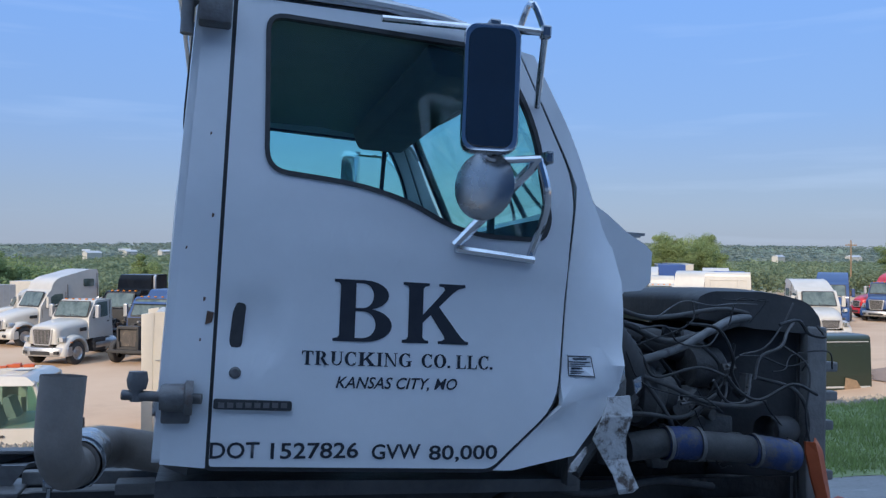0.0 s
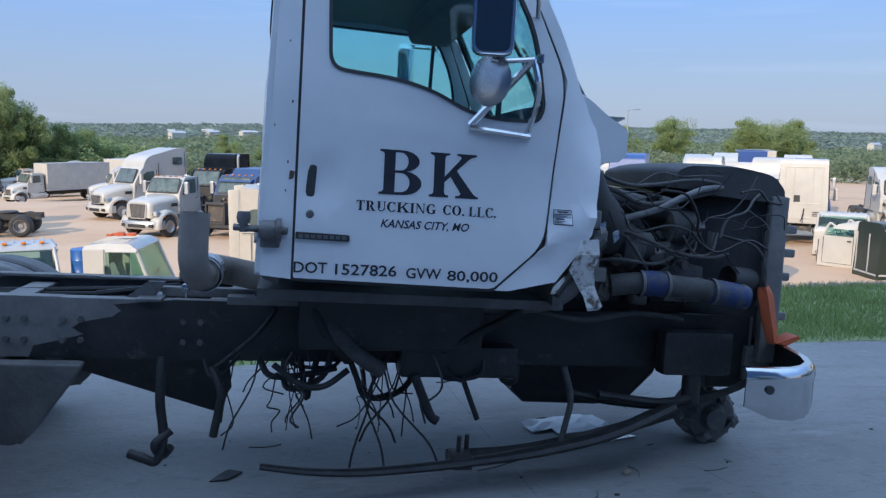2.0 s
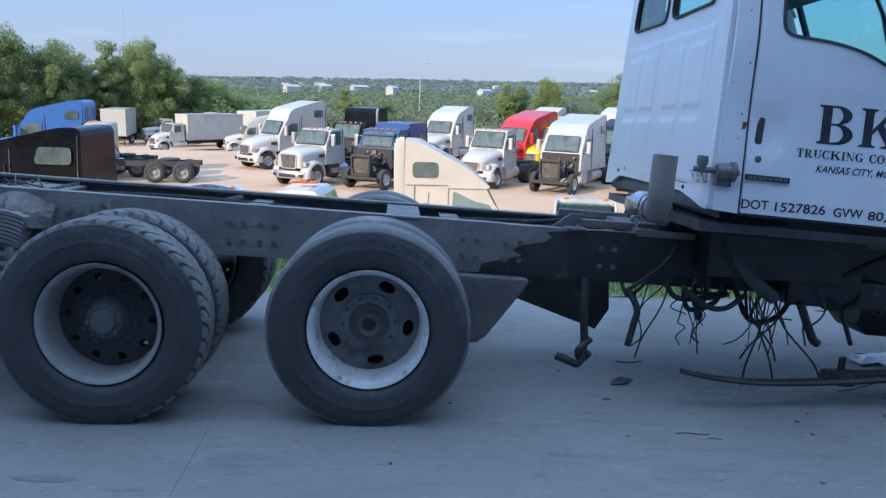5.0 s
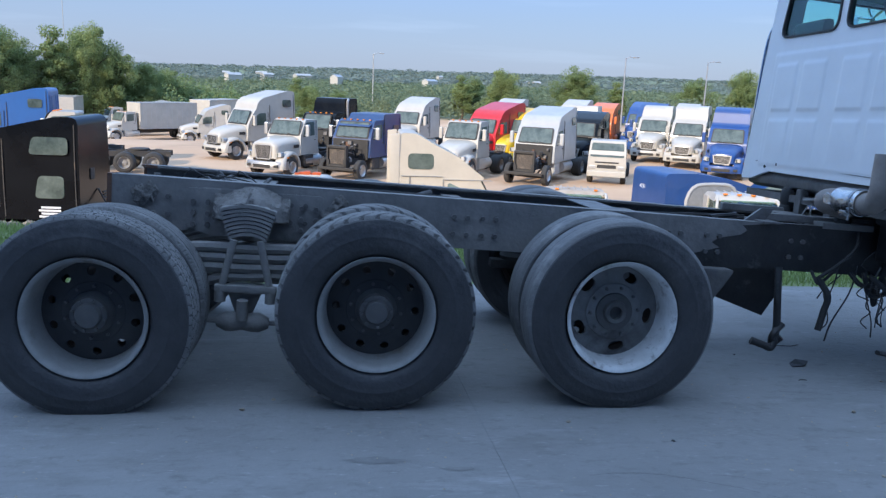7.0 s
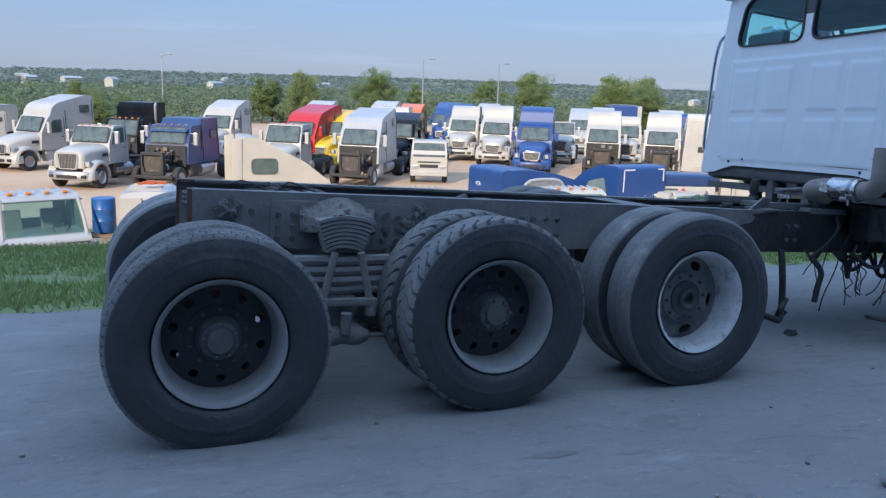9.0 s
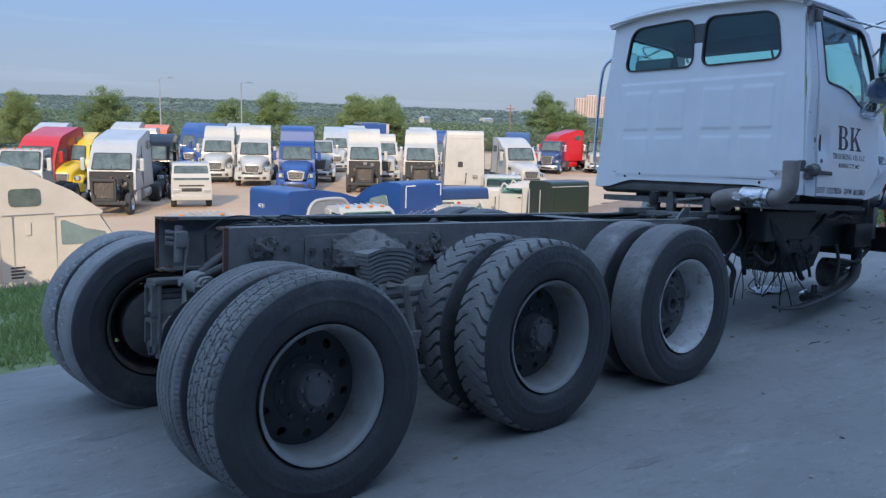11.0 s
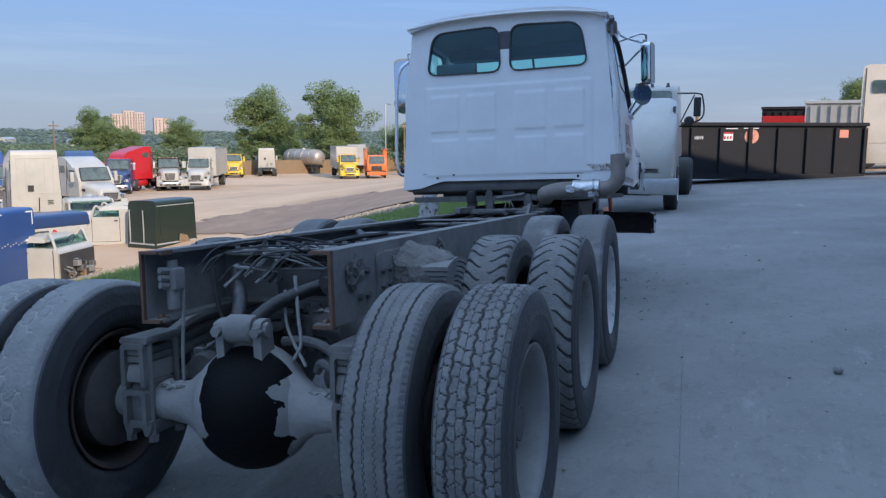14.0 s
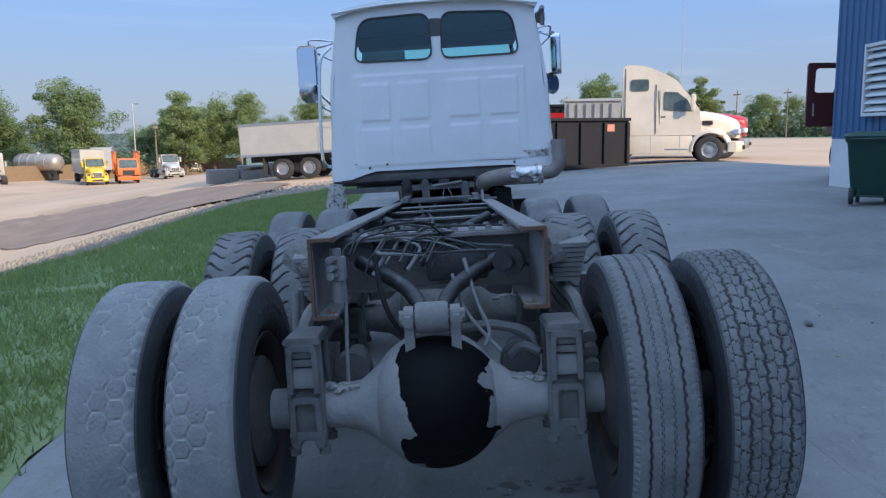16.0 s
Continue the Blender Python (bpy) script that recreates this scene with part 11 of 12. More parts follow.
# ---- far yard: odd ones ----
def small_cabover(at, heading):
    t = thing("cabover_truck", "small white cabover truck with a dark windscreen", "truck", on_ground(at[0], at[1], heading))
    bm = bodyshell([(-1.7, 0.75), (-1.7, 2.25), (-0.25, 2.25), (0.0, 1.5), (0.02, 0.5), (-0.4, 0.5)], 0.98, 0.88, 0.6, 2.25, 0.06, 0.1)
    c = part("cab", bm, P_WHITE, t, smooth=True)
    bm = bmesh.new()
    quad_pane(bm, [(0.0, -0.86, 1.42), (0.0, 0.86, 1.42), (-0.22, 0.80, 2.12), (-0.22, -0.80, 2.12)], (0.95, 0, 0.3), 0.02, 0.08)
    part("windscreen", bm, P_GLASS, c)
    for s in (-1, 1):
        bm = bmesh.new()
        quad_pane(bm, [(-1.3, s * 0.955, 1.42), (-0.2, s * 0.955, 1.35), (-0.38, s * 0.91, 2.05), (-1.3, s * 0.91, 2.05)], (0, s, 0.07), 0.012, 0.05)
        part("side_window", bm, P_GLASS, c)
        bm = bmesh.new()
        box(bm, -0.02, 0.05, s * 0.72 - 0.16, s * 0.72 + 0.16, 0.80, 0.98, 0.03)
        part("headlamp", bm, P_ALU, c)
        yard_wheel(t, -0.85, s * 0.85, 0.42)
        yard_wheel(t, -4.6, s * 0.8, 0.42, dual=True)
    bm = bmesh.new()
    box(bm, 0.0, 0.04, -0.48, 0.48, 0.85, 1.02, 0.01)
    box(bm, 0.0, 0.05, -0.6, 0.6, 1.12, 1.18, 0.01)
    part("grille", bm, P_DARK, c)
    bm = bmesh.new()
    box(bm, -0.05, 0.14, -0.98, 0.98, 0.42, 0.70, 0.04)
    part("bumper", bm, P_WHITE, t)
    bm = bmesh.new()
    for s in (-1, 1):
        box(bm, -5.6, -0.3, s * 0.4 - 0.04, s * 0.4 + 0.04, 0.60, 0.78)
    part("chassis", bm, P_DARK, t)
    return t


small_cabover((10.9, 38.0), -112)


def tanker(at, heading):
    t = thing("tanker_trailer", "dull silver tanker trailer in the yard", "trailer", on_ground(at[0], at[1], heading), "trailers in the yard")
    bm = bmesh.new()
    lathe(bm, [(0, -4.0), (0.6, -3.95), (0.95, -3.7), (1.12, -3.3), (1.12, 3.3), (0.95, 3.7), (0.6, 3.95), (0, 4.0)], 28, "x", (0, 0, 2.25))
    tk = part("tank", bm, TANKSTEEL, t, smooth=True)
    for x in (-2.4, -0.8, 0.8, 2.4):
        bm = bmesh.new()
        lathe(bm, [(1.12, -0.05), (1.16, -0.05), (1.16, 0.05), (1.12, 0.05)], 28, "x", (x, 0, 2.25))
        part("band", bm, P_ALU, tk, smooth=True)
    bm = bmesh.new()
    lathe(bm, [(0, 0.2), (0.3, 0.2), (0.32, 0.0)], 16, "z", (0, 0, 3.34))
    part("manhole", bm, P_ALU, tk)
    bm = bmesh.new()
    for s in (-1, 1):
        box(bm, -4.2, 3.8, s * 0.45 - 0.06, s * 0.45 + 0.06, 0.85, 1.2)
    box(bm, 2.6, 2.75, -0.7, 0.7, 0.0, 0.85)
    part("underframe", bm, P_DARK, t)
    for s in (-1, 1):
        for x in (-3.2, -1.9):
            yard_wheel(t, x, s * 0.92)
    return t


tanker((95.7, 53.9), -118)


def car_carrier(at, heading):
    t = thing("car_carrier", "orange car-carrier truck with an open steel frame", "truck", on_ground(at[0], at[1], heading))
    bm = bodyshell([(-1.7, 0.9), (-1.7, 2.7), (-0.35, 2.7), (0.0, 1.7), (0.05, 0.9)], 1.1, 1.0, 0.9, 2.7)
    c = part("cab", bm, P_ORANGE, t, smooth=True)
    bm = bmesh.new()
    quad_pane(bm, [(0.0, -0.92, 1.7), (0.0, 0.92, 1.7), (-0.28, 0.88, 2.55), (-0.28, -0.88, 2.55)], (0.95, 0, 0.3), 0.03, 0.08)
    part("windscreen", bm, P_GLASS, c)
    bm = bmesh.new()
    box(bm, 0.05, 0.10, -0.6, 0.6, 0.95, 1.45, 0.02)
    part("grille", bm, P_DARK, c)
    bm = bmesh.new()
    box(bm, -0.1, 0.35, -1.15, 1.15, 0.4, 0.8, 0.05)
    part("bumper", bm, P_ORANGE, t)
    for s in (-1, 1):
        for x in (-0.6, -2.6, -4.6, -6.6):
            bm = bmesh.new()
            box(bm, x - 0.08, x + 0.08, s * 1.18 - 0.06, s * 1.18 + 0.06, 0.85, 3.3)
            part("post", bm, P_ORANGE, t)
        bm = bmesh.new()
        box(bm, -6.8, 0.2, s * 1.18 - 0.07, s * 1.18 + 0.07, 3.301, 3.46)
        part("top_beam", bm, P_ORANGE, t)
        bm = bmesh.new()
        box(bm, -6.8, -1.8, s * 1.18 - 0.07, s * 1.18 + 0.07, 1.2, 1.38)
        part("side_beam", bm, P_ORANGE, t)
        for x in (-0.7, -4.4, -5.7):
            yard_wheel(t, x, s * 0.95)
        bm = bmesh.new()
        cyl(bm, (-2.6, s * 1.18, 1.3), (-4.6, s * 1.18, 3.3), 0.06, n=6)
        cyl(bm, (-4.6, s * 1.18, 1.3), (-6.6, s * 1.18, 3.3), 0.06, n=6)
        part("brace", bm, P_ORANGE, t)
    bm = bmesh.new()
    box(bm, -6.8, -1.8, -1.1, 1.1, 1.05, 1.15)
    part("deck", bm, P_DARK, t)
    return t


car_carrier((79.4, 36.4), -155)

# concrete blocks by the ramp
for k in range(3):
    bm = bmesh.new()
    box(bm, -0.75, 0.75, -0.3, 0.3, 0, 0.7, 0.04)
    tagged(part("concrete_block", bm, CONCRETE, m=on_ground(33.0 + 0.9 * k, 14.2 - 1.35 * k, -60)), "pale concrete barrier block on the dirt", "barrier", "barrier blocks")
# ---- trees, woods, far country ----
def tree_meshes(seed, high=10.0, wide=4.2, leaves=3600, slim=1.0):
    """A trunk with limbs, and a crown of leaf clumps with gaps; two meshes."""
    rng = random.Random(seed)
    bm = bmesh.new()
    tips = []
    tube(bm, [(0, 0, -0.3), (0.1, 0.05, high * 0.2), (0.0, 0.15, high * 0.45), (0.15, 0.0, high * 0.75)], 0.035 * high * 0.8, 8, 4, taper=0.05)
    n = 13
    for k in range(n):
        f = 0.22 + 0.7 * k / n
        a = k * 2.4 + rng.uniform(-0.4, 0.4)
        reach = wide * math.sin(min(1.0, f * 1.15) * math.pi * 0.92) ** 0.6 * rng.uniform(0.55, 0.98)
        z0 = high * f * 0.8
        tip = Vector((math.cos(a) * reach, math.sin(a) * reach, z0 + high * rng.uniform(0.06, 0.2)))
        tube(bm, [(0.05, 0.05, z0), tuple(tip * 0.5 + Vector((0, 0, z0 * 0.5 + 0.2)) * 0.5 + Vector((0, 0, z0 * 0.25))), tuple(tip)], 0.016 * high * (1.1 - f), 5, 3, taper=0.02)
        tips.append(tip)
    tips.append(Vector((0.1, 0.1, high * 0.87)))
    tips.append(Vector((-0.3, 0.4, high * 0.82)))
    trunk = done_mesh("trunk", bm, BARK)
    V, F = [], []
    clumps = []
    for tp in tips:
        for q in range(6):
            clumps.append((tp * rng.uniform(0.62, 1.0) + Vector((0, 0, tp.z * 0.05)) + Vector((rng.gauss(0, 0.15), rng.gauss(0, 0.15), rng.gauss(-0.03, 0.09))) * wide, rng.uniform(0.13, 0.30) * wide))
    for k in range(22):
        clumps.append((Vector((rng.gauss(0, 0.2) * wide, rng.gauss(0, 0.2) * wide, high * rng.uniform(0.25, 0.90))), rng.uniform(0.26, 0.42) * wide))
    for k in range(leaves):
        c, r = clumps[rng.randrange(len(clumps))]
        d = Vector((rng.gauss(0, 1), rng.gauss(0, 1), rng.gauss(0, 1))).normalized()
        p = c + Vector((d.x, d.y, d.z * 0.75)) * r * (rng.uniform(0.25, 1.0) ** 0.5 + 0.18 * rng.random() ** 4)
        if p.z < high * 0.10:
            continue
        s = rng.uniform(0.05, 0.105) * high / 9
        u = Vector((rng.gauss(0, 1), rng.gauss(0, 1), rng.gauss(0, 0.6))).normalized()
        w = u.cross(d + Vector((0.01, 0.02, 0.03))).normalized()
        i = len(V)
        V += [tuple(p - u * s), tuple(p + w * s * 0.7 + d * s * 0.3), tuple(p + u * s), tuple(p - w * s * 0.7 - d * s * 0.1)]
        F.append((i, i + 1, i + 2, i + 3))
    return trunk, V, F


KINDS = []
for k, (hh, ww, lf) in enumerate(((10, 3.4, 32000), (10, 3.9, 36000), (10, 2.5, 24000), (10, 4.4, 36000))):
    trunk, V, F = tree_meshes(100 + k, hh, ww, lf)
    crowns = []
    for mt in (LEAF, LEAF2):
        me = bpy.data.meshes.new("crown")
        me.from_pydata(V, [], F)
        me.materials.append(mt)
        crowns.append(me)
    KINDS.append((trunk, crowns, 2 * ww * 0.92))


def tree(x, y, high, wide, kind, light=0, label="leafy green deciduous tree beyond the yard"):
    g = thing("tree", label, "tree", pose(x, y, valley(x, y), 0, 0, (x * 37 + y * 11) % 360), "trees round the yard")
    tr, cr, w0 = KINDS[kind]
    s = high / 10
    for nm, me in (("trunk", tr), ("crown", cr[light])):
        o = new(nm, me)
        o.parent = g
        f = min(max(0.6, wide / w0), 1.12 * s)
        o.scale = (f, f, s)
    return g


SPOTS = [(-43.3, 93.0, 13.4, 6.5), (-40.0, 95.5, 11.8, 5.5), (-35.4, 101.0, 12.4, 5.5), (-31.6, 103.0, 13.2, 6.0), (-34.0, 106.0, 12.6, 6), (-46, 90, 12.5, 7), (-51, 86, 13, 8), (-25.7, 116.3, 8, 8), (-5.5, 108.6, 6.2, 9), (-1.8, 123.7, 5.2, 7), (15.7, 112.3, 6.6, 9), (20.1, 106.5, 7.6, 5),
         (18.1, 117.0, 6.5, 7), (30.9, 108.3, 8.2, 10), (38.0, 111.1, 6.5, 7), (55.0, 85.4, 8.2, 7.0), (61.3, 87.0, 7.4, 6.0), (52.2, 115.8, 7.5, 7), (-7.6, 128.8, 7.5, 9), (72.9, 103.3, 9, 7), (92.4, 84.6, 8.0, 9), (101.0, 87.5, 7.2, 9), (108, 84, 7.2, 9), (68.3, 130.4, 10, 8),
         (103.6, 64.8, 13.6, 9.5), (102.2, 52.1, 13.6, 11), (108.9, 40.0, 12, 7), (112, 36, 11, 8), (107.3, 99.3, 11, 10), (110.4, 84.1, 9, 10), (103.9, 38.0, 12, 6.5), (112.0, 31.5, 12, 9), (104.2, 20.4, 9, 8), (120, 70, 9, 10), (125, 60, 9, 10), (118, 47, 8, 9), (122, 28, 8, 9),
         (68.0, -11.8, 6.6, 5.0), (84.7, -27.2, 7.6, 5), (123.9, -50.1, 7.5, 8), (131.2, -58.5, 7.5, 7), (100.4, -27.5, 9, 4), (135, -46, 7, 9), (128, -40, 7, 9),
         (-29.2, 104.5, 11.0, 5.5), (-38.0, 99.0, 10.5, 5.5), (-56, 82, 13, 8), (-26.5, 108, 8.6, 6), (-47.5, 95, 12, 7), (-41.5, 101, 12, 6), (-33, 109, 11.5, 6.5)]
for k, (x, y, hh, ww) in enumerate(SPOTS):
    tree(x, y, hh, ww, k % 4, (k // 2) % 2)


def canopy(name, count, rmin, rmax, amin, amax, size, material, label, seed, lift=0.0, leaves=60, tall=0.9):
    """Rounded tree tops of loose leaf sprays, crowded over the country between two distances and two bearings from +y to +x."""
    rng = random.Random(seed)
    # a few crowns, then set down again and again
    crowns = []
    for c in range(6):
        lobes = [(Vector((rng.gauss(0, 0.42), rng.gauss(0, 0.42), rng.gauss(0.1, 0.35))), rng.uniform(0.4, 0.7)) for _ in range(6)] + [(Vector((0, 0, 0)), 0.85)]
        V = []
        for k in range(leaves):
            o, r = lobes[k % 7]
            d = Vector((rng.gauss(0, 1), rng.gauss(0, 1), rng.gauss(0.25, 0.8))).normalized()
            p = o + d * r * rng.uniform(0.8, 1.0)
            u = Vector((rng.gauss(0, 1), rng.gauss(0, 1), rng.gauss(0, 0.7))).normalized()
            w = u.cross(d + Vector((0.02, 0.01, 0.03))).normalized()
            q = rng.uniform(0.7, 1.3) * 1.45 / math.sqrt(leaves)
            V += [p - u * q, p + w * q * 0.8 + d * q * 0.35, p + u * q, p - w * q * 0.8]
        crowns.append(np.array([tuple(v) for v in V]))
    AV, AF = [], []
    n0 = 0
    for k in range(count):
        a = radians(rng.uniform(amin, amax))
        r = rmin + (rmax - rmin) * rng.random() ** 1.25
        x, y = r * math.sin(a), r * math.cos(a)
        s = size * (0.6 + 0.6 * rng.random()) * (0.7 + 0.5 * r / rmax)
        z = valley(x, y) + s * 0.55 * tall + lift * rng.random()
        C = crowns[k % 6]
        t = rng.uniform(0, 6.28)
        R = np.array([[math.cos(t), math.sin(t), 0], [-math.sin(t), math.cos(t), 0], [0, 0, tall]])
        AV.append(C @ R * s + np.array([x, y, z]))
        AF.append(np.arange(len(C)).reshape(-1, 4) + n0)
        n0 += len(C)
    me = bpy.data.meshes.new(name)
    me.from_pydata(np.concatenate(AV).tolist(), [], np.concatenate(AF).tolist())
    me.materials.append(material)
    return tagged(new(name, me), label, "woods", kind="stuff")


canopy("near_woods", 2400, 112, 260, -48, 70, 2.1, WOODS, "green woods at the edge of the yard", 1, 1.0, 220)
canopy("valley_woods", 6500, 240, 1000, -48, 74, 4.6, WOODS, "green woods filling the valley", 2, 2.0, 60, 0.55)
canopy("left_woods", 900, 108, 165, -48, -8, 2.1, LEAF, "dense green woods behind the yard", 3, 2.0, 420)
canopy("east_woods", 800, 130, 420, 95, 128, 3.0, WOODS, "low green woods beyond the dirt lot", 5, 1.0, 100)
canopy("hazed_woods", 8000, 1000, 3300, -48, 80, 13.0, RIDGE, "hazy distant woods on the ridge", 4, 3.0, 26, 0.30)


# brick campus on the ridge
def campus():
    t = thing("brick_building", "pink brick high-rise blocks on the distant ridge", "building")
    for k, (x, y, z0, z1, w) in enumerate(((1783, 1446, 0, 53, 30), (1800, 1424, 0, 61, 28), (1817, 1404, 0, 57, 24), (1848, 1360, 0, 43, 38))):
        b = bmesh.new()
        m = pose(x, y, 0, 0, 0, -40)
        box(b, -w / 2, w / 2, -8, 8, z0, z1, 0, m)
        bl = part("block", b, BRICK, t)
        b = bmesh.new()
        for q in range(int((z1 - 4) / 4)):
            for i in range(4):
                u = -w / 2 + (i + 0.5) * w / 4
                box(b, u - 1.6, u + 1.6, -8.15, -8.01, 3 + q * 4, 5.2 + q * 4, 0, m)
        part("window_row", b, P_GLASS, bl)
    return t


campus()


def far_houses():
    rng = random.Random(8)
    for k in range(16):
        a = radians(rng.uniform(-20, 48))
        r = rng.uniform(700, 1600)
        x, y = r * math.sin(a), r * math.cos(a)
        t = thing("far_building", "small pale building among the distant trees", "building", pose(x, y, valley(x, y) + 4.0, 0, 0, rng.uniform(0, 90)), "buildings in the valley")
        w, d, hgt = rng.uniform(8, 26), rng.uniform(6, 10), rng.uniform(4, 6)
        b = bmesh.new()
        box(b, -w / 2, w / 2, -d / 2, d / 2, -8, hgt)
        part("wall", b, P_WHITE, t)
        b = bmesh.new()
        prism(b, [(-d / 2 - 0.4, hgt + 0.01), (0, hgt + 2.2), (d / 2 + 0.4, hgt + 0.01)], -w / 2 - 0.3, w / 2 + 0.3, "x")
        part("roof", b, P_GREYWHITE, t)


far_houses()


def pole(x, y, high, arm=0.0, lamp=False, r=0.12, label="grey utility pole at the edge of the yard", name="utility_pole"):
    t = thing(name, label, "pole", pose(x, y, valley(x, y)), "poles round the yard")
    b = bmesh.new()
    cyl(b, (0, 0, -0.3), (0, 0, high), r, r * 0.6, 10)
    part("shaft", b, WOOD if arm else P_ALU, t)
    if arm:
        b = bmesh.new()
        box(b, -arm, arm, -0.06, 0.06, high - 0.7, high - 0.55)
        part("crossarm", b, WOOD, t)
        for q in (-0.9, -0.4, 0.4, 0.9):
            b = bmesh.new()
            cyl(b, (q * arm, 0, high - 0.55), (q * arm, 0, high - 0.38), 0.05, n=8)
            part("insulator", b, P_GREYWHITE, t)
    if lamp:
        b = bmesh.new()
        tube(b, [(0, 0, high - 0.1), (0.5, 0, high + 0.1), (1.2, 0, high + 0.1)], 0.05, 6)
        part("lamp_arm", b, P_ALU, t)
        b = bmesh.new()
        box(b, 1.0, 1.7, -0.15, 0.15, high + 0.02, high + 0.16, 0.03)
        part("lamp_head", b, P_ALU, t)
    return t


pole(95.6, 41.5, 9.4, 0, True)
pole(96.4, 39.1, 7.0, 0.9)
pole(80.5, 82.9, 7.2, 0.9)
pole(105.0, -38.7, 6.7, 1.3)
pole(111.7, -48.7, 7.2, 1.3)
pole(38.0, 1.6, 3.6, 0.7)
pole(3.9, 128.6, 10.0, 0, True)
pole(34.0, 98.0, 9.0, 0, True)
pole(46.0, 100.0, 9.0, 0, True)
b = None
for (x, y, hgt) in ((203.0, -60.9, 44.0), (-60.5, 189.8, 26.0)):
    t = thing("radio_mast", "thin lattice radio mast in the distance", "mast", pose(x, y, valley(x, y)))
    b = bmesh.new()
    cyl(b, (0, 0, 0), (0, 0, hgt), 0.10, 0.06, 6)
    part("mast_shaft", b, P_GREYWHITE, t)
    b = bmesh.new()
    cyl(b, (0, 0, hgt), (0, 0, hgt + 3), 0.03, n=5)
    part("aerial", b, P_GREYWHITE, t)
# board fence behind the far trucks
for k in range(14):
    x0, y0 = 84.0 + k * 2.6, 62.0 - k * 2.1
    t = thing("fence_panel", "weathered brown board fence panel", "fence", pose(x0, y0, valley(x0, y0), 0, 0, -39), "fence panels")
    b = bmesh.new()
    box(b, -1.7, 1.7, -0.04, 0.04, -0.1, 1.9)
    part("board_face", b, WOOD, t)
# ---- small things on the apron ----
random.seed(77)


def lying(name, label, category, bm, mat, x, y, turn=0.0, lift=0.0):
    n = Vector((0.00727, 0.0543, 1)).normalized()
    m = Matrix.Translation((x, y, ground_z(x, y) + lift)) @ Vector((0, 0, 1)).rotation_difference(n).to_matrix().to_4x4() @ Matrix.Rotation(turn, 4, "Z")
    return tagged(part(name, bm, mat, m=m), label, category)


bm = bmesh.new()
rings(bm, [[(a, b, z + 0.012 * math.sin(a * 30)) for a, b in ((-0.085, -0.03), (0.0, -0.055), (0.09, 0.0), (0.03, 0.05), (-0.03, 0.04))] for z in (0.003, 0.012)])
lying("rubber_flap", "torn black scrap of rubber on the concrete", "debris", bm, HOSE, -0.29, 3.13, 0.3)
bm = bmesh.new()
blob(bm, (0, 0, 0.022), (0.036, 0.028, 0.026), 0.3, 2, 1)
lying("stone", "pale loose stone on the concrete", "stone", bm, DUSTY, -1.947, 1.024)
for k, (x, y, s) in enumerate(((-3.73, 2.44, 0.012), (-0.5, 2.27, 0.012), (0.2, 1.74, 0.012), (1.28, 1.91, 0.016), (-1.5, 0.6, 0.010), (0.6, 2.6, 0.012), (2.9, 1.1, 0.02), (-2.7, 1.2, 0.01), (4.2, 0.2, 0.02), (-5.3, 2.6, 0.012), (1.75, 2.8, 0.025), (-0.9, 1.5, 0.009))):
    bm = bmesh.new()
    blob(bm, (0, 0, s * 0.6), (s * 1.3, s, s * 0.7), 0.35, 1, k)
    lying("pebble", "small loose pebble on the concrete", "stone", bm, STONE, x, y, k)
# white torn sheet under the engine
bm = bmesh.new()
vs = {}
for i in range(9):
    for j in range(7):
        a, b = -0.26 + i * 0.065, -0.15 + j * 0.05
        if (i in (0, 8) and j in (0, 6)) or (i < 2 and j < 2):
            continue
        vs[i, j] = bm.verts.new((a + 0.02 * noise.noise(Vector((i, j, 0))), b, 0.012 + 0.045 * abs(noise.noise(Vector((i * 0.6, j * 0.7, 3))))))
for i in range(8):
    for j in range(6):
        q = [vs.get(c) for c in ((i, j), (i + 1, j), (i + 1, j + 1), (i, j + 1))]
        if all(q):
            bm.faces.new(q)
r = bmesh.ops.extrude_face_region(bm, geom=bm.faces[:])
for v in r["geom"]:
    if isinstance(v, bmesh.types.BMVert):
        v.co.z -= 0.004
bmesh.ops.recalc_face_normals(bm, faces=bm.faces)
lying("plastic_sheet", "crumpled white plastic sheet on the concrete", "debris", bm, PAPER, 1.72, 3.62, 0.2)
bm = bmesh.new()
rings(bm, [[(a, b + 0.05 * a, z) for a, b in ((-0.13, -0.012), (0.13, -0.02), (0.12, 0.015), (-0.12, 0.02))] for z in (0.004, 0.012)])
lying("metal_strip", "bright bent metal strip on the concrete", "debris", bm, FOIL, 1.93, 3.33, 0.2)
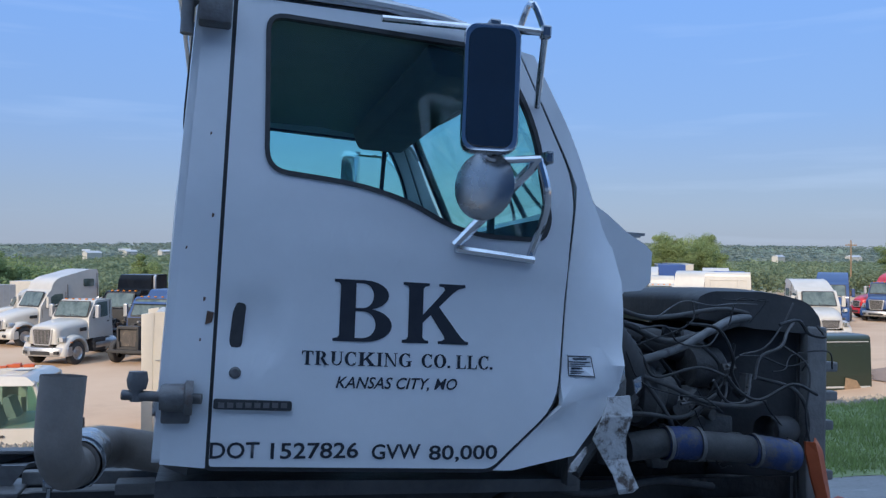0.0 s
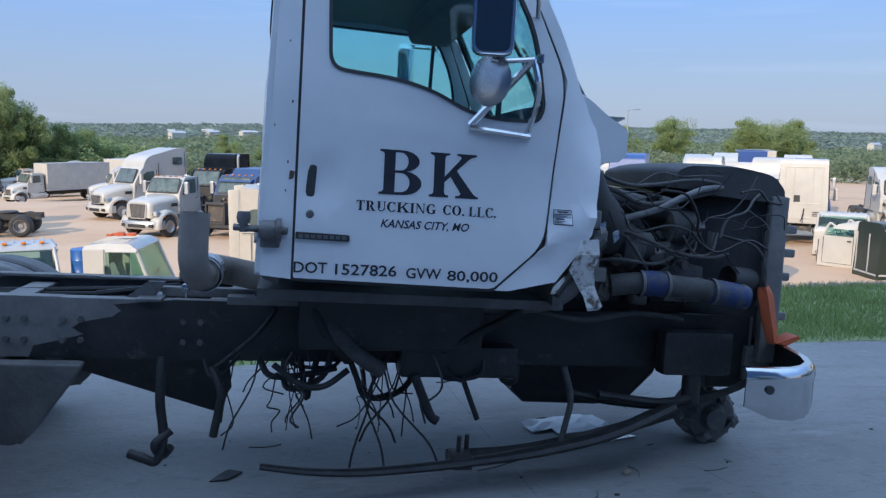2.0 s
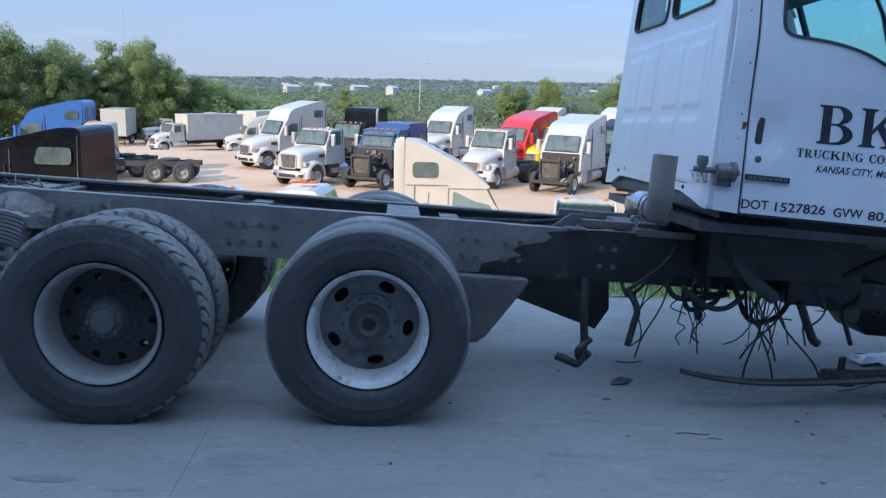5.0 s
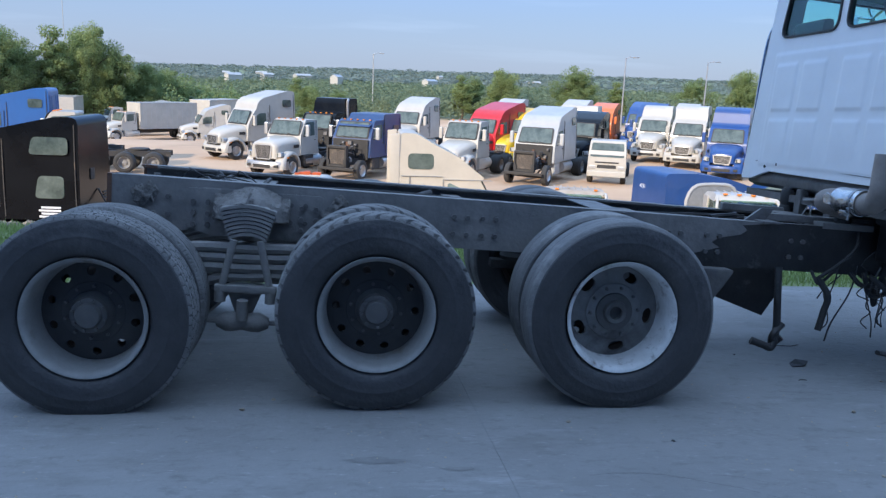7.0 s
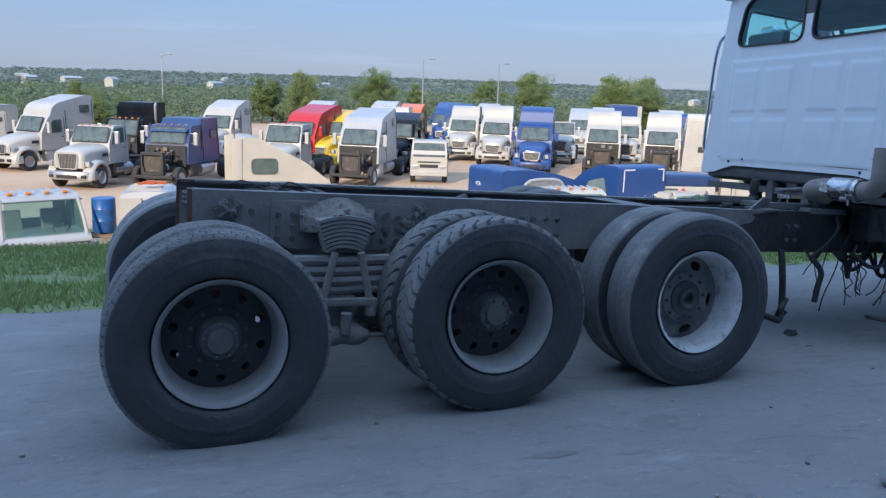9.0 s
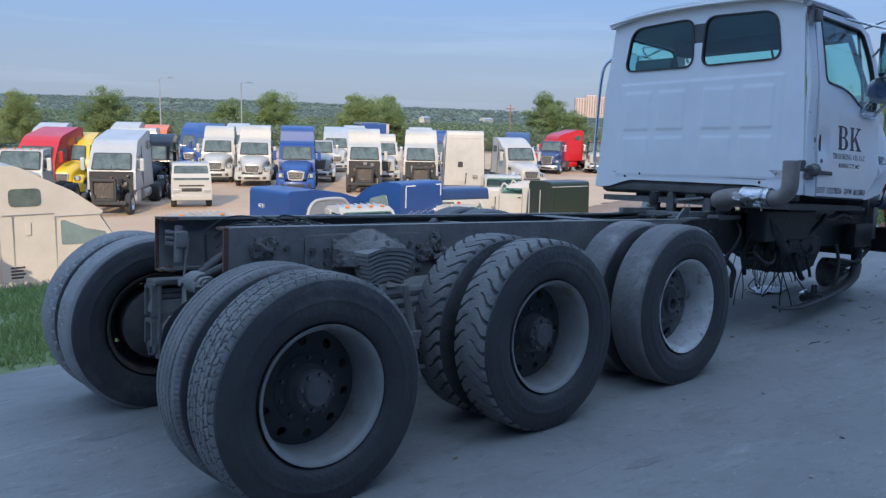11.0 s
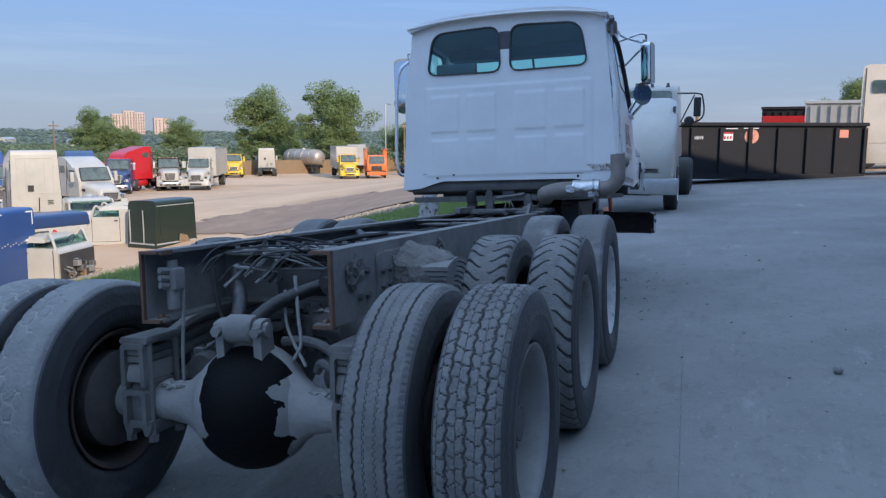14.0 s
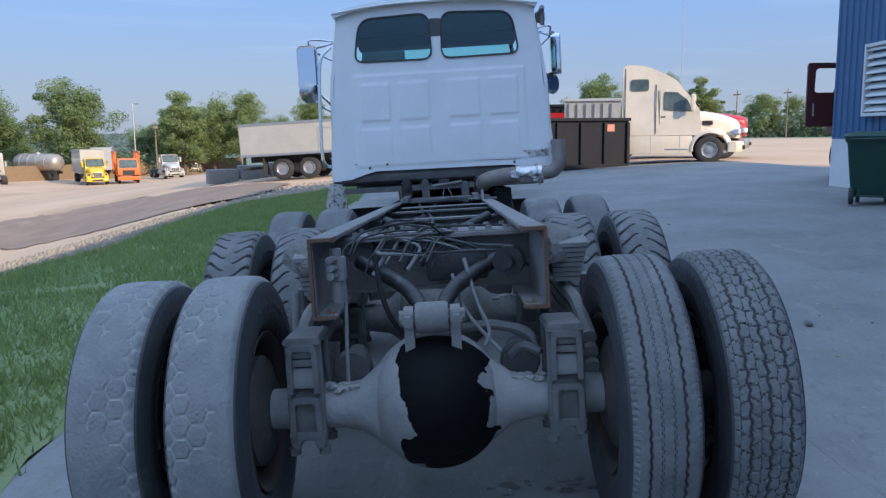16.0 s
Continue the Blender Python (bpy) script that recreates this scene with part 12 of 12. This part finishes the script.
# twigs, wire ends and chips below the nose
for k in range(18):
    x, y = random.uniform(-0.6, 2.4), random.uniform(2.2, 3.9)
    a, ln = random.uniform(0, 6.28), random.uniform(0.03, 0.18)
    bm = bmesh.new()
    tube(bm, [(0, 0, 0.004), (ln * 0.5, ln * random.uniform(-0.2, 0.2), 0.006), (ln, 0, 0.004)], random.choice((0.0015, 0.002, 0.003)), 5, 4)
    lying("twig", "thin dark wire end or twig on the ground", "debris", bm, HOSE, x, y, a)
for k in range(46):
    x, y = random.uniform(-2.2, 4.5), random.uniform(0.2, 3.4)
    s = random.uniform(0.006, 0.018)
    bm = bmesh.new()
    rings(bm, [[(s * math.cos(q) * random.uniform(0.6, 1.2), s * math.sin(q) * random.uniform(0.5, 1.0), z) for q in (0.3, 1.5, 2.8, 4.2, 5.4)] for z in (0.001, 0.005)])
    lying("chip", "small dark chip of rubber or paint", "debris", bm, HOSE if k % 2 else STONE, x, y, k * 0.7)
bm = bmesh.new()
tube(bm, [(0, 0, 0.005), (0.06, 0.012, 0.006), (0.13, 0.0, 0.005), (0.17, 0.004, 0.005)], 0.0025, 6, 4)
lying("stick", "thin dark stick on the concrete", "debris", bm, HOSE, -0.25, 2.30, -0.1)
bm = bmesh.new()
tube(bm, [(1.4, 3.19, -0.148), (1.25, 3.1, -0.142), (1.12, 3.03, -0.138), (1.0, 2.99, -0.136)], 0.004, 6, 5)
tagged(part("loose_cable", bm, HOSE), "loose black cable trailing on the concrete", "cable")


# grit blown over the apron
random.seed(77)
GV, GF = [], []
for k in range(2600):
    x, y = random.uniform(-7.0, 7.0), random.uniform(-0.6, 5.4)
    if noise.noise(Vector((x * 0.9, y * 0.9, 9))) < -0.05 and random.random() < 0.7:
        continue
    z = ground_z(x, y)
    s = random.uniform(0.0025, 0.007) * (1.8 if random.random() < 0.04 else 1.0)
    n0 = len(GV)
    for dx, dy, dz in ((1, 0, 0), (0, 1, 0), (-1, 0, 0), (0, -1, 0), (0, 0, 0.9)):
        f = s * random.uniform(0.6, 1.4)
        GV.append((x + dx * f, y + dy * f, z + dz * f))
    GF += [(n0, n0 + 1, n0 + 4), (n0 + 1, n0 + 2, n0 + 4), (n0 + 2, n0 + 3, n0 + 4), (n0 + 3, n0, n0 + 4)]
me = bpy.data.meshes.new("grit")
me.from_pydata(GV, [], GF)
me.materials.append(STONE)
tagged(new("grit", me), "fine grit scattered over the concrete apron", "gravel", kind="stuff")
